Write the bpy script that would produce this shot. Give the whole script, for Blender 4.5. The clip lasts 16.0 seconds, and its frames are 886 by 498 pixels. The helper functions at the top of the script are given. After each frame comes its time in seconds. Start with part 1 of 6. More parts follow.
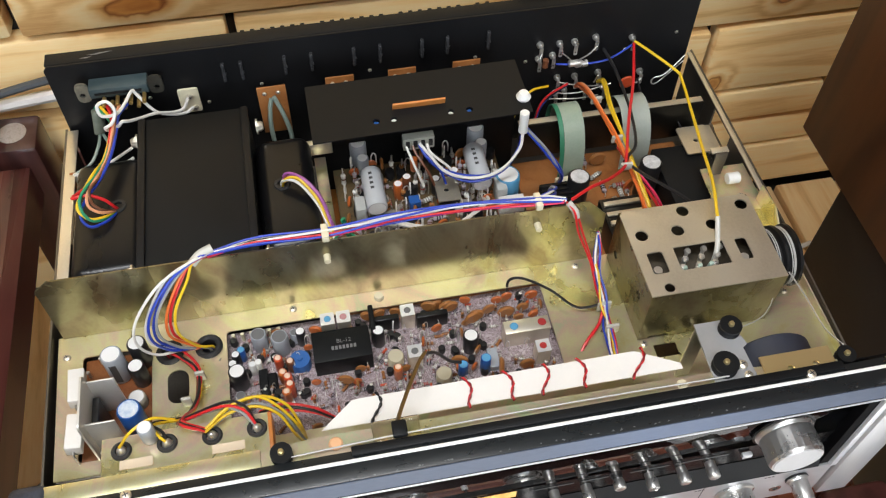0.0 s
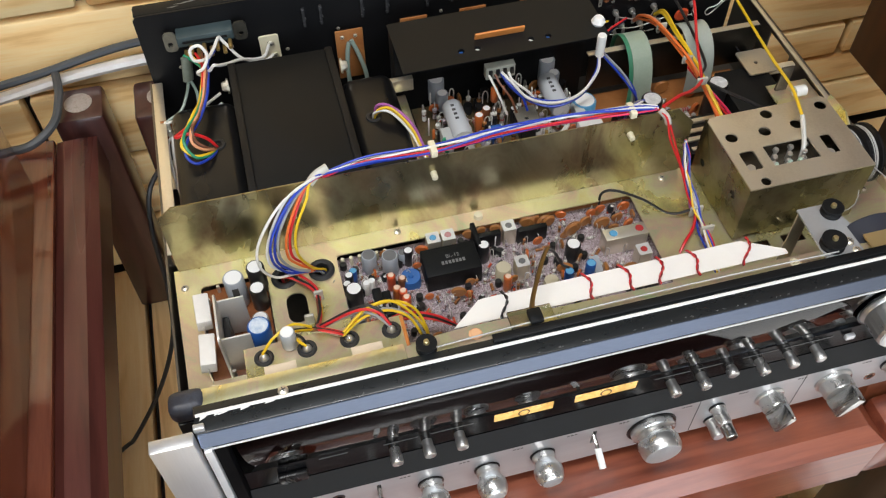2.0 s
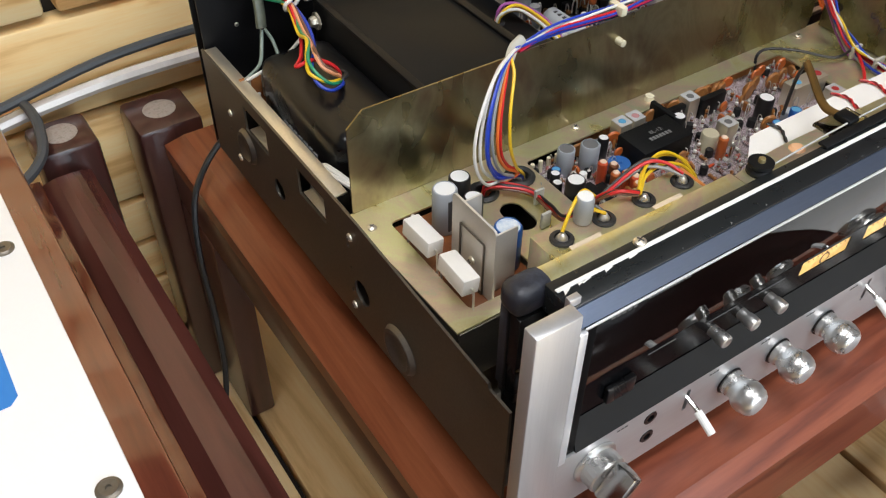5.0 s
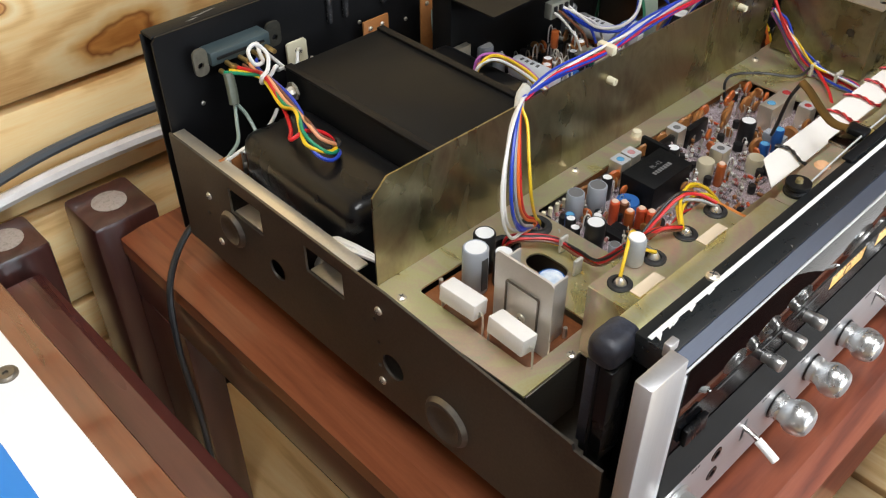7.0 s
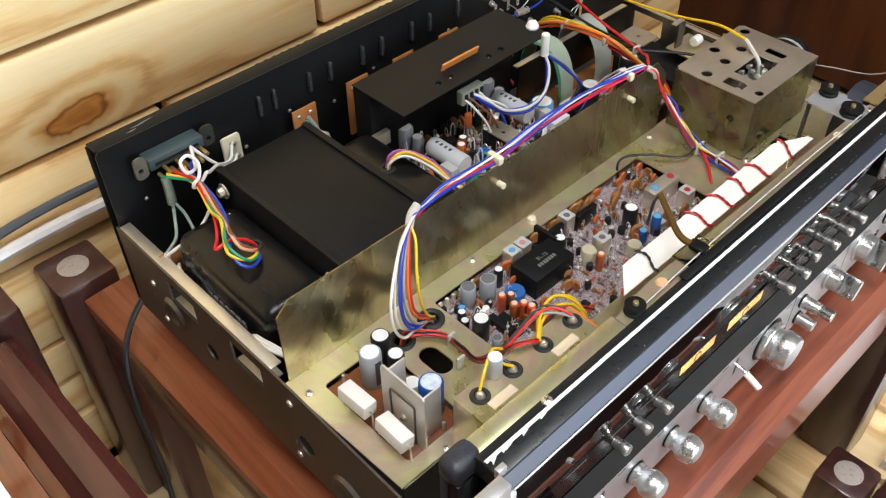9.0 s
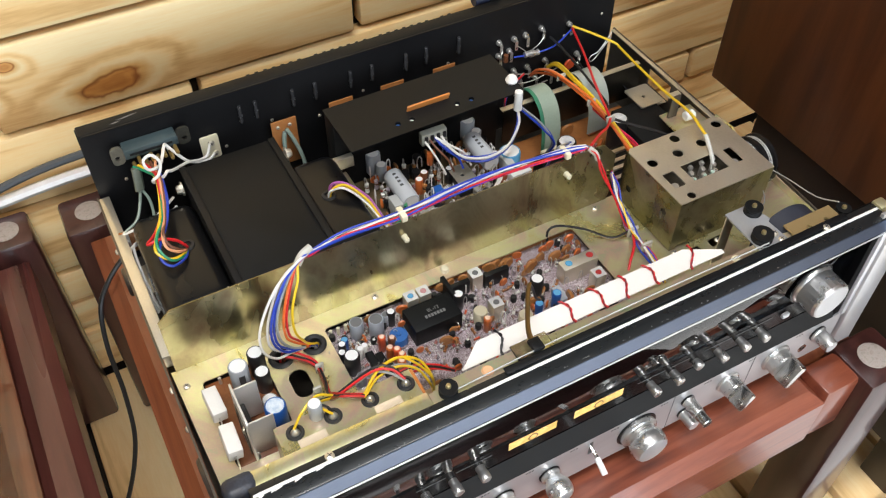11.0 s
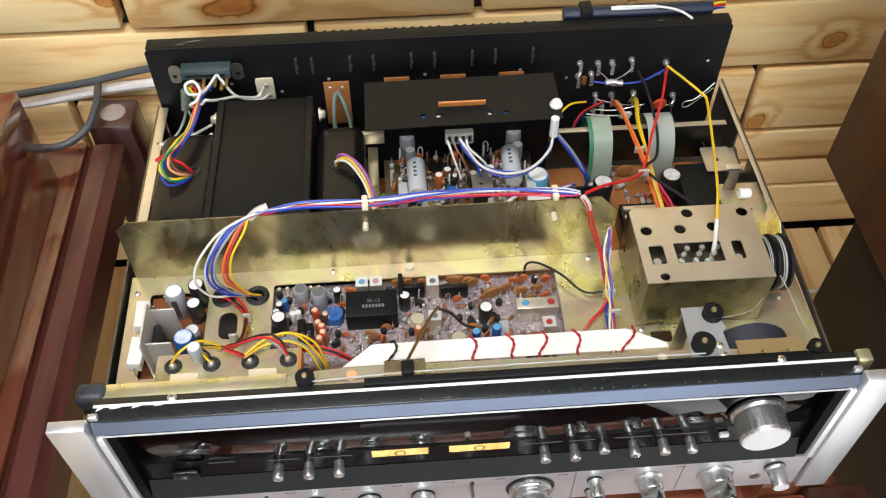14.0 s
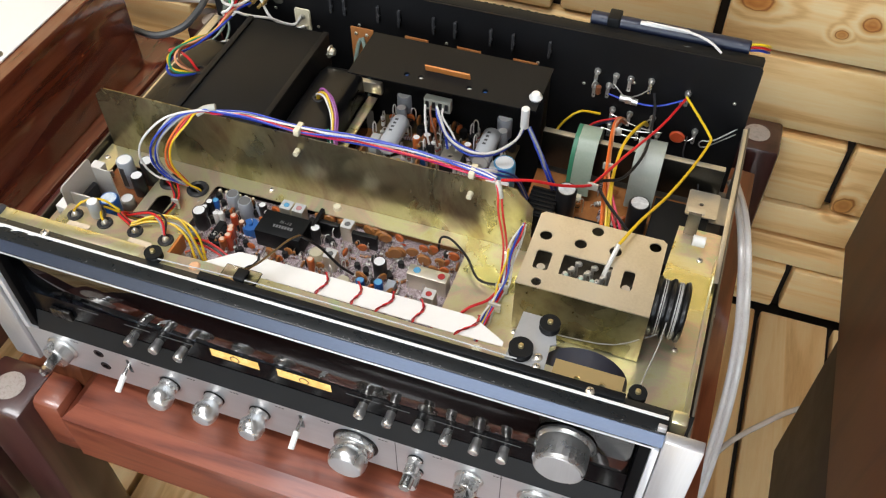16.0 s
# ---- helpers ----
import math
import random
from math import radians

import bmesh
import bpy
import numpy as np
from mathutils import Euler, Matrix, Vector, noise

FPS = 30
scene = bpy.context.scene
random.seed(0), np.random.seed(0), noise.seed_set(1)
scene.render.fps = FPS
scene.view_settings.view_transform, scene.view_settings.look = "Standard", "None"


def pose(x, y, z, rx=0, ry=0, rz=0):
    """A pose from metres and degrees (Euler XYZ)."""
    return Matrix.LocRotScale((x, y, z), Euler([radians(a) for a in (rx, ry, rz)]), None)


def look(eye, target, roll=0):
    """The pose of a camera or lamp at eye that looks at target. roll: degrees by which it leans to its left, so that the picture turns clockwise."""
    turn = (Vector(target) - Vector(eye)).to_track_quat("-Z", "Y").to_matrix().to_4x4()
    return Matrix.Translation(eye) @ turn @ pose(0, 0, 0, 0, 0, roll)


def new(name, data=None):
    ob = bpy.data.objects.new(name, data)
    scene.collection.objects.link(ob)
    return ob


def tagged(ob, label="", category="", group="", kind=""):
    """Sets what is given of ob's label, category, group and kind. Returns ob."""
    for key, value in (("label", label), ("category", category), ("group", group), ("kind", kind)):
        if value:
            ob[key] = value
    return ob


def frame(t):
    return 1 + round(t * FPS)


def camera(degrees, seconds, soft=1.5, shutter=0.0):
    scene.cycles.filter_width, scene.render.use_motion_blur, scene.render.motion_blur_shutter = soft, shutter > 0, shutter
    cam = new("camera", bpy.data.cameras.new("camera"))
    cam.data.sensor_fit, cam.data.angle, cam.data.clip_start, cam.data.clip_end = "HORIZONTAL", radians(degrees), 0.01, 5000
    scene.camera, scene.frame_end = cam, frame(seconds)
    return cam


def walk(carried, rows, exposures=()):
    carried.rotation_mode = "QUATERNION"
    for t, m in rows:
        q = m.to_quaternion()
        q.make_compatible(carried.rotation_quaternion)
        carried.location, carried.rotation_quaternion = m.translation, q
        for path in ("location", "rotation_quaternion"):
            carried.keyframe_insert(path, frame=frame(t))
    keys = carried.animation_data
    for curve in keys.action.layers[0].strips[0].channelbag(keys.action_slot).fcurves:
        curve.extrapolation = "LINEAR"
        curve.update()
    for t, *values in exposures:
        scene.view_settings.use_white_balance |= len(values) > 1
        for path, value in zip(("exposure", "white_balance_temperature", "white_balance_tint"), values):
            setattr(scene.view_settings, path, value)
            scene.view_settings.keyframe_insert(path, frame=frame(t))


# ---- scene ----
cam = camera(52.82, 16.0, 1.2)
PATH = [
    (0, (-0.0716, -0.1929, 0.6283), (0.0255, 0.2750, -0.0134), 0.86),
    (0.5, (-0.0967, -0.2020, 0.6236), (-0.0059, 0.2640, -0.0203), 0.25),
    (1, (-0.1281, -0.2145, 0.6191), (-0.0320, 0.2519, -0.0238), -0.56),
    (1.5, (-0.1606, -0.2299, 0.6129), (-0.0500, 0.2399, -0.0251), -0.79),
    (2, (-0.1713, -0.2405, 0.6037), (-0.0526, 0.2336, -0.0297), -0.73),
    (2.5, (-0.1952, -0.2427, 0.5846), (-0.0633, 0.2413, -0.0386), 0.11),
    (3, (-0.2493, -0.2354, 0.5540), (-0.0714, 0.2530, -0.0542), 1.74),
    (3.5, (-0.3107, -0.2115, 0.5086), (-0.0758, 0.2738, -0.0824), 3.63),
    (4, (-0.3609, -0.1979, 0.4747), (-0.0966, 0.2867, -0.1043), 3.07),
    (6.5, (-0.4708, -0.1222, 0.3992), (-0.0614, 0.3293, -0.1190), -0.68),
    (7, (-0.4760, -0.1091, 0.4168), (-0.0521, 0.3327, -0.0981), -0.09),
    (7.5, (-0.4767, -0.1041, 0.4437), (-0.0436, 0.3245, -0.0747), 0.00),
    (8, (-0.4687, -0.1109, 0.4693), (-0.0429, 0.3127, -0.0592), -0.89),
    (8.5, (-0.4540, -0.1291, 0.4988), (-0.0420, 0.2954, -0.0398), -1.34),
    (9, (-0.4273, -0.1508, 0.5359), (-0.0283, 0.2708, -0.0146), -1.06),
    (11.5, (-0.2127, -0.2685, 0.6435), (-0.0075, 0.2182, 0.0426), 0.90),
    (12, (-0.1578, -0.2887, 0.6423), (-0.0008, 0.2133, 0.0394), 1.58),
    (12.5, (-0.1176, -0.2962, 0.6427), (0.0051, 0.2170, 0.0414), 1.60),
    (13, (-0.0899, -0.2898, 0.6469), (0.0015, 0.2293, 0.0450), 0.48),
    (13.5, (-0.0694, -0.2769, 0.6532), (-0.0067, 0.2383, 0.0444), -0.15),
    (14, (-0.0466, -0.2829, 0.6615), (-0.0133, 0.2236, 0.0431), -0.34),
    (14.5, (0.0090, -0.2896, 0.6527), (-0.0062, 0.2160, 0.0330), -0.15),
    (15, (0.0871, -0.2880, 0.6411), (0.0035, 0.2149, 0.0246), -0.41),
    (15.5, (0.1633, -0.2885, 0.6411), (0.0321, 0.2093, 0.0288), 0.16),
    (16, (0.2072, -0.2868, 0.6348), (0.0312, 0.2039, 0.0281), -0.41),
]
EXPOSURE = [(0, -0.14), (1, -0.16), (2.5, -0.28), (4, -0.30), (6.5, -0.16), (7.5, -0.05), (9, 0.02), (11.5, -0.03), (14.5, 0.02), (15.5, -0.12), (16, -0.12)]
walk(cam, [(t, look(eye, target, roll)) for t, eye, target, roll in PATH], EXPOSURE)

# ---- light ----
world = bpy.data.worlds.new("world")
scene.world = world
world.use_nodes = True
world.node_tree.nodes["Background"].inputs[0].default_value = (0.75, 0.88, 1.0, 1)
world.node_tree.nodes["Background"].inputs[1].default_value = 0.2
for lx, ly, lw, lh, power in ((-0.50, -0.20, 1.2, 0.30, 29), (0.1, -1.25, 1.3, 0.30, 24)):
    lamp = bpy.data.lights.new("ceiling_lamp_light", "AREA")
    lamp.shape, lamp.size, lamp.size_y, lamp.energy, lamp.color = "RECTANGLE", lw, lh, power, (0.97, 0.98, 1.0)
    new("ceiling_lamp_light", lamp).matrix_basis = pose(lx, ly, 1.88)
# daylight through the glazed opening behind the camera
lamp = bpy.data.lights.new("window_daylight", "AREA")
lamp.shape, lamp.size, lamp.size_y, lamp.energy, lamp.color = "RECTANGLE", 1.8, 1.6, 58, (0.80, 0.90, 1.0)
new("window_daylight", lamp).matrix_basis = pose(0.1, -2.19, 0.62, 90, 0, 0)

# low sun through the same opening, falling on the floor beside the rack
sun = bpy.data.lights.new("sun", "SUN")
sun.energy, sun.angle, sun.color = 3.2, radians(0.5), (1.0, 0.95, 0.86)
new("sun", sun).matrix_basis = Vector((0.50, 1.0, -0.79)).to_track_quat("-Z", "Y").to_matrix().to_4x4()

# ---- materials ----
MATS = {}


def nodes_of(name):
    m = bpy.data.materials.new(name)
    m.use_nodes = True
    return m, m.node_tree.nodes, m.node_tree.links, m.node_tree.nodes["Principled BSDF"]


def col(c):
    return (*c, 1.0) if len(c) == 3 else c


def ramp(nt, links, src, stops):
    r = nt.new("ShaderNodeValToRGB")
    while len(r.color_ramp.elements) < len(stops):
        r.color_ramp.elements.new(0.5)
    for e, (p, c) in zip(r.color_ramp.elements, stops):
        e.position, e.color = p, col(c)
    links.new(src, r.inputs[0])
    return r


def coords(nt, links, scale=(1, 1, 1), shift=False):
    tc = nt.new("ShaderNodeTexCoord")
    mp = nt.new("ShaderNodeMapping")
    mp.inputs["Scale"].default_value = scale
    links.new(tc.outputs["Object"], mp.inputs[0])
    if shift:
        oi = nt.new("ShaderNodeObjectInfo")
        mul = nt.new("ShaderNodeVectorMath")
        mul.operation = "SCALE"
        mul.inputs[0].default_value = (7.3, 3.1, 5.7)
        links.new(oi.outputs["Random"], mul.inputs["Scale"])
        links.new(mul.outputs[0], mp.inputs["Location"])
    return mp.outputs[0]


def noise_tex(nt, links, vec, scale, detail=4, rough=0.6, distort=0.0):
    n = nt.new("ShaderNodeTexNoise")
    n.inputs["Scale"].default_value, n.inputs["Detail"].default_value = scale, detail
    n.inputs["Roughness"].default_value, n.inputs["Distortion"].default_value = rough, distort
    links.new(vec, n.inputs["Vector"])
    return n.outputs["Fac"]


def surf(name, stops, scale=40, fine=400, rough=(0.4, 0.5), metal=0.0, bump=0.1, stretch=(1, 1, 1), coat=0.0, shift=False, distort=0.5, spec=0.5, fine_mix=0.25, lo=0.3, hi=0.7):
    """A surface with colour clouds, fine grain, uneven gloss and a little relief."""
    if name in MATS:
        return MATS[name]
    m, nt, links, b = nodes_of(name)
    v = coords(nt, links, stretch, shift)
    big = noise_tex(nt, links, v, scale, 4, 0.6, distort)
    small = noise_tex(nt, links, v, fine, 3, 0.6)
    mixf = nt.new("ShaderNodeMix")
    mixf.inputs[0].default_value = fine_mix
    links.new(big, mixf.inputs[2]), links.new(small, mixf.inputs[3])
    n = len(stops)
    rp = ramp(nt, links, mixf.outputs[0], [(lo + (hi - lo) * k / max(1, n - 1), c) for k, c in enumerate(stops)] if n > 1 else [(0.3, stops[0]), (0.7, [min(1, x * 1.15) for x in stops[0]])])
    links.new(rp.outputs[0], b.inputs["Base Color"])
    rr = nt.new("ShaderNodeMapRange")
    rr.inputs["From Min"].default_value, rr.inputs["From Max"].default_value = 0.3, 0.7
    rr.inputs["To Min"].default_value, rr.inputs["To Max"].default_value = rough
    links.new(big, rr.inputs[0]), links.new(rr.outputs[0], b.inputs["Roughness"])
    b.inputs["Metallic"].default_value, b.inputs["Coat Weight"].default_value = metal, coat
    b.inputs["Specular IOR Level"].default_value = spec
    b.inputs["Coat Roughness"].default_value = 0.15
    if bump:
        bp = nt.new("ShaderNodeBump")
        bp.inputs["Strength"].default_value, bp.inputs["Distance"].default_value = bump, 0.0004
        links.new(small, bp.inputs["Height"]), links.new(bp.outputs[0], b.inputs["Normal"])
    MATS[name] = m
    return m


def wood(name, dark, mid, light, axis=0, scale=1.0, rough=(0.35, 0.5), coat=0.0, knots=(), bump=0.15, random_knots=False):
    """Sawn or varnished wood: growth bands drawn out along an axis, pores, knots with swirled grain."""
    m, nt, links, b = nodes_of(name)
    st = [1.0, 1.0, 1.0]
    st[axis] = 0.09
    v0 = coords(nt, links, (1, 1, 1), True)
    fixed = coords(nt, links, (1, 1, 1), False)
    mp = nt.new("ShaderNodeMapping")
    mp.inputs["Scale"].default_value = st
    links.new(v0, mp.inputs[0])
    field = None
    for kx, kz, sx, sz, turn in knots:
        mk = nt.new("ShaderNodeMapping")
        mk.vector_type = "TEXTURE"
        mk.inputs["Location"].default_value = (kx, 0.52, kz)
        mk.inputs["Rotation"].default_value = (0, radians(turn), 0)
        mk.inputs["Scale"].default_value = (sx, 5.0, sz)
        links.new(fixed, mk.inputs[0])
        wob = nt.new("ShaderNodeTexNoise")
        wob.inputs["Scale"].default_value = 45
        links.new(fixed, wob.inputs["Vector"])
        ln = nt.new("ShaderNodeVectorMath")
        ln.operation = "LENGTH"
        links.new(mk.outputs[0], ln.inputs[0])
        ad = nt.new("ShaderNodeMath")
        ad.operation = "ADD"
        links.new(ln.outputs["Value"], ad.inputs[0]), links.new(wob.outputs["Fac"], ad.inputs[1])
        if field is None:
            field = ad.outputs[0]
        else:
            mn = nt.new("ShaderNodeMath")
            mn.operation = "MINIMUM"
            links.new(field, mn.inputs[0]), links.new(ad.outputs[0], mn.inputs[1])
            field = mn.outputs[0]
    band = nt.new("ShaderNodeTexNoise")
    band.inputs["Scale"].default_value, band.inputs["Detail"].default_value = 22 * scale, 3
    band.inputs["Distortion"].default_value = 1.2
    links.new(mp.outputs[0], band.inputs["Vector"])
    wv = nt.new("ShaderNodeMath")
    wv.operation = "MULTIPLY"
    wv.inputs[1].default_value = 16
    links.new(band.outputs["Fac"], wv.inputs[0])
    src = wv.outputs[0]
    if field is not None:
        near = nt.new("ShaderNodeMapRange")
        near.inputs["From Min"].default_value, near.inputs["From Max"].default_value = 1.2, 4.0
        near.inputs["To Min"].default_value, near.inputs["To Max"].default_value = 7.0, 0.0
        near.interpolation_type = "SMOOTHSTEP"
        links.new(field, near.inputs[0])
        a2 = nt.new("ShaderNodeMath")
        links.new(src, a2.inputs[0]), links.new(near.outputs[0], a2.inputs[1])
        src = a2.outputs[0]
    sn = nt.new("ShaderNodeMath")
    sn.operation = "SINE"
    links.new(src, sn.inputs[0])
    mr = nt.new("ShaderNodeMapRange")
    mr.inputs["From Min"].default_value, mr.inputs["From Max"].default_value = -1, 1
    links.new(sn.outputs[0], mr.inputs[0])
    cloud = noise_tex(nt, links, mp.outputs[0], 6 * scale, 3)
    pore = noise_tex(nt, links, mp.outputs[0], 420 * scale, 2, 0.7)
    mx = nt.new("ShaderNodeMix")
    mx.inputs[0].default_value = 0.62
    links.new(mr.outputs[0], mx.inputs[2]), links.new(cloud, mx.inputs[3])
    mx2 = nt.new("ShaderNodeMix")
    mx2.inputs[0].default_value = 0.22
    links.new(mx.outputs[0], mx2.inputs[2]), links.new(pore, mx2.inputs[3])
    rp = ramp(nt, links, mx2.outputs[0], [(0.25, dark), (0.5, mid), (0.75, light)])
    out = rp.outputs[0]
    if field is not None:
        kr = ramp(nt, links, field, [(0.0, (0.74, 0.50, 0.28)), (0.28, (0.60, 0.34, 0.16)), (0.38, (0.74, 0.48, 0.26)), (0.425, (0.34, 0.16, 0.07)), (0.47, (0.84, 0.66, 0.46)), (0.62, (1, 1, 1))])
        sc = nt.new("ShaderNodeMath")
        sc.operation = "MULTIPLY"
        sc.inputs[1].default_value = 0.3
        links.new(field, sc.inputs[0]), links.new(sc.outputs[0], kr.inputs[0])
        mk2 = nt.new("ShaderNodeMix")
        mk2.data_type, mk2.blend_type = "RGBA", "MULTIPLY"
        mk2.inputs[0].default_value = 1.0
        links.new(out, mk2.inputs[6]), links.new(kr.outputs[0], mk2.inputs[7])
        out = mk2.outputs[2]
    oi = nt.new("ShaderNodeObjectInfo")
    hv = nt.new("ShaderNodeHueSaturation")
    vr = nt.new("ShaderNodeMapRange")
    vr.inputs["To Min"].default_value, vr.inputs["To Max"].default_value = 0.86, 1.1
    links.new(oi.outputs["Random"], vr.inputs[0]), links.new(vr.outputs[0], hv.inputs["Value"])
    links.new(out, hv.inputs["Color"]), links.new(hv.outputs[0], b.inputs["Base Color"])
    rr = nt.new("ShaderNodeMapRange")
    rr.inputs["To Min"].default_value, rr.inputs["To Max"].default_value = rough
    links.new(cloud, rr.inputs[0]), links.new(rr.outputs[0], b.inputs["Roughness"])
    b.inputs["Coat Weight"].default_value, b.inputs["Coat Roughness"].default_value = coat, 0.1
    bp = nt.new("ShaderNodeBump")
    bp.inputs["Strength"].default_value, bp.inputs["Distance"].default_value = bump, 0.0006
    links.new(mx2.outputs[0], bp.inputs["Height"]), links.new(bp.outputs[0], b.inputs["Normal"])
    MATS[name] = m
    return m


def plain(name, c, rough=0.4, metal=0.0, emit=0.0, spec=0.5, trans=0.0, coat=0.0):
    if name in MATS:
        return MATS[name]
    m, nt, links, b = nodes_of(name)
    b.inputs["Base Color"].default_value = col(c)
    b.inputs["Roughness"].default_value, b.inputs["Metallic"].default_value = rough, metal
    b.inputs["Specular IOR Level"].default_value, b.inputs["Transmission Weight"].default_value = spec, trans
    b.inputs["Coat Weight"].default_value = coat
    if emit:
        b.inputs["Emission Color"].default_value, b.inputs["Emission Strength"].default_value = col(c), emit
    MATS[name] = m
    return m


PINE = wood("pine_plank_x", (0.66, 0.34, 0.11), (0.93, 0.63, 0.28), (0.97, 0.78, 0.44), 0, 1.0, (0.4, 0.55),
            knots=((-0.216, 0.100, 0.029, 0.0125, -10), (-0.34, 0.115, 0.012, 0.008, 0), (-0.30, 0.148, 0.010, 0.006, 10), (0.462, 0.016, 0.014, 0.010, -10), (0.402, -0.105, 0.010, 0.012, 15),
                   (0.245, 0.13, 0.016, 0.011, 0), (0.33, 0.11, 0.006, 0.005, 0), (-0.215, 0.005, 0.007, 0.004, 0), (0.354, 0.127, 0.010, 0.008, 15)))
PINE_FLOOR = wood("pine_plank_y", (0.56, 0.32, 0.13), (0.82, 0.56, 0.27), (0.90, 0.70, 0.40), 1, 0.9, (0.4, 0.55))
MAHOGANY = wood("red_mahogany_y", (0.10, 0.024, 0.010), (0.22, 0.062, 0.025), (0.31, 0.10, 0.042), 1, 1.3, (0.3, 0.42), coat=0.5)
MAHOGANY_X = wood("red_mahogany_x", (0.10, 0.022, 0.012), (0.21, 0.052, 0.026), (0.30, 0.085, 0.042), 0, 1.3, (0.3, 0.42), coat=0.55)
DARK_MAHOGANY = wood("dark_mahogany", (0.022, 0.007, 0.006), (0.042, 0.013, 0.011), (0.062, 0.021, 0.017), 2, 1.3, (0.28, 0.4), coat=0.55)
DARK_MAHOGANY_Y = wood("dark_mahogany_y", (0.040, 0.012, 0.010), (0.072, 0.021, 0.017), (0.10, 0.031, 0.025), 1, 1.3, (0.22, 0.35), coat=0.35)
GLOSSY_MAHOGANY = wood("glossy_mahogany", (0.065, 0.014, 0.007), (0.125, 0.030, 0.015), (0.17, 0.048, 0.024), 1, 1.3, (0.05, 0.12), coat=1.0, bump=0.04)
WALNUT = wood("dark_walnut", (0.040, 0.0105, 0.0035), (0.073, 0.0205, 0.006), (0.108, 0.033, 0.0095), 2, 0.8, (0.34, 0.45), coat=0.05)
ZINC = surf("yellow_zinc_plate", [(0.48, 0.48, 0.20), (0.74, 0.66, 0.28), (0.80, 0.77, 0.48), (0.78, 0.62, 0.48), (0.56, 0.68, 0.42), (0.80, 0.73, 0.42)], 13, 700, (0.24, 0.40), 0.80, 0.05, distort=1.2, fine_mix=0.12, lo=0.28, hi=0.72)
# upright zinc: dark cloudy reflections are mixed into the plate's colour
ZINC_CLOUD_REFLECT = surf("clouded_zinc_painted_reflections", [(0.085, 0.070, 0.040), (0.22, 0.194, 0.108), (0.33, 0.302, 0.19), (0.22, 0.17, 0.112), (0.28, 0.26, 0.165)], 14, 500, (0.23, 0.35), 0.94, 0.03, distort=1.0, stretch=(1, 1, 0.55), fine_mix=0.06)
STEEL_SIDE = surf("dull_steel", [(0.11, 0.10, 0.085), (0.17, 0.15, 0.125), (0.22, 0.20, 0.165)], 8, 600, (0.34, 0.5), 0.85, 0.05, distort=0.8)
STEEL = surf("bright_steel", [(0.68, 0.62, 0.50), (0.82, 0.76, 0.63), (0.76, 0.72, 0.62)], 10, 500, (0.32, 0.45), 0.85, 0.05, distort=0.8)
ALU = surf("brushed_aluminium", [(0.70, 0.71, 0.73), (0.82, 0.83, 0.85)], 30, 900, (0.32, 0.42), 0.55, 0.08, stretch=(0.05, 1, 1))
SATIN_ALU = surf("satin_aluminium", [(0.58, 0.58, 0.59), (0.70, 0.70, 0.71)], 40, 900, (0.34, 0.42), 0.75, 0.08, stretch=(1, 1, 0.05))
BUTTON_METAL = surf("turned_metal", [(0.54, 0.53, 0.51), (0.68, 0.67, 0.65)], 60, 900, (0.24, 0.34), 0.9, 0.05)
CHROME = surf("chrome", [(0.52, 0.51, 0.49), (0.66, 0.65, 0.63)], 60, 900, (0.16, 0.28), 1.0, 0.03)
TIN = surf("tinned_metal", [(0.62, 0.60, 0.56), (0.80, 0.78, 0.74)], 80, 900, (0.25, 0.4), 0.8, 0.05)
BLACK_PAINT = surf("black_paint", [(0.005, 0.005, 0.0056), (0.009, 0.009, 0.0098)], 20, 1500, (0.38, 0.52), 0.0, 0.35, spec=0.24)
BLACK_SATIN = surf("black_satin", [(0.005, 0.0054, 0.006), (0.009, 0.0094, 0.010)], 15, 1800, (0.42, 0.55), 0.0, 0.25, spec=0.2)
BLACK_GLOSS = surf("black_enamel", [(0.004, 0.004, 0.0045), (0.008, 0.008, 0.0085)], 15, 700, (0.24, 0.34), 0.0, 0.06, spec=0.3, coat=0.1)
SCUFFED = surf("scuffed_black", [(0.012, 0.014, 0.015)] * 5 + [(0.02, 0.022, 0.024), (0.5, 0.52, 0.54)], 160, 900, (0.25, 0.35), 0.0, 0.1, stretch=(0.5, 1, 1), lo=0.3, hi=0.79, fine_mix=0.2)
BLUE_BLACK = surf("blue_black_anodised", [(0.115, 0.15, 0.235), (0.16, 0.205, 0.31)], 6, 900, (0.27, 0.34), 0.9, 0.03, stretch=(0.2, 1, 1))
RUBBER = surf("black_rubber", [(0.012, 0.012, 0.013), (0.022, 0.022, 0.023)], 80, 900, (0.45, 0.6), 0, 0.2)
RUBBER_BLUE = surf("worn_rubber", [(0.012, 0.012, 0.016), (0.02, 0.022, 0.032), (0.05, 0.06, 0.085)], 60, 700, (0.35, 0.55), 0, 0.3)
PCB_BROWN = surf("brown_board", [(0.24, 0.085, 0.025), (0.36, 0.14, 0.04), (0.42, 0.18, 0.06)], 50, 600, (0.35, 0.5), 0, 0.1)
PCB_ORANGE = surf("orange_board", [(0.50, 0.17, 0.035), (0.62, 0.24, 0.06)], 60, 600, (0.35, 0.5), 0, 0.1)
PCB_TUNER = surf("printed_board", [(0.03, 0.015, 0.014), (0.14, 0.08, 0.075), (0.56, 0.47, 0.50), (0.06, 0.03, 0.03), (0.50, 0.41, 0.43), (0.62, 0.56, 0.57), (0.03, 0.015, 0.014)], 330, 1100, (0.35, 0.5), 0, 0.1, distort=2.0, lo=0.35, hi=0.65)
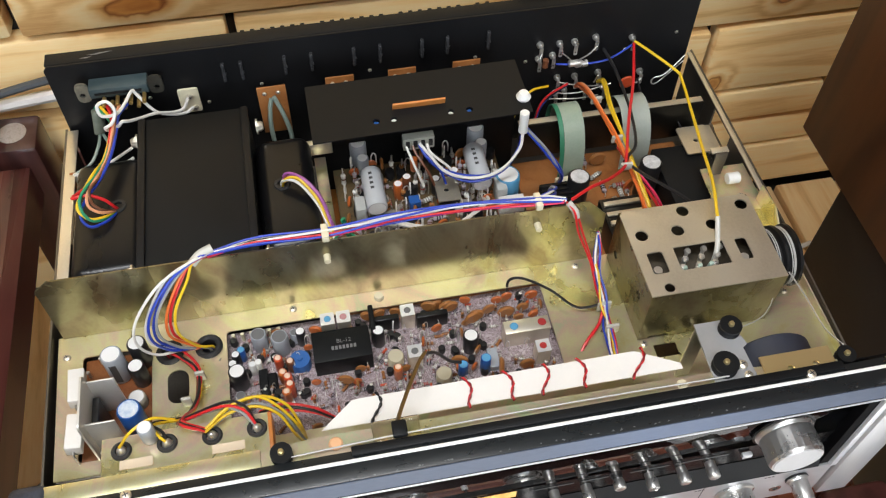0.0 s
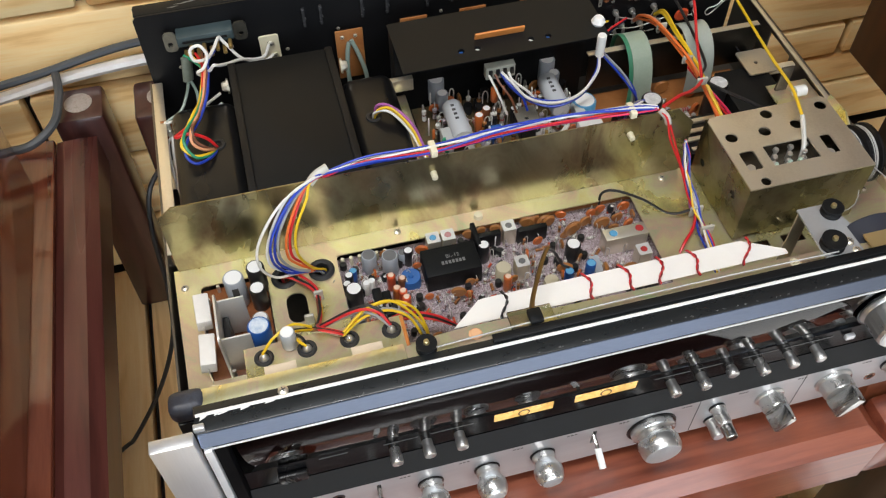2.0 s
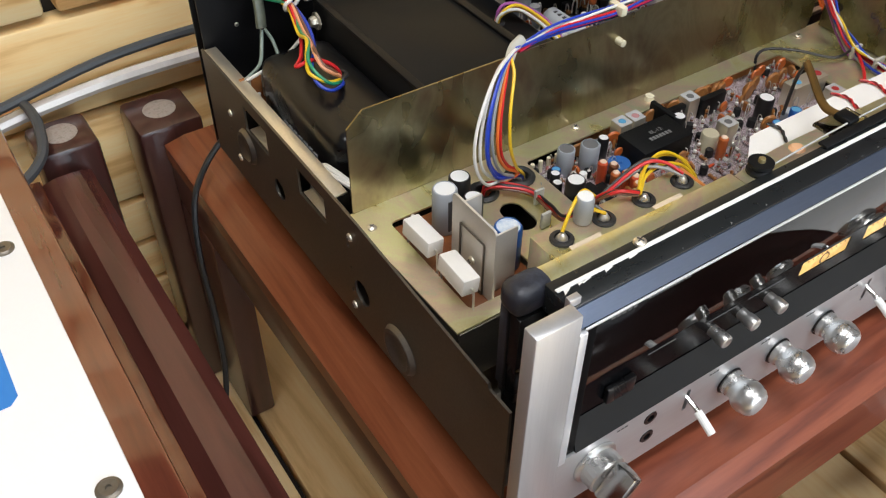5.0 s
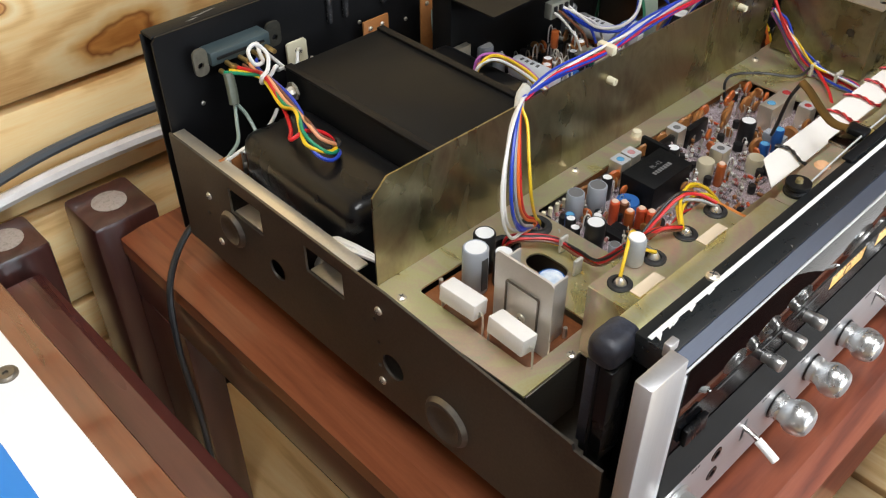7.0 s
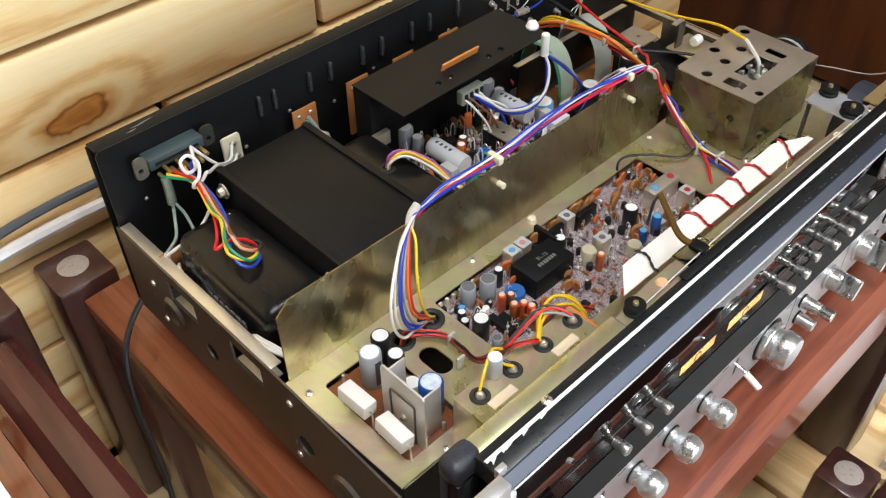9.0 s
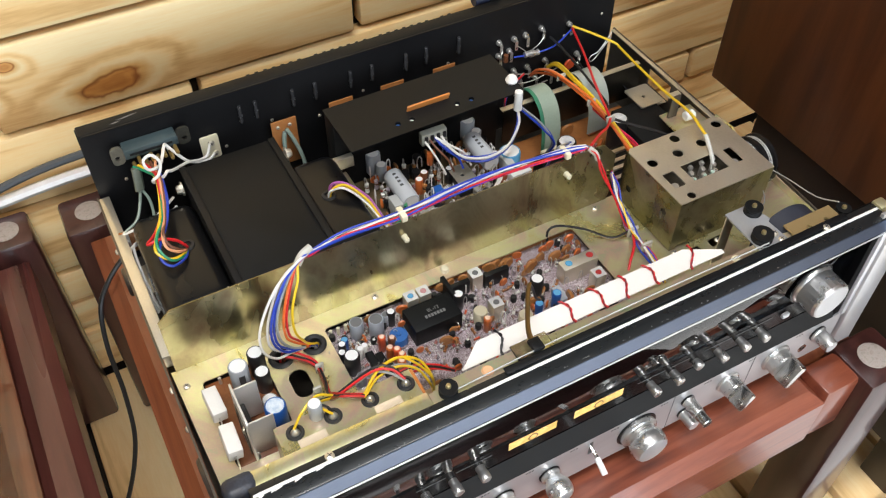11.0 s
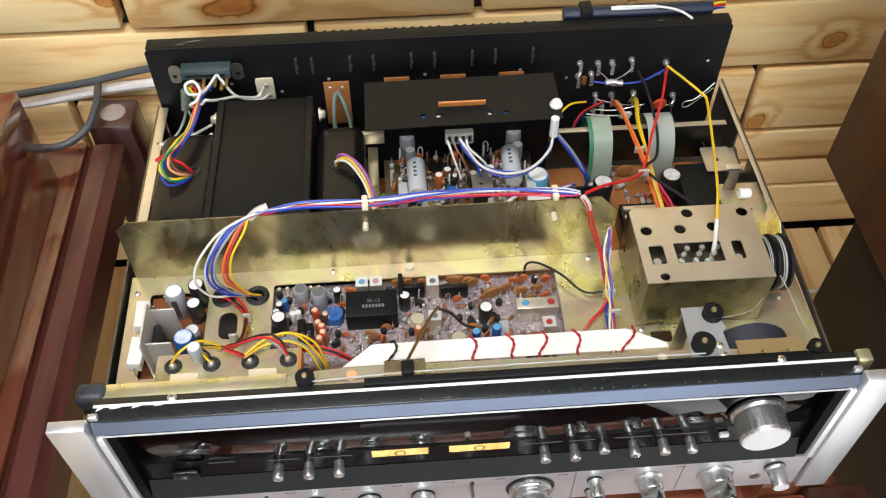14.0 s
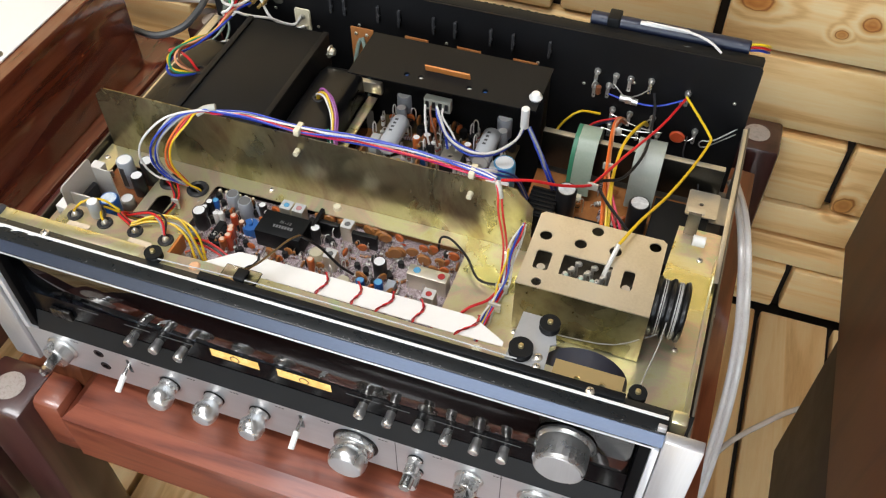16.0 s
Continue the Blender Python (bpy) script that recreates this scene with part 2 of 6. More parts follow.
PCB_DARK = surf("dark_board", [(0.05, 0.045, 0.022), (0.13, 0.085, 0.04), (0.08, 0.085, 0.045)], 120, 900, (0.35, 0.5), 0, 0.1, distort=1.5)
PAPER = surf("white_card", [(0.80, 0.79, 0.76), (0.86, 0.85, 0.83)], 20, 600, (0.55, 0.7), 0, 0.08)
CERAMIC = surf("white_ceramic", [(0.74, 0.72, 0.68), (0.82, 0.80, 0.77)], 60, 900, (0.5, 0.65), 0, 0.2)
FELT = surf("pale_felt", [(0.22, 0.18, 0.15), (0.36, 0.31, 0.27), (0.27, 0.20, 0.18)], 220, 1500, (0.8, 0.95), 0, 0.6)
WHITE_PANEL = surf("white_panel", [(0.80, 0.80, 0.81), (0.86, 0.86, 0.86)], 5, 900, (0.3, 0.4), 0, 0.02)
BLUE_PRINT = plain("blue_print", (0.02, 0.20, 0.60), 0.4)
CREAM = plain("cream_plastic", (0.72, 0.66, 0.48), 0.45)
WHITE_PL = plain("white_plastic", (0.80, 0.80, 0.77), 0.4)
CLEAR_CABLE = surf("clear_grey_cable", [(0.66, 0.61, 0.57), (0.80, 0.76, 0.72)], 40, 600, (0.12, 0.2), 0.0, 0.02, coat=0.5)
GREY_CABLE = plain("grey_cable", (0.055, 0.06, 0.066), 0.45)
BLACK_CABLE = plain("black_cable", (0.012, 0.012, 0.013), 0.4)
DARK_BLUE_PLASTIC = plain("dark_blue_plastic", (0.012, 0.016, 0.035), 0.35)
METER_FACE = surf("lit_meter_face", [(0.50, 0.26, 0.06), (0.90, 0.55, 0.16), (1.0, 0.80, 0.42)], 70, 400, (0.3, 0.4), 0.0, 0.0)
METER_FACE.node_tree.nodes["Principled BSDF"].inputs["Emission Color"].default_value = (1.0, 0.60, 0.18, 1)
METER_FACE.node_tree.nodes["Principled BSDF"].inputs["Emission Strength"].default_value = 0.28
WINDOW_BLACK = plain("black_interior", (0.0015, 0.0015, 0.002), 0.6, spec=0.08)
GREY_PRINT = plain("grey_print", (0.17, 0.17, 0.17), 0.5)
DARK_PRINT = plain("dark_print", (0.06, 0.06, 0.06), 0.5)
ROOM_WALL = surf("pale_room_wall", [(0.20, 0.19, 0.18), (0.26, 0.25, 0.24)], 3, 60, (0.7, 0.8), 0, 0.05)
WIRE = {n: plain("wire_" + n, c, 0.35) for n, c in dict(white=(0.74, 0.72, 0.68), red=(0.60, 0.018, 0.022), blue=(0.018, 0.05, 0.42), yellow=(0.78, 0.52, 0.02), black=(0.012, 0.012, 0.014),
        green=(0.015, 0.24, 0.12), orange=(0.75, 0.16, 0.03), brown=(0.16, 0.06, 0.03), grey=(0.30, 0.31, 0.31), purple=(0.36, 0.10, 0.36), peach=(0.75, 0.34, 0.18), pink=(0.70, 0.03, 0.10), green_grey=(0.22, 0.28, 0.24)).items()}
COMP = {n: plain("part_" + n, c, r) for n, (c, r) in dict(orange=((0.52, 0.13, 0.03), 0.3), tan=((0.36, 0.15, 0.045), 0.32), black=((0.013, 0.013, 0.014), 0.35), blue=((0.02, 0.10, 0.36), 0.3), green=((0.015, 0.10, 0.045), 0.4),
        grey=((0.36, 0.39, 0.43), 0.35), red=((0.38, 0.03, 0.03), 0.4), white=((0.75, 0.74, 0.70), 0.4), brown=((0.17, 0.06, 0.025), 0.4), dull=((0.33, 0.31, 0.27), 0.5), lilac=((0.42, 0.36, 0.40), 0.5), sky=((0.10, 0.33, 0.55), 0.35), redorange=((0.62, 0.09, 0.03), 0.3)).items()}
CAP_TOP = plain("capacitor_top", (0.80, 0.80, 0.79), 0.35, 0.0)

# ---- shapes ----
WORLD_OF = {}
IDENT = Matrix.Identity(4)


def thing(name, label, category, at=(0, 0, 0), group="", kind=""):
    ob = new(name)
    ob.empty_display_size = 0.02
    ob.matrix_basis = Matrix.Translation(at)
    WORLD_OF[ob.name] = ob.matrix_basis.copy()
    return tagged(ob, label, category, group, kind)


def mesh_of(name, bm, mat, smooth=35):
    me = bpy.data.meshes.new(name)
    bmesh.ops.recalc_face_normals(bm, faces=bm.faces)
    bm.to_mesh(me)
    bm.free()
    for mt in (mat if isinstance(mat, (list, tuple)) else [mat]):
        me.materials.append(mt)
    if smooth:
        me.polygons.foreach_set("use_smooth", [True] * len(me.polygons))
        me.set_sharp_from_angle(angle=radians(smooth))
    return me


def put(name, me, parent, m=IDENT, label=""):
    """An object on a mesh at the world pose m, under its thing or part."""
    ob = new(name, me)
    if parent is not None:
        ob.parent = parent
        ob.matrix_basis = WORLD_OF[parent.name].inverted() @ m
    else:
        ob.matrix_basis = m
    WORLD_OF[ob.name] = m.copy()
    return tagged(ob, label)


def part(name, bm, mat, parent, label="", m=IDENT, smooth=35):
    return put(name, mesh_of(name, bm, mat, smooth), parent, m, label)


def bbox(x0, x1, y0, y1, z0, z1, bev=0.0, seg=2, bm=None):
    b = bmesh.new()
    bmesh.ops.create_cube(b, size=1)
    for v in b.verts:
        v.co = Vector(((x0 + x1) / 2 + v.co.x * (x1 - x0), (y0 + y1) / 2 + v.co.y * (y1 - y0), (z0 + z1) / 2 + v.co.z * (z1 - z0)))
    if bev:
        bmesh.ops.bevel(b, geom=b.edges[:], offset=bev, segments=seg, affect="EDGES", profile=0.5)
    return b if bm is None else merge(bm, b)


def merge(a, b, m=IDENT, slot=0):
    """Adds the mesh b, moved by m, to a."""
    lut = [a.verts.new(m @ v.co) for v in b.verts]
    b.verts.index_update()
    for f in b.faces:
        try:
            g = a.faces.new([lut[v.index] for v in f.verts])
            g.material_index = slot if slot else f.material_index
        except ValueError:
            pass
    b.free()
    return a


def lathe(profile, seg=20, axis="z", at=(0, 0, 0), slots=None):
    """A turned body from (radius, height) pairs."""
    b = bmesh.new()
    rings = []
    for r, h in profile:
        if r < 1e-6:
            rings.append([b.verts.new((0, 0, h))])
        else:
            rings.append([b.verts.new((r * math.cos(2 * math.pi * k / seg), r * math.sin(2 * math.pi * k / seg), h)) for k in range(seg)])
    for n, (p, q) in enumerate(zip(rings, rings[1:])):
        for k in range(seg):
            vs = [p[k % len(p)], p[(k + 1) % len(p)], q[(k + 1) % len(q)], q[k % len(q)]]
            vs = [v for i, v in enumerate(vs) if v not in vs[:i]]
            if len(vs) > 2:
                f = b.faces.new(vs)
                f.material_index = slots[n] if slots else 0
    turn = {"z": IDENT, "x": pose(0, 0, 0, 0, 90, 0), "-y": pose(0, 0, 0, 90, 0, 0), "y": pose(0, 0, 0, -90, 0, 0), "-x": pose(0, 0, 0, 0, -90, 0)}[axis]
    bmesh.ops.transform(b, matrix=Matrix.Translation(at) @ turn, verts=b.verts)
    return b


def rod(r, h, seg=16, axis="z", at=(0, 0, 0), bev=0.0):
    bev = bev or min(r, h) * 0.12
    return lathe([(0, 0), (r - bev, 0), (r, bev), (r, h - bev), (r - bev, h), (0, h)], seg, axis, at)


def smooth_line(pts, sub=6):
    P = [Vector(p) for p in pts]
    if len(P) < 3:
        return P
    P = [2 * P[0] - P[1]] + P + [2 * P[-1] - P[-2]]
    out = []
    for i in range(1, len(P) - 2):
        a, b, c, d = P[i - 1:i + 3]
        for k in range(sub):
            t = k / sub
            out.append(0.5 * ((2 * b) + (c - a) * t + (2 * a - 5 * b + 4 * c - d) * t * t + (3 * b - a - 3 * c + d) * t ** 3))
    return out + [P[-2]]


def tube(pts, r, seg=7, sub=6, bm=None, flat=1.0):
    """A wire or cable that glides through the points."""
    line = smooth_line(pts, sub)
    b = bmesh.new() if bm is None else bm
    rings, side = [], None
    for i, p in enumerate(line):
        way = (line[min(i + 1, len(line) - 1)] - line[max(i - 1, 0)]).normalized()
        if side is None:
            side = way.orthogonal().normalized()
        side = (side - way * side.dot(way)).normalized()
        up = way.cross(side)
        rings.append([b.verts.new(p + r * (math.cos(a) * side + flat * math.sin(a) * up)) for a in (2 * math.pi * k / seg for k in range(seg))])
    for p, q in zip(rings, rings[1:]):
        for k in range(seg):
            b.faces.new((p[k], p[(k + 1) % seg], q[(k + 1) % seg], q[k]))
    b.faces.new(rings[0][::-1]), b.faces.new(rings[-1])
    return b


def circ(x, y, r, n=18):
    return [(x + r * math.cos(2 * math.pi * k / n), y + r * math.sin(2 * math.pi * k / n)) for k in range(n)]


def rrect(x0, y0, x1, y1, r=0.002, n=4):
    out = []
    for cx, cy, a in ((x1 - r, y1 - r, 0), (x0 + r, y1 - r, 90), (x0 + r, y0 + r, 180), (x1 - r, y0 + r, 270)):
        out += [(cx + r * math.cos(radians(a + 90 * k / n)), cy + r * math.sin(radians(a + 90 * k / n))) for k in range(n + 1)]
    return out


FLAT = IDENT
UPRIGHT_X = Matrix(((0, 0, 1, 0), (1, 0, 0, 0), (0, 1, 0, 0), (0, 0, 0, 1)))
UPRIGHT_Y = Matrix(((1, 0, 0, 0), (0, 0, -1, 0), (0, 1, 0, 0), (0, 0, 0, 1)))


def sheet(outer, holes, thick, turn=FLAT, at=(0, 0, 0)):
    """Sheet metal of the outline, with real holes. UPRIGHT_X: outline in y, z; UPRIGHT_Y: outline in x, z, thick towards -y."""
    b = bmesh.new()
    edges = []
    for loop in [outer, *holes]:
        vs = [b.verts.new((x, y, 0)) for x, y in loop]
        edges += [b.edges.new((vs[i], vs[(i + 1) % len(vs)])) for i in range(len(vs))]
    bmesh.ops.triangle_fill(b, use_beauty=True, use_dissolve=False, edges=edges)
    bmesh.ops.recalc_face_normals(b, faces=b.faces)
    ext = bmesh.ops.extrude_face_region(b, geom=b.faces[:])
    bmesh.ops.translate(b, verts=[v for v in ext["geom"] if isinstance(v, bmesh.types.BMVert)], vec=(0, 0, thick))
    bmesh.ops.transform(b, matrix=Matrix.Translation(at) @ turn, verts=b.verts)
    bmesh.ops.recalc_face_normals(b, faces=b.faces)
    return b


def screw_mesh(r=0.0026):
    b = lathe([(0, 0), (r, 0), (r * 0.95, r * 0.35), (r * 0.55, r * 0.62), (0, r * 0.68)], 12)
    for k in (0, 90):
        merge(b, bbox(-r * 0.55, r * 0.55, -r * 0.09, r * 0.09, r * 0.55, r * 0.72), pose(0, 0, 0, 0, 0, k + 20), 1)
    return mesh_of("screw", b, [STEEL, DARK_PRINT])


SCREW = screw_mesh()
R = random.Random(11)

# ---- room ----
wall = part("wall_back", bbox(-1.8, 1.8, 0.548, 0.60, -0.33, 2.1), plain("dark_gap", (0.02, 0.013, 0.008), 0.8), None)
tagged(wall, "pine plank wall with dark open joints", "wall", kind="structure")
ROWS_Z = [(-0.308, -0.232, [0.378]), (-0.227, -0.181, []), (-0.174, -0.126, [0.56]), (-0.119, -0.024, [0.385, -0.42]), (-0.017, 0.070, [-0.137, 0.62]), (0.077, 0.168, [-0.33, 0.046, 0.216]),
          (0.175, 0.262, [-0.1, 0.5]), (0.269, 0.36, [0.2]), (0.367, 0.46, [-0.3, 0.4]), (0.467, 0.56, [0.0]), (0.567, 0.66, [0.3])]
for z0, z1, cuts in ROWS_Z:
    xs = [-1.7] + sorted(cuts) + [1.7]
    for a, c in zip(xs, xs[1:]):
        d = R.uniform(-0.003, 0.003) + (0.006 if (z0 * 1000) % 2 > 1 else 0)
        put("plank", mesh_of("plank", bbox(a + 0.0045, c - 0.0045, 0.523 + d, 0.547, z0, z1, 0.004), PINE), wall)
floor = part("floor", bbox(-1.8, 1.8, -2.2, 0.60, -0.36, -0.335), MATS["dark_gap"], None)
tagged(floor, "pine plank floor with narrow dark joints", "floor", kind="structure")
fx = -1.2
while fx < 1.25:
    w = 0.092
    put("plank", mesh_of("plank", bbox(fx, fx + w - 0.007, -2.0, 0.517, -0.334, -0.312, 0.003), PINE_FLOOR), floor)
    fx += w
for nm, dims in (("wall_left", (-1.86, -1.8, -2.2, 0.6, -0.36, 2.1)), ("wall_right", (1.8, 1.86, -2.2, 0.6, -0.36, 2.1)), ("wall_front", (-1.8, -0.82, -2.26, -2.2, -0.36, 2.1)), ("wall_front_b", (1.02, 1.8, -2.26, -2.2, -0.36, 2.1)), ("wall_front_c", (-0.82, 1.02, -2.26, -2.2, 1.44, 2.1)), ("wall_front_d", (-0.82, 1.02, -2.26, -2.2, -0.36, -0.20)), ("ceiling", (-1.8, 1.8, -2.2, 0.6, 2.1, 2.15))):
    tagged(part(nm, bbox(*dims), ROOM_WALL, None), "plain pale painted surface closing the room", "wall" if nm != "ceiling" else "ceiling", kind="structure")

# ---- racks ----


def leg(parent, x, y, top=0.0, half=0.024, pad=True):
    p = part("leg", bbox(x - half, x + half, y - half, y + half, -0.312, top, 0.005), DARK_MAHOGANY, parent)
    if pad:
        part("pad", lathe([(0, 0.0004), (0.0125, 0.0004), (0.0135, 0.0), (0.0135, -0.002)], 24, at=(x, y, top + 0.0004)), FELT, p, "round pale felt pad on the leg's top")
    return p


def rail(parent, x0, x1, y0, y1, z0, z1, mat, bev=0.009):
    b = bbox(x0, x1, y0, y1, z0, z1)
    es = [e for e in b.edges if min(v.co.z for v in e.verts) > z1 - 1e-5]
    bmesh.ops.bevel(b, geom=es, offset=bev, segments=1, affect="EDGES", profile=0.5)
    return part("rail", b, mat, parent)


rack = thing("rack", "red mahogany rack with padded corner legs, under the receiver", "rack", (0, 0.22, -0.31), "mahogany racks")
for x, y, half in ((-0.2795, 0.470, 0.027), (-0.268, -0.033, 0.026), (0.2795, -0.028, 0.026), (0.282, 0.488, 0.026)):
    leg(rack, x, y, half=half)
part("leg_panel", bbox(-0.288, -0.262, 0.372, 0.4425, -0.312, -0.0745, 0.003), DARK_MAHOGANY, rack)
rail(rack, -0.289, -0.218, -0.005, 0.442, -0.030, -0.002, MAHOGANY, 0.014)
# lower side of the same rail, its shade given as darker wood
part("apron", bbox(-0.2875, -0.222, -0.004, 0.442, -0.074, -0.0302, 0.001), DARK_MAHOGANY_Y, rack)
rail(rack, 0.218, 0.289, -0.005, 0.442, -0.074, -0.002, MAHOGANY, 0.014)
rail(rack, -0.2175, 0.2175, -0.040, 0.03, -0.074, -0.002, MAHOGANY_X, 0.012)
rail(rack, -0.2175, 0.2175, 0.39, 0.442, -0.074, -0.002, MAHOGANY_X, 0.012)
part("top_rail_end", bbox(-0.253, -0.2178, -0.040, -0.006, -0.074, -0.0022, 0.006), MAHOGANY_X, rack)
part("top_rail_end", bbox(0.2178, 0.258, -0.040, -0.006, -0.074, -0.0022, 0.006), MAHOGANY_X, rack)

rack2 = thing("rack", "dark mahogany rack with padded legs and smooth top board", "rack", (-0.5, 0.22, -0.31), "mahogany racks")
leg(rack2, -0.3585, 0.477, 0.002)
leg(rack2, -0.362, -0.03)
leg(rack2, -0.83, 0.482)
leg(rack2, -0.83, -0.03)
rail(rack2, -0.3865, -0.348, -0.005, 0.452, -0.062, -0.012, DARK_MAHOGANY_Y, 0.010)
part("top_board", bbox(-0.86, -0.3868, -0.055, 0.452, -0.04, -0.016, 0.002), GLOSSY_MAHOGANY, rack2)

rack3 = thing("rack", "low dark mahogany rack with padded legs on the floor", "rack", (-0.1, -0.3, -0.31), "mahogany racks")
for x, y in ((0.163, -0.077), (-0.40, -0.077), (0.163, -0.56), (-0.40, -0.56)):
    leg(rack3, x, y, -0.2)
part("top_board", bbox(-0.45, 0.262, -0.535, -0.1035, -0.238, -0.207, 0.004), DARK_MAHOGANY, rack3)
for x in (-0.43, 0.238):
    part("side_board", bbox(x - 0.012, x + 0.012, -0.530, -0.108, -0.312, -0.2385, 0.003), DARK_MAHOGANY_Y, rack3)

cabinet = thing("loudspeaker", "dark mahogany loudspeaker lying flat with a white top panel", "loudspeaker", (-0.6, 0.15, -0.006))
part("body", bbox(-0.80, -0.404, -0.25, 0.392, -0.0155, 0.108, 0.002), GLOSSY_MAHOGANY, cabinet)
part("top_panel", bbox(-0.784, -0.4195, -0.235, 0.378, 0.1085, 0.1105, 0.0006), WHITE_PANEL, cabinet, "smooth white top panel")
part("printed_corner", sheet([(-0.60, 0.125), (-0.452, 0.125), (-0.448, 0.129), (-0.4475, 0.19), (-0.4485, 0.197), (-0.453, 0.20), (-0.60, 0.20)], [], 0.0004, at=(0, 0, 0.1107)), BLUE_PRINT, cabinet, "bright blue printed patch")
part("screw", lathe([(0, 0.0002), (0.0012, 0.0002), (0.0014, 0.0012), (0.004, 0.0013), (0.0050, 0.0005), (0.0056, 0.0004), (0.0056, -0.001)], 20, at=(-0.4295, 0.228, 0.1107)), STEEL_SIDE, cabinet)
part("screw", lathe([(0, 0.0002), (0.0012, 0.0002), (0.0014, 0.0012), (0.004, 0.0013), (0.0050, 0.0005), (0.0056, 0.0004), (0.0056, -0.001)], 20, at=(-0.430, 0.062, 0.1107)), STEEL_SIDE, cabinet)

speaker = thing("loudspeaker", "tall dark walnut loudspeaker cabinet on a black stand", "loudspeaker", (0.5, 0.1, 0.04))
part("side_panel", bbox(0.366, 0.384, -0.119, 0.309, 0.044, 0.80, 0.0015), WALNUT, speaker)
part("side_panel", bbox(0.642, 0.66, -0.119, 0.309, 0.044, 0.80, 0.0015), WALNUT, speaker)
part("front_panel", bbox(0.3845, 0.6415, -0.12, -0.102, 0.044, 0.7995, 0.0015), WALNUT, speaker)
part("back_panel", bbox(0.3845, 0.6415, 0.29, 0.308, 0.044, 0.7995, 0.0015), WALNUT, speaker)
part("top_panel", bbox(0.3845, 0.6415, -0.1015, 0.2895, 0.781, 0.799, 0.0015), WALNUT, speaker)
part("bottom_panel", bbox(0.3845, 0.6415, -0.1015, 0.2895, 0.044, 0.062, 0.0015), WALNUT, speaker)
stand = thing("speaker_stand", "near-black wooden stand below the walnut loudspeaker", "stand", (0.5, 0.1, -0.31))
part("box", bbox(0.379, 0.65, -0.10, 0.246, -0.205, 0.0435, 0.003), surf("stand_black", [(0.012, 0.008, 0.006), (0.022, 0.014, 0.010)], 20, 400, (0.4, 0.5)), stand)
for x in (0.43, 0.60):
    for y in (-0.05, 0.19):
        part("foot", bbox(x - 0.02, x + 0.02, y - 0.02, y + 0.02, -0.312, -0.2045, 0.002), MATS["stand_black"], stand)

for k, (lx, ly) in enumerate(((-0.50, -0.20), (0.1, -1.25))):
    fixture = thing("ceiling_light", "white rectangular ceiling light panel", "ceiling light", (lx, ly, 1.95), "ceiling lights")
    part("housing", bbox(lx - 0.68, lx + 0.68, ly - 0.2, ly + 0.2, 1.90, 2.10, 0.004), WHITE_PANEL, fixture)

# ---- loose cables ----


def cable(label, pts, r, mat, flat=1.0):
    ob = part("cable", tube(pts, r, 8, 8, flat=flat), mat, None)
    return tagged(ob, label, "cable")


cable("dark grey cable lying along the plank wall", [(-0.62, 0.512, 0.01), (-0.50, 0.50, 0.012), (-0.40, 0.505, 0.02), (-0.30, 0.512, 0.034), (-0.2, 0.505, 0.04), (-0.1, 0.5, 0.03)], 0.0042, GREY_CABLE)
cable("clear grey twin cable lying along the plank wall", [(-0.62, 0.515, -0.004), (-0.48, 0.507, -0.006), (-0.36, 0.512, 0.008), (-0.26, 0.512, 0.014), (-0.12, 0.507, 0.012)], 0.0062, CLEAR_CABLE)
cable("dark grey cable looped over the padded leg", [(-0.374, 0.505, 0.02), (-0.372, 0.49, 0.02), (-0.372, 0.472, 0.016), (-0.38, 0.445, 0.008), (-0.405, 0.425, 0.004), (-0.44, 0.42, 0.012), (-0.50, 0.44, 0.006)], 0.0042, GREY_CABLE)
cable("black power cord hanging beside the mahogany rack", [(-0.258, 0.366, 0.028), (-0.2660, 0.369, 0.022), (-0.2835, 0.363, 0.0085), (-0.2995, 0.349, -0.008), (-0.3080, 0.336, -0.05), (-0.3110, 0.322, -0.11), (-0.3210, 0.305, -0.17), (-0.350, 0.288, -0.235), (-0.395, 0.271, -0.300), (-0.415, 0.262, -0.3095), (-0.50, 0.20, -0.3095)], 0.0024, BLACK_CABLE)
DROOP = [(0.262, 0.372, 0.03), (0.276, 0.33, 0.03), (0.288, 0.285, 0.012), (0.300, 0.235, -0.03), (0.305, 0.19, -0.09), (0.304, 0.15, -0.16), (0.301, 0.135, -0.24)]
for dx, tail in ((0.0, [(0.303, 0.12, -0.302), (0.33, 0.05, -0.3075), (0.36, -0.02, -0.3075)]), (0.0062, [(0.306, 0.165, -0.300), (0.320, 0.235, -0.3075), (0.339, 0.287, -0.3075), (0.379, 0.336, -0.3075), (0.44, 0.386, -0.3075), (0.55, 0.41, -0.3075)])):
    cable("clear grey speaker cable drooping beside the mahogany rack", [(x + dx, y, z) for x, y, z in DROOP] + tail, 0.0033, CLEAR_CABLE)

frame_w = thing("window_1", "white-framed glazed opening behind the camera", "window", (0.1, -2.2, -0.2), kind="structure")
for dims in ((-0.82, -0.80, -2.24, -2.195, -0.20, 1.44), (1.00, 1.02, -2.24, -2.195, -0.20, 1.44), (-0.80, 1.00, -2.24, -2.195, 1.42, 1.44), (-0.80, 1.00, -2.24, -2.195, -0.20, -0.18)):
    part("window_frame", bbox(*dims, 0.002), WHITE_PANEL, frame_w)

board = part("loose_board", bbox(0.282, 1.0, -0.95, -0.085, -0.3118, -0.296, 0.002), WHITE_PANEL, None)
tagged(board, "white flat board lying on the plank floor beside the rack", "board")

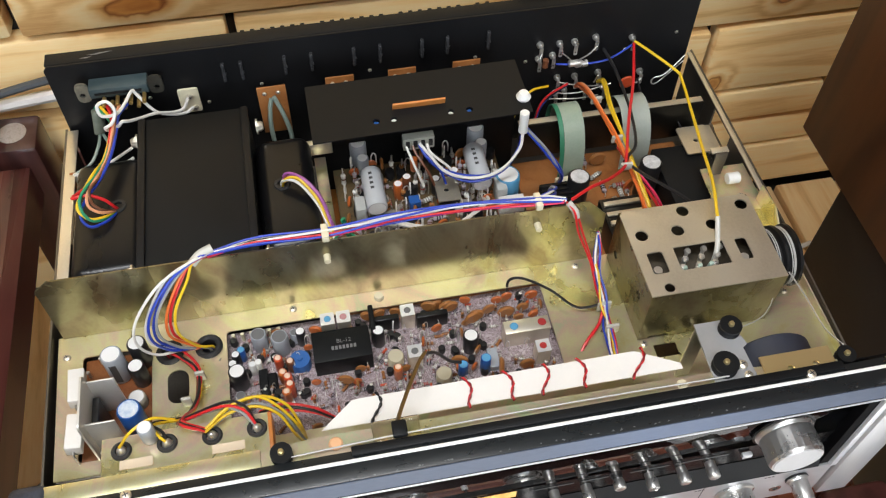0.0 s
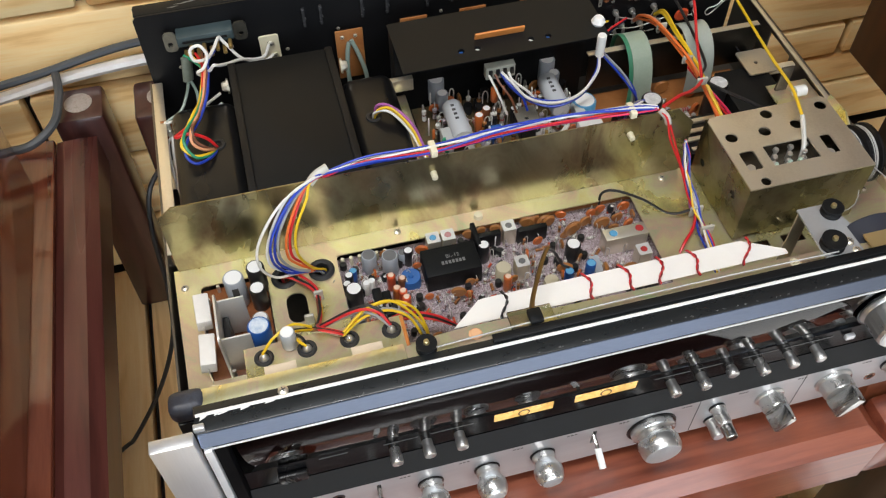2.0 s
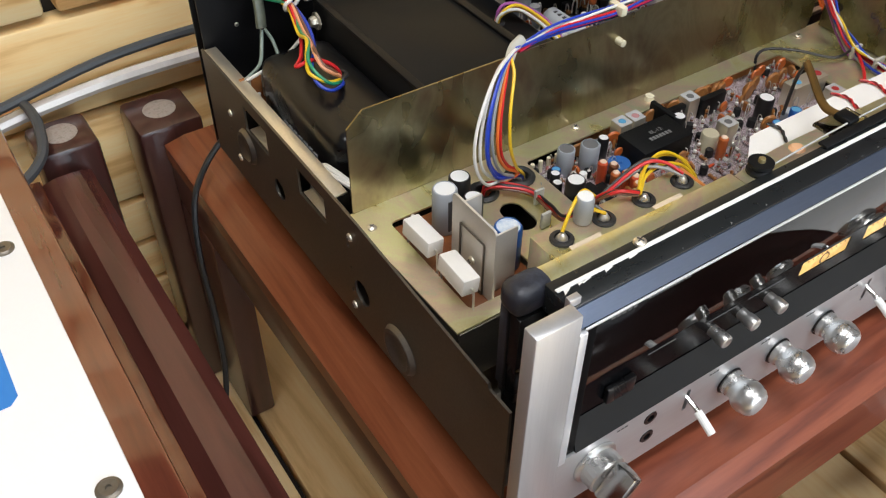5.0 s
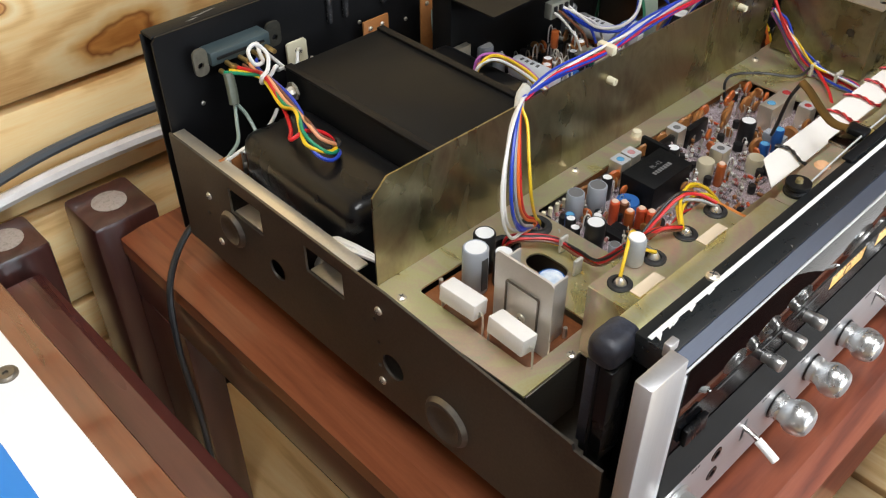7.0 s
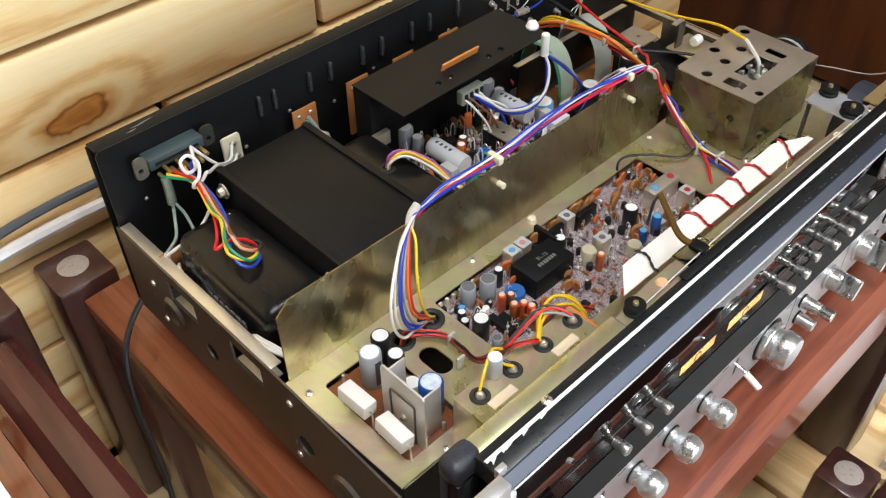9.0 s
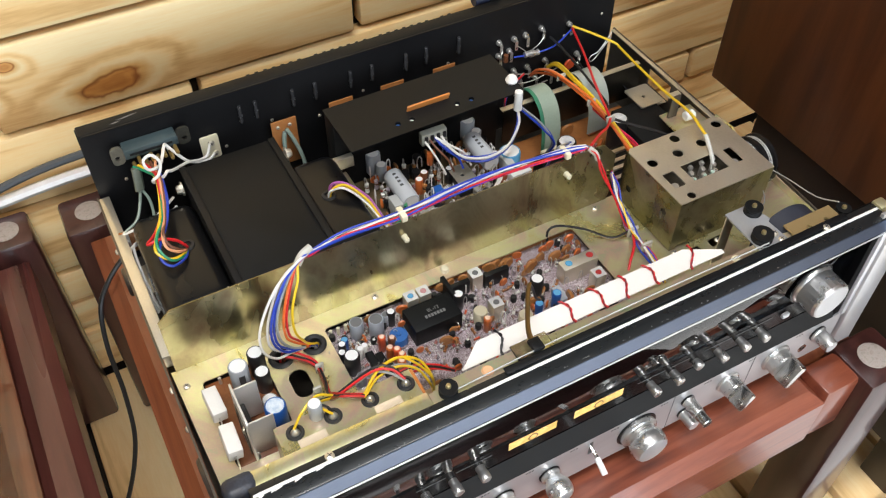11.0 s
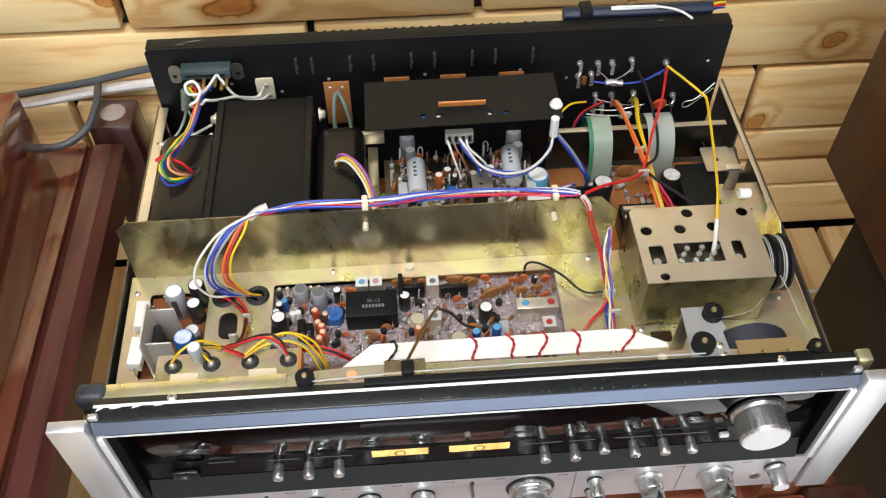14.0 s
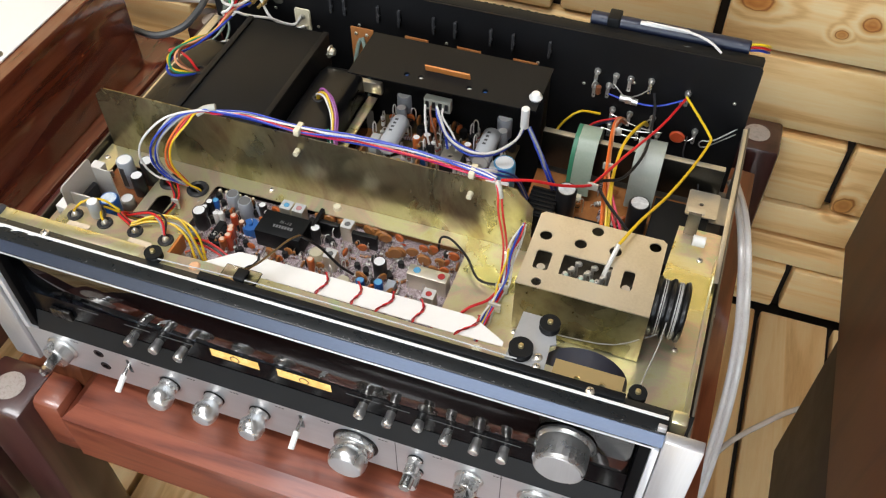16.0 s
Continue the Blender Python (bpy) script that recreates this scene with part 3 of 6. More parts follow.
# ---- receiver: chassis ----
receiver = thing("stereo_receiver", "vintage silver-faced stereo receiver with its lid removed, standing on the rack", "receiver", (0, 0.18, 0.006))
XL, XR = -0.268, 0.263
for x, sgn in ((XL, 1), (XR - 0.0015, -1)):
    outline = [(0.010, 0.026), (0.36, 0.026), (0.36, 0.108), (0.152, 0.108), (0.027, 0.1015), (0.026, 0.0985), (0.010, 0.0985)]
    holes = [rrect(0.262, 0.080, 0.296, 0.099, 0.001), rrect(0.186, 0.080, 0.220, 0.099, 0.001), circ(0.252, 0.060, 0.0075), circ(0.147, 0.056, 0.0085), circ(0.326, 0.063, 0.0016, 8), circ(0.16, 0.084, 0.0014, 8), circ(0.158, 0.068, 0.0014, 8), circ(0.158, 0.050, 0.0014, 8)]
    # panel coloured darker than its flanges, for the dim room it reflects
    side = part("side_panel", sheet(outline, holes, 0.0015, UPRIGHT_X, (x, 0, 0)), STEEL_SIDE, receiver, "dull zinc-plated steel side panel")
    part("flange", bbox(*((x + 0.0016, x + 0.010) if sgn > 0 else (x - 0.004, x - 0.0001)), 0.175, 0.358, 0.1065, 0.108, 0.0005), STEEL, side)
    for y, z in ((0.321, 0.079), (0.316, 0.045), (0.156, 0.093), (0.156, 0.039)):
        put("screw", SCREW, side, pose(x - 0.0002 if sgn > 0 else x + 0.0017, y, z, 0, -90 * sgn, 0))
    for y, z, r in ((0.105, 0.048, 0.016), (0.297, 0.066, 0.013)):
        dz = lathe([(0, 0.0006), (r * 0.4, 0.0007), (r * 0.55, 0.0012), (r * 0.75, 0.0030), (r * 0.88, 0.0026), (r, 0.0)], 24, "-x" if sgn > 0 else "x", (x - 0.0003 if sgn > 0 else x + 0.0018, y, z))
        part("dimple", dz, STEEL_SIDE, side)
    for y in (0.262, 0.186):
        tab = bbox(*((x + 0.002, x + 0.016) if sgn > 0 else (x - 0.0145, x - 0.0005)), y + 0.001, y + 0.033, 0.0795, 0.0806, 0.0003)
        part("bent_tab", tab, STEEL, side)
part("bottom_plate", sheet(rrect(XL + 0.002, 0.014, XR - 0.002, 0.357, 0.002), [circ(-0.2 + 0.08 * i, 0.05 + 0.07 * j, 0.004, 10) for i in range(6) for j in range(4)], 0.0012, at=(0, 0, 0.0275)), STEEL_SIDE, receiver)
for x in (-0.22, 0.215):
    for y in (0.05, 0.32):
        part("foot", lathe([(0, 0.0065), (0.012, 0.0065), (0.013, 0.008), (0.011, 0.0272), (0, 0.0272)], 20, at=(x, y, 0)), RUBBER, receiver, "black rubber foot")

# back panel
bx0, bx1 = -0.265, 0.2585
slots = [rrect(x - 0.0018, 0.139, x + 0.0018, 0.157, 0.0017) for x in (-0.135, -0.121, -0.087, -0.066, -0.032, -0.011, 0.023, 0.044, 0.078)]
back = part("back_panel", sheet([(bx0, 0.02), (bx1, 0.02), (bx1, 0.168), (bx1 - 0.003, 0.1715), (bx0 + 0.003, 0.1715), (bx0, 0.168)], [], 0.0016, UPRIGHT_Y, (0, 0.3625, 0)), BLACK_PAINT, receiver, "black painted steel rear panel")
part("top_flange", bbox(bx0 + 0.001, bx1 - 0.001, 0.3629, 0.376, 0.1695, 0.1718, 0.0008), BLACK_SATIN, back)
part("rear_skin", bbox(bx0, bx1, 0.3745, 0.3765, 0.02, 0.1694, 0.0005), BLACK_PAINT, back)
# grey clouds in the black colour stand for highlights on the louvres
me = mesh_of("vent_louvre", bbox(-0.0017, 0.0017, -0.004, 0.0, -0.009, 0.009, 0.0012), surf("louvre_highlights", [(0.012, 0.012, 0.013), (0.10, 0.10, 0.105)], 120, 900, (0.2, 0.3), 0.3, 0.05))
for x in (-0.135, -0.121, -0.087, -0.066, -0.032, -0.011, 0.023, 0.044, 0.078):
    put("vent_louvre", me, back, pose(x, 0.3607, 0.148))
# toothed ridge of the heat sink behind
for x0, y0, x1 in ((-0.238, 0.3665, -0.229), (-0.233, 0.3695, -0.219), (-0.226, 0.3705, -0.214), (0.19, 0.369, 0.197)):
    part("scuff_mark", sheet([(x0, y0), (x0 + (x1 - x0) * 0.5, y0 - 0.0006), (x1, y0 + 0.0008), (x0 + (x1 - x0) * 0.6, y0 + 0.0007)], [], 0.00015, at=(0, 0, 0.17185)), GREY_PRINT, back)
for i in range(26):
    if i % 8 == 7:
        continue
    part("fin", bbox(-0.118 + i * 0.0079, -0.1145 + i * 0.0079, 0.3767, 0.384, 0.06, 0.1668, 0.0006), BLACK_SATIN, back) if i == 0 else put("fin", FIN, back, pose(i * 0.0079, 0, 0))
    if i == 0:
        FIN = [o for o in back.children if o.name == "fin"][0].data
for i in range(12):
    put("screw", SCREW, back, pose(-0.24 + i * 0.044, 0.3606, 0.118 + 0.012 * (i % 2), 90, 0, 0) @ Matrix.Scale(0.6, 4))
sock = part("multi_connector", bbox(-0.236, -0.192, 0.347, 0.3605, 0.1475, 0.1565, 0.001), surf("slate_plastic", [(0.035, 0.055, 0.06), (0.055, 0.08, 0.085)], 40, 600), back, "slate blue multi-pin connector")
part("slot", bbox(-0.232, -0.197, 0.3458, 0.3472, 0.1512, 0.1528, 0.0003), BLACK_PAINT, sock)
part("mounting_ear", sheet(rrect(-0.246, 0.142, -0.236, 0.160, 0.004), [circ(-0.2415, 0.149, 0.0022, 10)], 0.002, UPRIGHT_Y, (0, 0.3525, 0)), surf("aged_tin", [(0.16, 0.15, 0.12), (0.3, 0.28, 0.22)], 90, 600, (0.35, 0.5), 0.6), sock)
part("mounting_ear", sheet(rrect(-0.192, 0.143, -0.181, 0.160, 0.004), [circ(-0.186, 0.149, 0.0022, 10)], 0.002, UPRIGHT_Y, (0, 0.3525, 0)), surf("dark_tin", [(0.02, 0.02, 0.018), (0.07, 0.065, 0.05)], 90, 600, (0.35, 0.5), 0.4), sock)
for i in range(8):
    part("pin", rod(0.0016, 0.010, 8, "-y", (-0.231 + i * 0.005, 0.347, 0.1435)), plain("brass", (0.5, 0.34, 0.12), 0.35, 0.8), sock) if i == 0 else put("pin", PIN, sock, pose(i * 0.005, 0, 0.004 * (i % 2)))
    if i == 0:
        PIN = [o for o in sock.children if o.name == "pin"][0].data
tag = part("terminal_tag", sheet(rrect(-0.174, 0.113, -0.158, 0.137, 0.002), [circ(-0.166, 0.130, 0.002, 10)], 0.002, UPRIGHT_Y, (0, 0.3585, 0)), CREAM, back, "cream terminal tag plate")
put("screw", SCREW, tag, pose(-0.165, 0.356, 0.130, 90, 0, 0))
put("screw", SCREW, tag, pose(-0.163, 0.356, 0.118, 90, 0, 0))
for i, x in enumerate((-0.101, -0.046, 0.005, 0.0585)):
    z1 = 0.1362 if i else 0.1345
    brd = part("fuse_board", bbox(x - 0.0115, x + 0.0115, 0.350, 0.3518, 0.085, z1, 0.0004), PCB_BROWN, receiver, "small brown circuit board standing at the rear panel")
    for dx in (-0.006, 0.005):
        put("screw", SCREW, brd, pose(x + dx, 0.3498, z1 - 0.006, 90, 0, 0) @ Matrix.Scale(0.7, 4))
    part("lead", tube([(x - 0.001, 0.348, 0.124), (x - 0.0035, 0.345, 0.115), (x - 0.005, 0.340, 0.095), (x - 0.003, 0.336, 0.05)], 0.0019), WIRE["green_grey"], brd)
    part("lead", tube([(x + 0.001, 0.348, 0.126), (x + 0.006, 0.343, 0.112), (x + 0.010, 0.338, 0.09), (x + 0.008, 0.335, 0.05)], 0.0019), WIRE["green_grey"], brd)

# phono and speaker sockets on the right of the rear panel
for x, z in ((0.123, 0.135), (0.140, 0.134), (0.153, 0.134), (0.171, 0.136), (0.123, 0.120), (0.135, 0.122), (0.204, 0.131), (0.142, 0.096), (0.158, 0.095), (0.179, 0.096), (0.218, 0.091), (0.150, 0.081), (0.168, 0.080), (0.186, 0.078), (0.142, 0.078)):
    s = part("socket", lathe([(0, 0.007), (0.0012, 0.007), (0.0016, 0.003), (0.0027, 0.003), (0.003, 0.0)], 12, "-y", (x, 0.3606, z)), TIN, back)
    part("solder_lug", sheet(rrect(x - 0.0016, z - 0.010, x + 0.0016, z + 0.001, 0.001), [circ(x, z - 0.007, 0.0008, 8)], 0.0004, UPRIGHT_Y, (0, 0.3545, 0)), TIN, s)
for (x0, z0), (x1, z1), (x2, z2) in (((0.142, 0.096), (0.165, 0.090), (0.186, 0.086)), ((0.135, 0.085), (0.16, 0.083), (0.19, 0.087)), ((0.135, 0.078), (0.16, 0.076), (0.18, 0.075)), ((0.123, 0.13), (0.121, 0.125), (0.123, 0.118)), ((0.14, 0.13), (0.147, 0.124), (0.152, 0.117)), ((0.156, 0.119), (0.164, 0.126), (0.171, 0.132)), ((0.204, 0.087), (0.213, 0.086), (0.218, 0.089)), ((0.174, 0.091), (0.176, 0.1), (0.179, 0.098))):
    part("bare_lead", tube([(x0, 0.353, z0), (x1, 0.351, z1), (x2, 0.353, z2)], 0.0006, 6, 4), TIN, back)
for x, z, mt in ((0.152, 0.119, TIN), (0.1575, 0.1175, TIN)):
    part("film_capacitor", rod(0.003, 0.011, 12, "x", (x - 0.005, 0.350, z)), mt, back)
part("film_capacitor", rod(0.0025, 0.008, 12, "z", (0.127, 0.352, 0.117)), COMP["brown"], back)
part("disc_capacitor", lathe([(0, -0.0012), (0.0055, -0.0012), (0.007, 0), (0.0055, 0.0012), (0, 0.0012)], 18, "y", (0.204, 0.351, 0.088)), COMP["redorange"], back)

# ferrite aerial along the rear panel's top
aerial = part("ferrite_aerial", rod(0.0062, 0.137, 14, "x", (0.107, 0.384, 0.1725)), DARK_BLUE_PLASTIC, receiver, "dark blue ferrite aerial rod on the rear panel's top edge")
part("clip", bbox(0.122, 0.133, 0.376, 0.392, 0.166, 0.1802, 0.0015), BLACK_SATIN, aerial)
part("white_tape", bbox(0.150, 0.192, 0.3795, 0.3835, 0.1768, 0.1790, 0.0008), WHITE_PL, aerial)
part("loose_lead", tube([(0.155, 0.382, 0.179), (0.19, 0.377, 0.181), (0.21, 0.372, 0.179), (0.222, 0.368, 0.173)], 0.0011), WIRE["white"], aerial)
for c, dz in (("red", 0.0), ("yellow", 0.003), ("blue", -0.003)):
    part("loose_lead", tube([(0.243, 0.384, 0.1725 + dz), (0.252, 0.386, 0.173 + dz), (0.258, 0.390, 0.170 + dz), (0.261, 0.397, 0.165 + dz)], 0.0011), WIRE[c], aerial)

# ---- front tray ----
tray_holes = [rrect(-0.2475, 0.0705, -0.202, 0.1475, 0.003), rrect(-0.152, 0.0665, 0.0705, 0.1502, 0.003), circ(-0.190, 0.140, 0.0088), circ(-0.164, 0.140, 0.0088), rrect(-0.192, 0.101, -0.178, 0.126, 0.0068),
              rrect(0.134, 0.075, 0.150, 0.085, 0.0008), rrect(0.16, 0.078, 0.177, 0.086, 0.0008)]
tray = part("tray", sheet([(-0.2618, 0.0608), (-0.2208, 0.0608), (-0.2208, 0.043), (XR - 0.003, 0.043), (XR - 0.003, 0.232), (0.224, 0.232), (0.220, 0.1670), (0.125, 0.1655), (-0.2645, 0.1655)], tray_holes, 0.0012, at=(0, 0, 0.0988)), ZINC, receiver, "yellow zinc-plated chassis tray")
for x, y in ((-0.258, 0.149), (-0.105, 0.160), (0.100, 0.159), (0.128, 0.087), (0.168, 0.082), (0.241, 0.11), (0.245, 0.20), (-0.226, 0.062)):
    put("screw", SCREW, tray, pose(x, y, 0.1001))
# lips of the zinc tray in dark steel, standing in for their shade
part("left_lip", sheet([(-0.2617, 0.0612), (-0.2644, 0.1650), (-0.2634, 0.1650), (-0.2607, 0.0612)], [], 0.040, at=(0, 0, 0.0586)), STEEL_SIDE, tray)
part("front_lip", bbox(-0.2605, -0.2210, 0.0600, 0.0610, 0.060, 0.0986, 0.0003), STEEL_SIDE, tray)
for x in (-0.190, -0.164):
    part("grommet", lathe([(0.0052, -0.003), (0.0052, 0.0016), (0.0065, 0.0026), (0.0078, 0.0026), (0.0093, 0.0012), (0.0093, 0.0), (0.0086, -0.0006)], 20, at=(x, 0.140, 0.1003)), RUBBER, tray, "black rubber grommet")
# raised bracket along the front with four bushes
plat = part("front_bracket", sheet(rrect(-0.2195, 0.030, -0.123, 0.062, 0.001), [circ(x, 0.0525, 0.0042, 12) for x in (-0.209, -0.183, -0.157, -0.131)], 0.0012, at=(0, 0, 0.1408)), ZINC, receiver, "raised yellow zinc bracket with black bushes")
part("board_edge", bbox(-0.219, -0.1235, 0.0562, 0.0618, 0.1378, 0.1406, 0.0003), PCB_ORANGE, plat)
part("board_edge", bbox(-0.1245, -0.1222, 0.036, 0.0618, 0.128, 0.1421, 0.0003), PCB_ORANGE, plat)
part("side_wall", bbox(-0.2205, -0.2195, 0.030, 0.062, 0.1002, 0.142, 0.0003), ZINC, plat)
part("side_wall", bbox(-0.1265, -0.1255, 0.030, 0.060, 0.1002, 0.1405, 0.0003), ZINC, plat)
for x in (-0.209, -0.183, -0.157, -0.131):
    bsh = part("bush", lathe([(0.0036, -0.002), (0.0036, 0.0016), (0.0052, 0.0016), (0.0060, 0.0008), (0.0060, 0.0)], 18, at=(x, 0.0525, 0.1421)), RUBBER, plat, "black rubber bush")
    part("solder_pin", lathe([(0, 0.0042), (0.0014, 0.0036), (0.003, 0.0012), (0.0032, -0.001)], 12, at=(x, 0.0525, 0.1421)), TIN, bsh)
for x in (-0.2005, -0.148):
    part("label", bbox(x - 0.0095, x + 0.0095, 0.0405, 0.0465, 0.1421, 0.1428, 0.0003), plain("cream_label", (0.74, 0.62, 0.46), 0.5), plat)
stand_cap = part("capacitor", lathe([(0, 0), (0.0044, 0), (0.0047, 0.001), (0.0047, 0.0135), (0.0041, 0.015), (0, 0.0152)], 18, at=(-0.1925, 0.0575, 0.1425)), COMP["grey"], plat, "small grey capacitor")
part("top", lathe([(0, 0.0004), (0.0038, 0.0002), (0.0040, -0.0004)], 18, at=(-0.1925, 0.0575, 0.1578)), CAP_TOP, stand_cap)
# front folded edge of the tray
lip = part("front_edge", bbox(-0.246, -0.128, 0.0178, 0.0290, 0.1613, 0.1625, 0.0004), ZINC, receiver, "folded yellow zinc front edge")
part("riser", bbox(-0.246, -0.128, 0.0278, 0.0289, 0.1425, 0.1612, 0.0003), ZINC, lip)
lip2 = part("front_edge", sheet([(-0.1278, 0.0178), (0.215, 0.0178), (0.215, 0.0225), (0.145, 0.028), (-0.09, 0.0305), (-0.108, 0.0295), (-0.1278, 0.0265)], [circ(-0.086, 0.0245, 0.0034, 12), circ(0.118, 0.0235, 0.0024, 10)], 0.0012, at=(0, 0, 0.1613)), ZINC, receiver, "folded yellow zinc front edge")
part("riser", bbox(-0.10, 0.145, 0.0270, 0.0278, 0.1002, 0.1612, 0.0003), ZINC, lip2)
part("hole_cap", lathe([(0, 0.0015), (0.003, 0.0012), (0.0042, 0), (0.0042, -0.001)], 16, at=(-0.086, 0.0245, 0.1626)), plain("peach_plastic", (0.7, 0.4, 0.22), 0.4), lip2)
part("hole_cap", lathe([(0, 0.0012), (0.0025, 0.001), (0.0035, 0), (0.0035, -0.001)], 16, at=(0.118, 0.0235, 0.1626)), CREAM, lip2)

# white card over the tuner board
card = part("paper_card", sheet([(-0.094, 0.043), (-0.074, 0.0595), (-0.07, 0.060), (0.104, 0.0605), (0.130, 0.047), (0.130, 0.043)], [], 0.0005, at=(0, 0, 0.1428)), PAPER, receiver, "white card shield with twisted red lamp leads")
for i, (x0, x1) in enumerate(((-0.059, -0.061), (-0.006, -0.002), (0.019, 0.025), (0.045, 0.043), (0.066, 0.070), (0.108, 0.100))):
    c = "red" if i else "black"
    for s in (0, 1):
        pts = []
        for k in range(9):
            t = k / 8
            a = t * 14 + s * math.pi
            pts.append((x0 + (x1 - x0) * t + 0.003 * math.sin(t * 5) + 0.0006 * math.cos(a), 0.0615 - 0.021 * t, 0.1448 + 0.0006 * math.sin(a)))
        part("lamp_lead", tube(pts, 0.00055, 6, 3), WIRE[c] if s == 0 or i == 0 else plain("dark_red_wire", (0.22, 0.01, 0.015), 0.4), card)
arm = part("pointer_arm", tube([(-0.051, 0.028, 0.1665), (-0.045, 0.042, 0.163), (-0.033, 0.062, 0.168), (-0.027, 0.070, 0.168)], 0.0022, 6, 5, flat=0.35), plain("dull_brass", (0.16, 0.10, 0.035), 0.35, 0.7), receiver, "dull brass dial pointer arm")
part("clear_block", bbox(-0.065, -0.038, 0.0200, 0.033, 0.1626, 0.1646, 0.0006), plain("clear_plastic", (0.92, 0.90, 0.80), 0.08, trans=1.0), arm)
part("holder", bbox(-0.054, -0.0455, 0.0200, 0.030, 0.1647, 0.1685, 0.0012), BLACK_SATIN, arm)
part("thin_lead", tube([(-0.027, 0.070, 0.167), (-0.018, 0.078, 0.150), (-0.008, 0.085, 0.125), (0.0, 0.09, 0.112)], 0.0011), WIRE["black"], arm)

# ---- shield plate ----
shield = part("shield_plate", sheet([(-0.261, 0.1002), (0.115, 0.1002), (0.117, 0.108), (0.117, 0.150), (0.103, 0.166), (-0.251, 0.166), (-0.261, 0.157)], [], 0.001, UPRIGHT_Y, (0, 0.1655, 0)), ZINC_CLOUD_REFLECT, receiver, "clouded yellow zinc shield plate across the chassis, dark reflections painted in")
for x in (-0.076, 0.068):
    part("standoff", lathe([(0, 0.006), (0.0022, 0.0055), (0.0024, 0.0), (0.0018, -0.001)], 12, "-y", (x, 0.1645, 0.1505)), CREAM, shield)
for x in (-0.075, 0.068):
    part("wire_clip", bbox(x - 0.0024, x + 0.0024, 0.163, 0.175, 0.1661, 0.172, 0.001), CREAM, shield)

# ---- power transformer ----
tr = part("power_transformer", bbox(-0.2005, -0.1205, 0.176, 0.3215, 0.0288, 0.144, 0.0015), BLACK_SATIN, receiver, "large black power transformer with end bells")
for x in (-0.1985, -0.1225):
    part("seam", bbox(x - 0.0028, x + 0.0028, 0.178, 0.3205, 0.1441, 0.1462, 0.0008), BLACK_PAINT, tr)


def bell(x0, x1):
    b = bbox(x0, x1, 0.192, 0.303, 0.029, 0.128)
    top = [e for e in b.edges if not all(abs(v.co.z - 0.029) < 1e-5 for v in e.verts)]
    bmesh.ops.bevel(b, geom=top, offset=0.010, segments=4, affect="EDGES", profile=0.5)
    return b


bl = part("end_bell", bell(-0.252, -0.2008), BLACK_GLOSS, tr, "glossy black rounded end bell")
br_ = part("end_bell", bell(-0.1202, -0.077), BLACK_GLOSS, tr, "glossy black rounded end bell")
for x, y, b_ in ((-0.219, 0.253, bl), (-0.101, 0.252, br_)):
    part("grommet", lathe([(0.0035, -0.002), (0.0035, 0.001), (0.0055, 0.001), (0.0062, 0.0)], 16, at=(x, y, 0.1283)), RUBBER, b_)
for x, y in ((-0.205, 0.309), (-0.207, 0.186), (-0.114, 0.309), (-0.114, 0.186)):
    part("bolt", lathe([(0, 0.004), (0.003, 0.004), (0.004, 0.002), (0.004, 0.0), (0.006, 0.0), (0.006, -0.0015)], 8, "-x" if x < -0.16 else "x", (x, y, 0.134)), STEEL, tr)
# pale stamped writing that cannot be read
for k in range(7):
    part("stamped_mark", bbox(-0.2532, -0.2521, 0.262 - k * 0.0065, 0.2665 - k * 0.0065, 0.094, 0.100, 0.0002), GREY_PRINT, bl)
for k in range(6):
    part("stamped_mark", bbox(-0.2532, -0.2521, 0.252 - k * 0.0058, 0.2562 - k * 0.0058, 0.078, 0.083 + (0.003 if k in (0, 5) else 0), 0.0002), plain("white_print", (0.55, 0.55, 0.55), 0.5), bl)
tb = part("terminal_board", bbox(-0.2625, -0.2285, 0.309, 0.3115, 0.085, 0.1085, 0.0004), PCB_BROWN, receiver, "brown tag board with soldered lugs")
for k in range(3):
    lug = part("lug", sheet(rrect(-0.2595 + k * 0.0115, 0.092, -0.2555 + k * 0.0115, 0.1105, 0.0015), [circ(-0.2575 + k * 0.0115, 0.107, 0.0009, 8)], 0.0006, UPRIGHT_Y, (0, 0.3086, 0)), TIN, tb)
    part("solder", lathe([(0, 0.0018), (0.0014, 0.0013), (0.002, 0)], 10, "-y", (-0.2575 + k * 0.0115, 0.3079, 0.099)), TIN, lug)
part("sleeve", tube([(-0.2315, 0.337, 0.146), (-0.2325, 0.334, 0.138), (-0.234, 0.331, 0.128)], 0.0052, 12, 4, flat=0.6), surf("green_grey_sleeve", [(0.10, 0.115, 0.085), (0.16, 0.175, 0.135)], 80, 600), tb, "green-grey sleeve")

# ---- amplifier section ----
sinkbox = part("heat_sink", bbox(-0.0735, 0.089, 0.302, 0.3215, 0.03, 0.1555, 0.001), BLACK_SATIN, receiver, "black heat sink with a flat cover plate")
cov = part("cover_plate", sheet([(-0.0745, 0.261), (0.0905, 0.264), (0.0905, 0.3225), (-0.0745, 0.321)], [circ(x, 0.275, 0.0026, 14) for x in (-0.026, -0.013, 0.030, 0.044)] + [[(-0.013, 0.285), (0.028, 0.2855), (0.025, 0.2895), (-0.010, 0.289)]], 0.0012, at=(0, 0, 0.1555)), BLACK_SATIN, sinkbox)
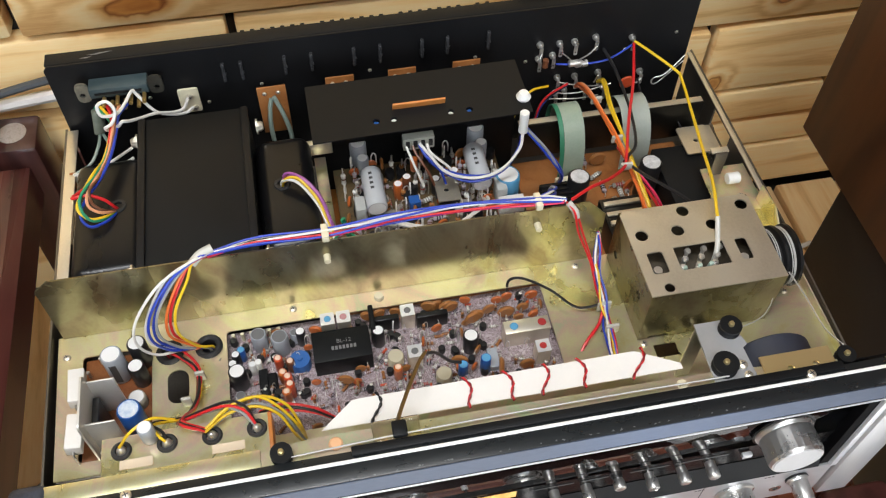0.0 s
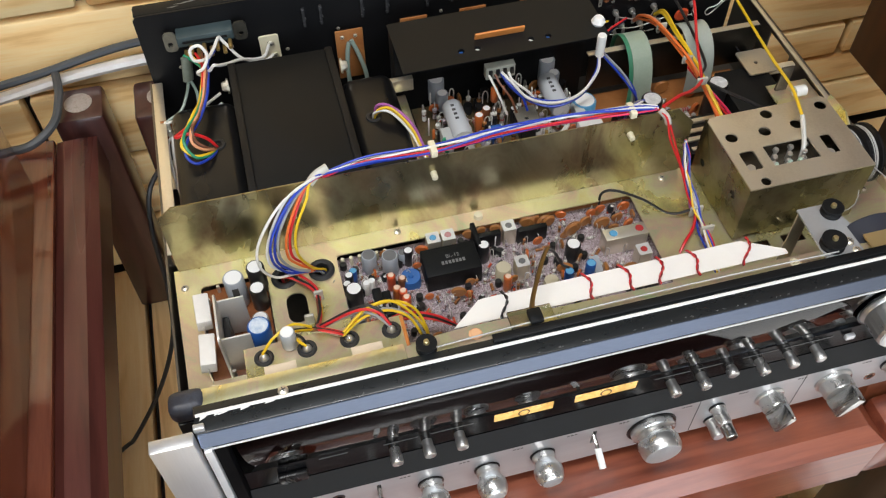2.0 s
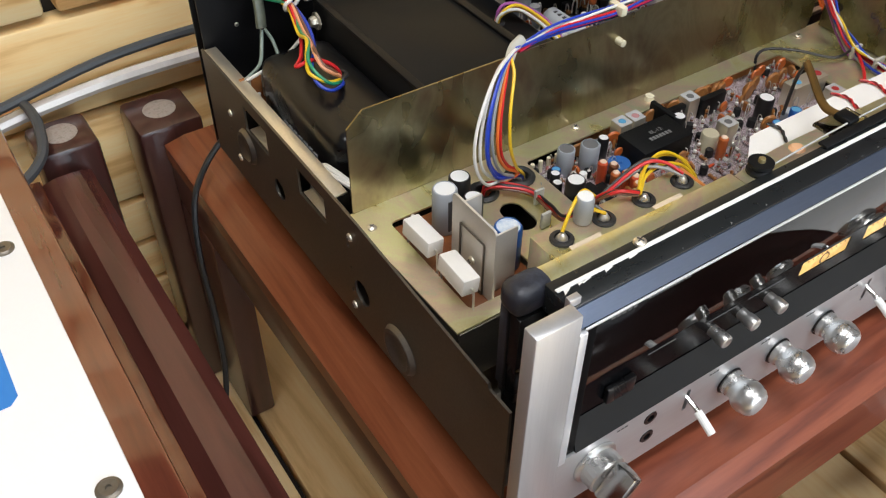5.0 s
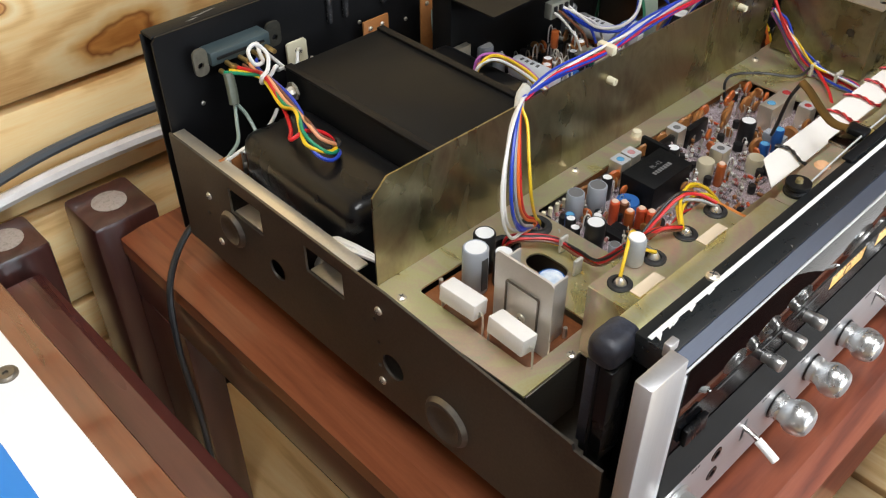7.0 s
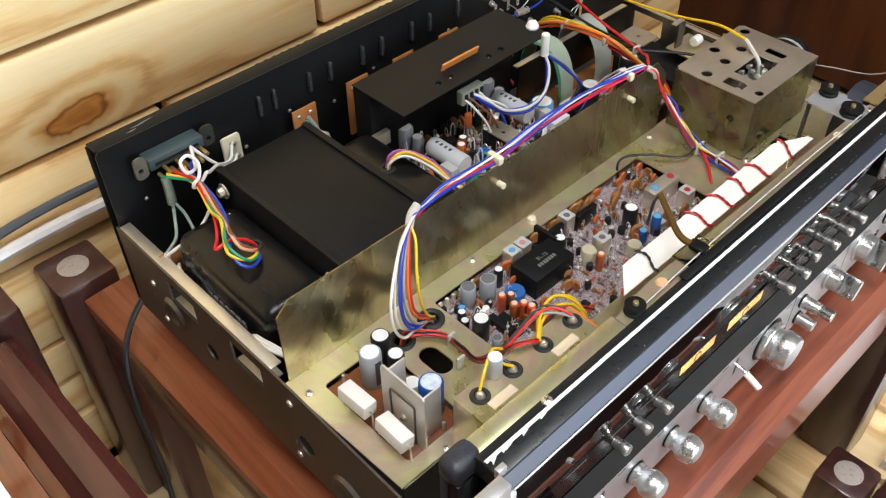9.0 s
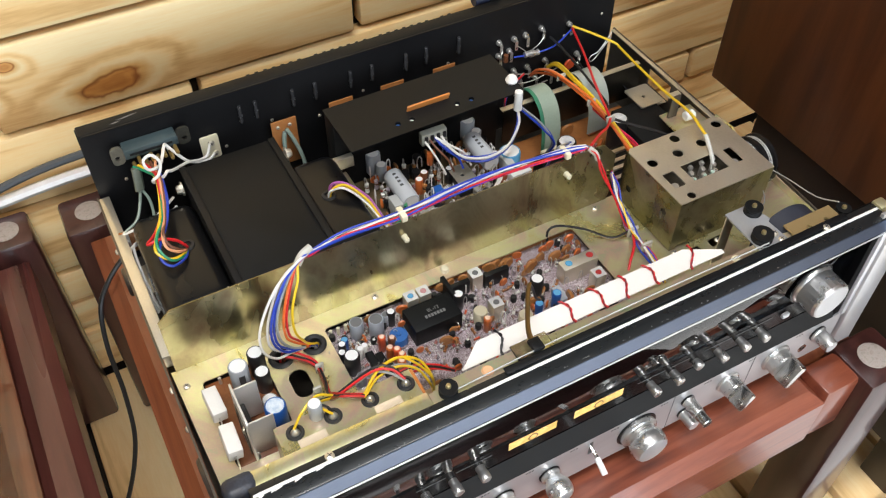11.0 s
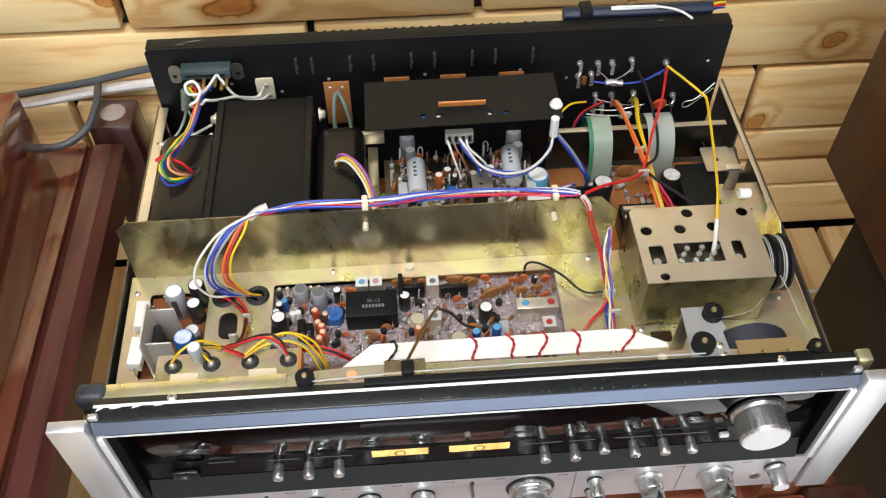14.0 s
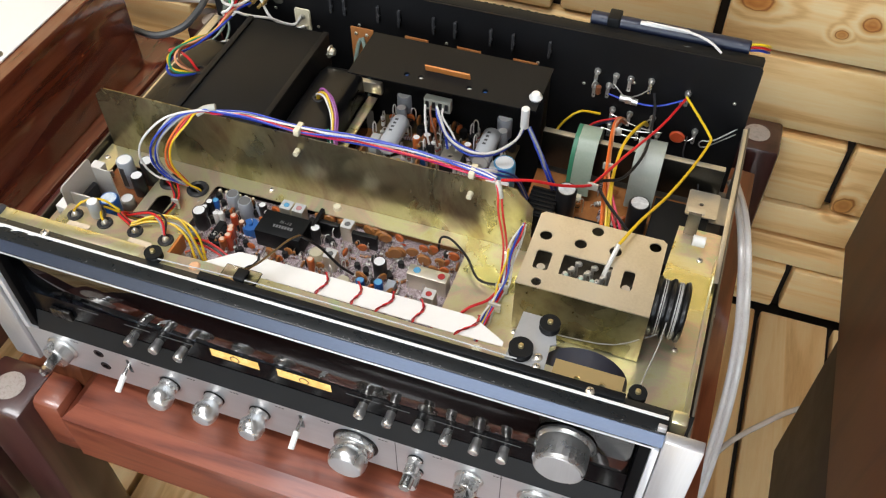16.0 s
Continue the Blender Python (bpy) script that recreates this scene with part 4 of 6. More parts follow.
for x, c in ((-0.026, "blue"), (-0.013, "white"), (0.030, "white"), (0.044, "blue")):
    part("screw_top", lathe([(0, 0.0004), (0.0016, 0.0004), (0.0022, 0.0), (0.0022, -0.002)], 12, at=(x, 0.2755, 0.1540)), COMP[c], sinkbox)
flap = bbox(-0.0125, 0.0275, -0.0008, 0.0008, 0, 0.009, 0.0003)
part("board_tip", flap, PCB_ORANGE, sinkbox, "orange board tip through the slot", pose(0, 0.2865, 0.1545, 18, 0, 0))
part("glue_blob", lathe([(0, 0.007), (0.0035, 0.006), (0.0058, 0.002), (0.005, 0.0), (0, 0.0)], 12, at=(0.0865, 0.279, 0.1568)), WHITE_PL, sinkbox)
part("white_tube", rod(0.0036, 0.02, 12, "z", (0.083, 0.261, 0.140)), WHITE_PL, sinkbox)
part("strut", bbox(-0.0755, -0.0665, 0.18, 0.30, 0.0985, 0.1, 0.0004), ZINC, receiver, "narrow zinc strut")
part("strut_tab", bbox(-0.083, -0.060, 0.295, 0.3005, 0.108, 0.120, 0.0008), STEEL, receiver)

drv = part("driver_board", bbox(-0.062, 0.072, 0.20, 0.30, 0.0805, 0.0823, 0.0004), PCB_DARK, receiver, "crowded dark driver circuit board")
BIG_LOOP = mesh_of("lead_loop", tube([(-0.0022, 0, 0), (-0.0021, 0, 0.013), (0, 0, 0.0165), (0.0021, 0, 0.013), (0.0022, 0, 0.004)], 0.0006, 6, 4), WIRE["white"])


def can(parent, x, y, z, r, h, body, top=CAP_TOP, axis="z", name="capacitor", band=None, label=""):
    """An electrolytic capacitor with crimped rim and metal top."""
    g = lathe([(0, 0), (r * 0.92, 0), (r, r * 0.12), (r, h - r * 0.16), (r * 0.9, h), (r * 0.82, h)], 18, axis, (x, y, z))
    c = part(name, g, body, parent, label)
    d = {"z": Vector((0, 0, 1)), "y": Vector((0, 1, 0)), "-y": Vector((0, -1, 0)), "x": Vector((1, 0, 0)), "-x": Vector((-1, 0, 0))}[axis]
    part("top", lathe([(0, -0.0002), (r * 0.83, -0.0002), (r * 0.86, -0.0007)], 18, axis, tuple(Vector((x, y, z)) + d * h)), top, c)
    if band:
        if axis == "z":
            part("printed_stripe", bbox(x - r * 0.3, x + r * 0.3, y - r * 1.02, y - r * 0.85, z + h * 0.12, z + h * 0.85), band, c)
        else:
            for k in range(4):
                part("printed_mark", bbox(x - r * 0.32, x + r * 0.02, y + d.y * h * (0.2 + 0.13 * k) - 0.0011, y + d.y * h * (0.2 + 0.13 * k) + 0.0011, z + r * 0.94, z + r * 1.01), band, c)
    return c


can(drv, -0.0335, 0.276, 0.101, 0.0082, 0.038, plain("pale_grey_can", (0.50, 0.52, 0.54), 0.35), axis="-y", band=DARK_PRINT)
can(drv, 0.0500, 0.284, 0.103, 0.0082, 0.038, MATS["pale_grey_can"], axis="-y", band=DARK_PRINT)
for x in (-0.040, 0.056):
    can(drv, x, 0.301, 0.088, 0.0068, 0.022, COMP["grey"])
    can(drv, x + 0.002, 0.288, 0.088, 0.0048, 0.018, COMP["grey"])
can(receiver, 0.071, 0.250, 0.066, 0.0098, 0.040, COMP["sky"], name="blue_capacitor", label="tall bright blue capacitor")
for x in (-0.046, 0.064):
    part("ceramic_resistor", bbox(x - 0.004, x + 0.004, 0.236, 0.25, 0.0825, 0.105, 0.0008), plain("pale_grey_body", (0.45, 0.46, 0.44), 0.5), drv)
part("cement_resistor", bbox(0.060, 0.080, 0.226, 0.235, 0.085, 0.099, 0.0008), CERAMIC, receiver, "white ceramic resistor")
plug = part("plug", bbox(-0.008, 0.016, 0.2665, 0.2735, 0.130, 0.142, 0.0008), plain("olive_plastic", (0.36, 0.37, 0.32), 0.5), drv, "pale grey-green wire plug")
for k in range(4):
    part("contact", bbox(-0.006 + k * 0.0058, -0.003 + k * 0.0058, 0.2650, 0.2664, 0.134, 0.140, 0.0003), COMP["black"], plug)
for k, x in enumerate((-0.006, -0.001, 0.005, 0.010)):
    part("plug_lead", tube([(x, 0.2655, 0.136), (x + 0.002, 0.259, 0.132), (x + 0.006 + 0.003 * k, 0.250, 0.122), (x + 0.010 + 0.003 * k, 0.246, 0.110)], 0.0010, 7, 5), WIRE[("white", "brown", "blue", "white")[k]], plug)
for pts in (((-0.020, 0.236, 0.084), (-0.019, 0.226, 0.094), (-0.011, 0.216, 0.101), (0.002, 0.213, 0.100)), ((0.050, 0.244, 0.090), (0.049, 0.232, 0.099), (0.040, 0.221, 0.103), (0.028, 0.215, 0.101))):
    for k in range(2):
        part("white_lead", tube([(x + 0.0026 * k, y, z + 0.0014 * k) for x, y, z in pts], 0.0013, 8, 6), WIRE["white"], drv)
can(drv, 0.000, 0.268, 0.106, 0.0030, 0.013, COMP["orange"], COMP["orange"])
for k, x in enumerate((-0.014, -0.006, 0.016, 0.032)):
    can(drv, x, 0.262 + 0.006 * (k % 2), 0.0825, 0.0036, 0.017, COMP[("orange", "brown", "black", "tan")[k]])
part("trim_pot", bbox(-0.008, 0.001, 0.243, 0.251, 0.0825, 0.096, 0.0006), COMP["blue"], drv)
part("transistor_bracket", sheet(rrect(0.014, 0.238, 0.032, 0.262, 0.001), [circ(0.022, 0.249, 0.002, 10)], 0.0012, at=(0, 0, 0.098)), STEEL, drv)
part("transistor", bbox(0.015, 0.031, 0.239, 0.261, 0.0825, 0.0978, 0.001), COMP["black"], drv)
for x, y in ((-0.022, 0.236), (0.035, 0.236)):
    adj = part("adjuster", lathe([(0.0030, 0.0), (0.0078, 0.0), (0.0084, 0.001), (0.0084, 0.0075), (0.0076, 0.0085), (0.0030, 0.0085)], 22, at=(x, y, 0.0826)), COMP["dull"], drv, "round adjuster with a brass screw")
    part("brass_screw", lathe([(0, 0.0105), (0.0022, 0.0100), (0.0028, 0.008), (0.0028, 0.0)], 14, at=(x, y, 0.0826)), plain("brass", (0.5, 0.34, 0.12), 0.35, 0.8), adj)
part("round_coil", lathe([(0.004, 0.0), (0.012, 0.0), (0.012, 0.006), (0.004, 0.006), (0.004, 0.0)], 22, at=(-0.012, 0.226, 0.0826)), COMP["black"], drv)
me_disc = mesh_of("disc_capacitor", lathe([(0, -0.0011), (0.0042, -0.0011), (0.0052, 0), (0.0042, 0.0011), (0, 0.0011)], 14, "y"), COMP["tan"])
me_disc_o = mesh_of("disc_capacitor", lathe([(0, -0.0011), (0.0038, -0.0011), (0.0046, 0), (0.0038, 0.0011), (0, 0.0011)], 14, "y"), COMP["orange"])


def resistor_mesh(body, bands):
    b = lathe([(0, 0), (0.0009, 0.0), (0.0012, 0.0004), (0.0010, 0.0014), (0.0010, 0.0042), (0.0012, 0.0052), (0.0009, 0.0056), (0, 0.0056)], 8, "x", (-0.0028, 0, 0.0016))
    for k in range(3):
        merge(b, lathe([(0.00108, 0), (0.00112, 0), (0.00112, 0.0006), (0.00108, 0.0006)], 8, "x", (-0.0014 + 0.0011 * k, 0, 0.0016)), IDENT, 1)
    merge(b, tube([(-0.0042, 0, 0), (-0.0042, 0, 0.0014), (-0.0028, 0, 0.0016)], 0.00025, 5, 2), IDENT, 2)
    merge(b, tube([(0.0028, 0, 0.0016), (0.0042, 0, 0.0014), (0.0042, 0, 0)], 0.00025, 5, 2), IDENT, 2)
    return mesh_of("resistor", b, [COMP[body], COMP[bands], TIN])


def upright_resistor(body, bands):
    b = lathe([(0, 0), (0.0009, 0.0), (0.0012, 0.0004), (0.0010, 0.0014), (0.0010, 0.0046), (0.0012, 0.0056), (0.0009, 0.006), (0, 0.006)], 8, "z", (0, 0, 0.0008))
    merge(b, lathe([(0.00108, 0), (0.00112, 0), (0.00112, 0.0008), (0.00108, 0.0008)], 8, "z", (0, 0, 0.004)), IDENT, 1)
    merge(b, tube([(0, 0, 0.0066), (0.0004, 0, 0.0084), (0.0018, 0, 0.0088), (0.0026, 0, 0.007), (0.0026, 0, 0)], 0.0003, 5, 3), IDENT, 2)
    return mesh_of("resistor", b, [COMP[body], COMP[bands], TIN])


RES = [resistor_mesh(a, c) for a, c in (("lilac", "brown"), ("dull", "red"), ("lilac", "black"), ("tan", "brown"), ("dull", "white"))]
UPR = [upright_resistor(a, c) for a, c in (("lilac", "brown"), ("dull", "red"), ("tan", "black"), ("white", "brown"))]
TRANS = mesh_of("transistor", lathe([(0, 0.0055), (0.0019, 0.0055), (0.0022, 0.005), (0.0022, 0.001), (0.002, 0.0008), (0, 0.0008)], 10), COMP["black"])
DIODE = mesh_of("diode", rod(0.0009, 0.0045, 8, "x", (-0.0022, 0, 0.0012)), COMP["redorange"])
JUMP = mesh_of("jumper_wire", tube([(-0.004, 0, 0), (-0.0035, 0, 0.0009), (0.0035, 0, 0.0009), (0.004, 0, 0)], 0.0003, 5, 3), TIN)
WIRE_LOOP = mesh_of("lead_loop", tube([(-0.0014, 0, 0), (-0.0013, 0, 0.009), (0, 0, 0.0115), (0.0013, 0, 0.009), (0.0014, 0, 0)], 0.00035, 5, 4), TIN)
LOOP = mesh_of("lead_loop", tube([(-0.002, 0, 0), (-0.0018, 0, 0.009), (0, 0, 0.012), (0.0018, 0, 0.009), (0.002, 0, 0)], 0.0005, 6, 4), WIRE["white"])
for k in range(170):
    x, y = R.uniform(-0.058, 0.068), R.uniform(0.204, 0.299)
    kind = k % 6
    m = pose(x, y, 0.0825, 0, 0, R.choice((0, 90, 20, 75)))
    if kind in (0, 1):
        put("resistor", UPR[k % 4], drv, m @ Matrix.Scale(1.8, 4))
    elif kind == 2:
        put("disc_capacitor", me_disc if k % 4 else me_disc_o, drv, m @ pose(0, 0, 0.010))
    elif kind == 3:
        put("transistor", TRANS, drv, m @ Matrix.Scale(1.8, 4))
    elif kind == 4:
        put("lead_loop", BIG_LOOP, drv, m @ pose(0, 0, 0.004 * (k % 3)))
    else:
        put("resistor", RES[k % 5], drv, m @ Matrix.Scale(1.8, 4))

low = part("power_board", sheet([(-0.075, 0.172), (0.235, 0.172), (0.235, 0.30), (0.09, 0.30), (0.09, 0.196), (-0.075, 0.196)], [], 0.0016, at=(0, 0, 0.058)), PCB_BROWN, receiver, "brown power circuit board")
part("side_board", bbox(-0.082, -0.058, 0.235, 0.30, 0.058, 0.0596, 0.0004), PCB_ORANGE, receiver)
for x, y in ((0.128, 0.243), (0.189, 0.247)):
    can(low, x, y, 0.0597, 0.0088, 0.040, COMP["black"], surf("grey_vent_top", [(0.35, 0.36, 0.37), (0.75, 0.76, 0.77)], 120, 600, (0.3, 0.4)))
part("relay", bbox(0.098, 0.122, 0.215, 0.25, 0.0597, 0.088, 0.001), BLACK_SATIN, low)
part("relay", bbox(0.200, 0.246, 0.20, 0.272, 0.0597, 0.086, 0.001), BLACK_SATIN, low)
sw = part("selector_switch", bbox(0.140, 0.178, 0.186, 0.226, 0.0597, 0.088, 0.001), BLACK_GLOSS, low, "black selector switch with bright metal strips")
for k in range(4):
    part("metal_strip", bbox(0.142, 0.177, 0.1885 + k * 0.0095, 0.1925 + k * 0.0095, 0.0881, 0.0895 + 0.0012 * (k % 2), 0.0004), STEEL, sw)
for k in range(7):
    part("rib", bbox(0.098, 0.122, 0.2165 + k * 0.0048, 0.2185 + k * 0.0048, 0.088, 0.0895, 0.0003), BLACK_GLOSS, low)
part("pin_header", bbox(0.118, 0.138, 0.262, 0.268, 0.0597, 0.072, 0.0005), CREAM, low)
for k in range(26):
    x, y = R.uniform(0.10, 0.23), R.uniform(0.178, 0.298)
    m = pose(x, y, 0.0597, 0, 0, R.choice((0, 90, 30)))
    if k % 3 == 0:
        put("disc_capacitor", me_disc_o, low, m @ pose(0, 0, 0.006) @ Matrix.Scale(1.3, 4))
    else:
        put("resistor", (RES + UPR)[k % 9], low, m @ Matrix.Scale(1.9, 4))
part("disc_capacitor", lathe([(0, -0.0015), (0.006, -0.0015), (0.0075, 0), (0.006, 0.0015), (0, 0.0015)], 18, "y", (0.160, 0.285, 0.068)), COMP["tan"], low)
# near-black steel: the rail's shade and dark reflections are in its colour
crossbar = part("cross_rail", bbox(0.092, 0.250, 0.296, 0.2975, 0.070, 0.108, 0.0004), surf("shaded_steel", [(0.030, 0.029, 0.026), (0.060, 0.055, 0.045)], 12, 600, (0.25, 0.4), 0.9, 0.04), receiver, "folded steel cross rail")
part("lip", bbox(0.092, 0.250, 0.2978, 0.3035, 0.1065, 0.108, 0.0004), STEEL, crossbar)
for x0, x1, mt, nm in ((0.1215, 0.1252, plain("green_tape", (0.04, 0.20, 0.11), 0.4), "insulating_tape"), (0.1254, 0.1425, MATS.get("green_tape"), "insulating_sheet"), (0.1745, 0.1985, surf("grey_fish_paper", [(0.30, 0.33, 0.28), (0.40, 0.43, 0.38)], 20, 500, (0.28, 0.38)), "insulating_sheet")):
    b = bmesh.new()
    prof = [(0.322, 0.070), (0.318, 0.102), (0.308, 0.115), (0.293, 0.116), (0.281, 0.107), (0.274, 0.090), (0.272, 0.066)]
    line = smooth_line([(0, y, z) for y, z in prof], 4)
    rows = [(b.verts.new((x0, p.y, p.z)), b.verts.new((x1, p.y, p.z))) for p in line]
    for p, q in zip(rows, rows[1:]):
        b.faces.new((p[0], p[1], q[1], q[0]))
    ext = bmesh.ops.extrude_face_region(b, geom=b.faces[:])
    bmesh.ops.translate(b, verts=[v for v in ext["geom"] if isinstance(v, bmesh.types.BMVert)], vec=(0, 0.0004, 0.0006))
    sh_ = part(nm, b, MATS["green_tape"] if nm == "insulating_tape" else MATS["grey_fish_paper"] if nm == "insulating_sheet" and x0 > 0.16 else surf("pale_fish_paper", [(0.26, 0.33, 0.25), (0.36, 0.42, 0.34)], 20, 500, (0.28, 0.38)), receiver, "curved grey-green insulating sheet")
part("hinge_bracket", sheet(rrect(0.226, 0.258, 0.252, 0.288, 0.002), [circ(0.238, 0.272, 0.002, 8)], 0.0014, at=(0, 0, 0.088)), STEEL, receiver, "bent steel bracket")
clip = part("spring_clip", bbox(0.228, 0.238, 0.224, 0.2265, 0.1002, 0.124, 0.0005), STEEL_SIDE, receiver, "steel spring clip")
part("hook", bbox(0.226, 0.240, 0.2265, 0.232, 0.1225, 0.124, 0.0005), STEEL, clip)
part("spacer", rod(0.0045, 0.010, 14, "x", (0.236, 0.212, 0.1085)), WHITE_PL, clip)
part("safety_loop", tube([(0.252, 0.35, 0.112), (0.235, 0.345, 0.098), (0.226, 0.345, 0.095), (0.224, 0.345, 0.090), (0.23, 0.345, 0.089), (0.252, 0.35, 0.106)], 0.0006, 6, 5), TIN, receiver)

# ---- tuner box ----
TBX0, TBX1, TBY0, TBY1, TBZ = 0.1245, 0.2175, 0.0905, 0.1615, 0.154
# solid core, its dark colour stands for the shade under the lid
tbox = part("tuner_box", bbox(TBX0 + 0.002, TBX1 - 0.002, TBY0 + 0.003, TBY1 - 0.003, 0.1005, 0.137, 0.0005), surf("cavity_shade", [(0.05, 0.045, 0.035), (0.16, 0.13, 0.09)], 90, 500, (0.4, 0.6), 0.3), receiver, "zinc tuner box with round and square holes in its lid")
lid_holes = [circ(0.168, 0.1545, 0.0044), circ(0.210, 0.153, 0.0044), circ(0.1335, 0.139, 0.0044), circ(0.159, 0.139, 0.0044), circ(0.184, 0.140, 0.0044), rrect(0.1315, 0.107, 0.1425, 0.1245, 0.002), rrect(0.1505, 0.107, 0.1855, 0.126, 0.001), rrect(0.1935, 0.108, 0.2015, 0.1255, 0.002), circ(0.138, 0.0955, 0.0035)]
part("lid", sheet([(TBX0, TBY0), (TBX1, TBY0), (TBX1, TBY1 - 0.003), (TBX1 - 0.003, TBY1), (TBX0 + 0.003, TBY1), (TBX0, TBY1 - 0.003)], lid_holes, 0.0011, at=(0, 0, TBZ - 0.0011)), STEEL, tbox)
part("front_wall", sheet([(TBX0, 0.101), (0.131, 0.101), (0.132, 0.104), (0.145, 0.104), (0.146, 0.101), (0.186, 0.101), (0.187, 0.1035), (0.199, 0.1035), (0.2, 0.101), (TBX1, 0.101), (TBX1, TBZ - 0.0012), (TBX0, TBZ - 0.0012)], [], 0.001, UPRIGHT_Y, (0, TBY0 + 0.001, 0)), ZINC_CLOUD_REFLECT, tbox)
part("left_wall", sheet([(TBY0 + 0.0012, 0.101), (TBY1, 0.101), (TBY1, TBZ - 0.0012), (TBY0 + 0.0012, TBZ - 0.0012)], [circ(0.107, 0.132, 0.003), circ(0.15, 0.12, 0.003)], 0.001, UPRIGHT_X, (TBX0, 0, 0)), ZINC_CLOUD_REFLECT, tbox)
part("right_wall", bbox(TBX1 - 0.001, TBX1, TBY0 + 0.0012, TBY1, 0.101, TBZ - 0.0012, 0.0003), ZINC_CLOUD_REFLECT, tbox)
part("rear_wall", bbox(TBX0 + 0.0012, TBX1 - 0.0012, TBY1 - 0.001, TBY1, 0.101, TBZ - 0.0012, 0.0003), ZINC_CLOUD_REFLECT, tbox)
for k in range(9):
    x, y = 0.153 + 0.0038 * k, 0.111 + 0.006 * (k % 3)
    part("solder_post", rod(0.0013, 0.0115 + 0.0015 * (k % 3), 8, "z", (x, y, 0.1372)), TIN, tbox)
    part("solder_blob", lathe([(0, 0.0026), (0.0018, 0.0018), (0.0024, 0.0002), (0.0016, -0.001)], 10, at=(x + 0.0015, y + 0.002, 0.1478)), TIN, tbox)
for x in (0.1555, 0.166, 0.174):
    part("ceramic_post", lathe([(0, 0.0135), (0.0016, 0.0125), (0.0024, 0.006), (0.0024, 0)], 10, at=(x, 0.112, 0.1372)), plain("mint_ceramic", (0.40, 0.52, 0.44), 0.4), tbox)
for x, y in ((0.137, 0.113), (0.1975, 0.113)):
    part("trimmer", lathe([(0, 0.0125), (0.003, 0.0125), (0.0034, 0.010), (0.0034, 0)], 12, at=(x, y, 0.1372)), TIN, tbox)
part("lead_sleeve", tube([(0.1795, 0.118, 0.142), (0.181, 0.122, 0.152), (0.184, 0.134, 0.160), (0.185, 0.139, 0.163)], 0.0017, 8, 4), plain("clear_sleeve", (0.55, 0.53, 0.48), 0.25), tbox)

# tuning drum, pulleys and cord
drum = part("dial_drum", lathe([(0, 0.0), (0.008, 0.0), (0.010, -0.002), (0.0205, -0.002), (0.022, 0.0), (0.022, 0.0025), (0.020, 0.0040), (0.020, 0.0085), (0.022, 0.0100), (0.022, 0.0125), (0.020, 0.0140), (0.020, 0.0185), (0.022, 0.0200), (0.022, 0.0220), (0.0185, 0.0235), (0.0150, 0.0225), (0, 0.0225)], 44, "x", (0.2182, 0.1235, 0.127)), BLACK_GLOSS, receiver, "black plastic dial drum wound with cord")
CORD = plain("grey_cord", (0.45, 0.44, 0.42), 0.6)
for k, dx in enumerate((0.0050, 0.0064, 0.0150, 0.0164, 0.0172)):
    rr_ = 0.0205
    part("cord", tube([(0.2182 + dx, 0.1235 + rr_ * math.cos(a), 0.127 + rr_ * math.sin(a)) for a in (2 * math.pi * i / 24 for i in range(25))], 0.0004, 5, 2), CORD, drum)
for k, ang in enumerate((30, 150, 270)):
    part("spoke_hole", bbox(0.2404, 0.2412, -0.004, 0.004, 0.007, 0.0135), DARK_PRINT, drum, "", Matrix.Translation((0, 0.1235, 0.127)) @ pose(0, 0, 0, ang, 0, 0))
part("dial_cord", tube([(0.2297, 0.104, 0.136), (0.228, 0.08, 0.143), (0.224, 0.05, 0.152), (0.222, 0.030, 0.165)], 0.0005, 5, 3), CORD, receiver)
part("dial_cord", tube([(0.226, 0.103, 0.122), (0.20, 0.075, 0.135), (0.17, 0.060, 0.150), (0.158, 0.053, 0.160)], 0.0004, 5, 3), CORD, receiver)
part("dial_cord", tube([(0.145, 0.0215, 0.1672), (0.05, 0.0225, 0.167), (-0.05, 0.0215, 0.167), (-0.116, 0.0195, 0.1658)], 0.0005, 5, 3), CORD, receiver)


def pulley(x, y, z, axis="z", r=0.0095):
    p = part("pulley", lathe([(0.0018, 0), (r, 0), (r, 0.0015), (r * 0.8, 0.003), (r, 0.0045), (r, 0.006), (0.0018, 0.006)], 24, axis, (x, y, z)), BLACK_SATIN, receiver, "black plastic cord pulley")
    part("axle", lathe([(0, 0.0085), (0.0016, 0.008), (0.0019, 0.006), (0.0019, 0)], 12, axis, (x, y, z)), plain("brass_pin", (0.55, 0.45, 0.22), 0.35, 0.8), p)
    return p


pulley(-0.116, 0.0222, 0.1627, r=0.0062)
pulley(0.1455, 0.029, 0.1642, r=0.0078)
pulley(0.158, 0.053, 0.1642, r=0.0068)
pulley(0.2215, 0.0240, 0.1585, r=0.0058)
brk = part("pulley_bracket", sheet([(0.137, 0.0195), (0.163, 0.0195), (0.162, 0.040), (0.1655, 0.042), (0.160, 0.0605), (0.1385, 0.0605)], [circ(0.1585, 0.048, 0.002, 8)], 0.0014, at=(0, 0, 0.1627)), surf("grey_plate", [(0.42, 0.43, 0.44), (0.50, 0.51, 0.52)], 30, 500, (0.35, 0.45), 0.5), receiver, "flat grey steel pulley bracket")
put("screw", SCREW, brk, pose(0.157, 0.0285, 0.1642) @ Matrix.Scale(1.15, 4))
put("screw", SCREW, brk, pose(0.158, 0.0215, 0.1642))
part("leg", bbox(0.140, 0.150, 0.059, 0.0602, 0.1002, 0.1626, 0.0004), STEEL, brk)
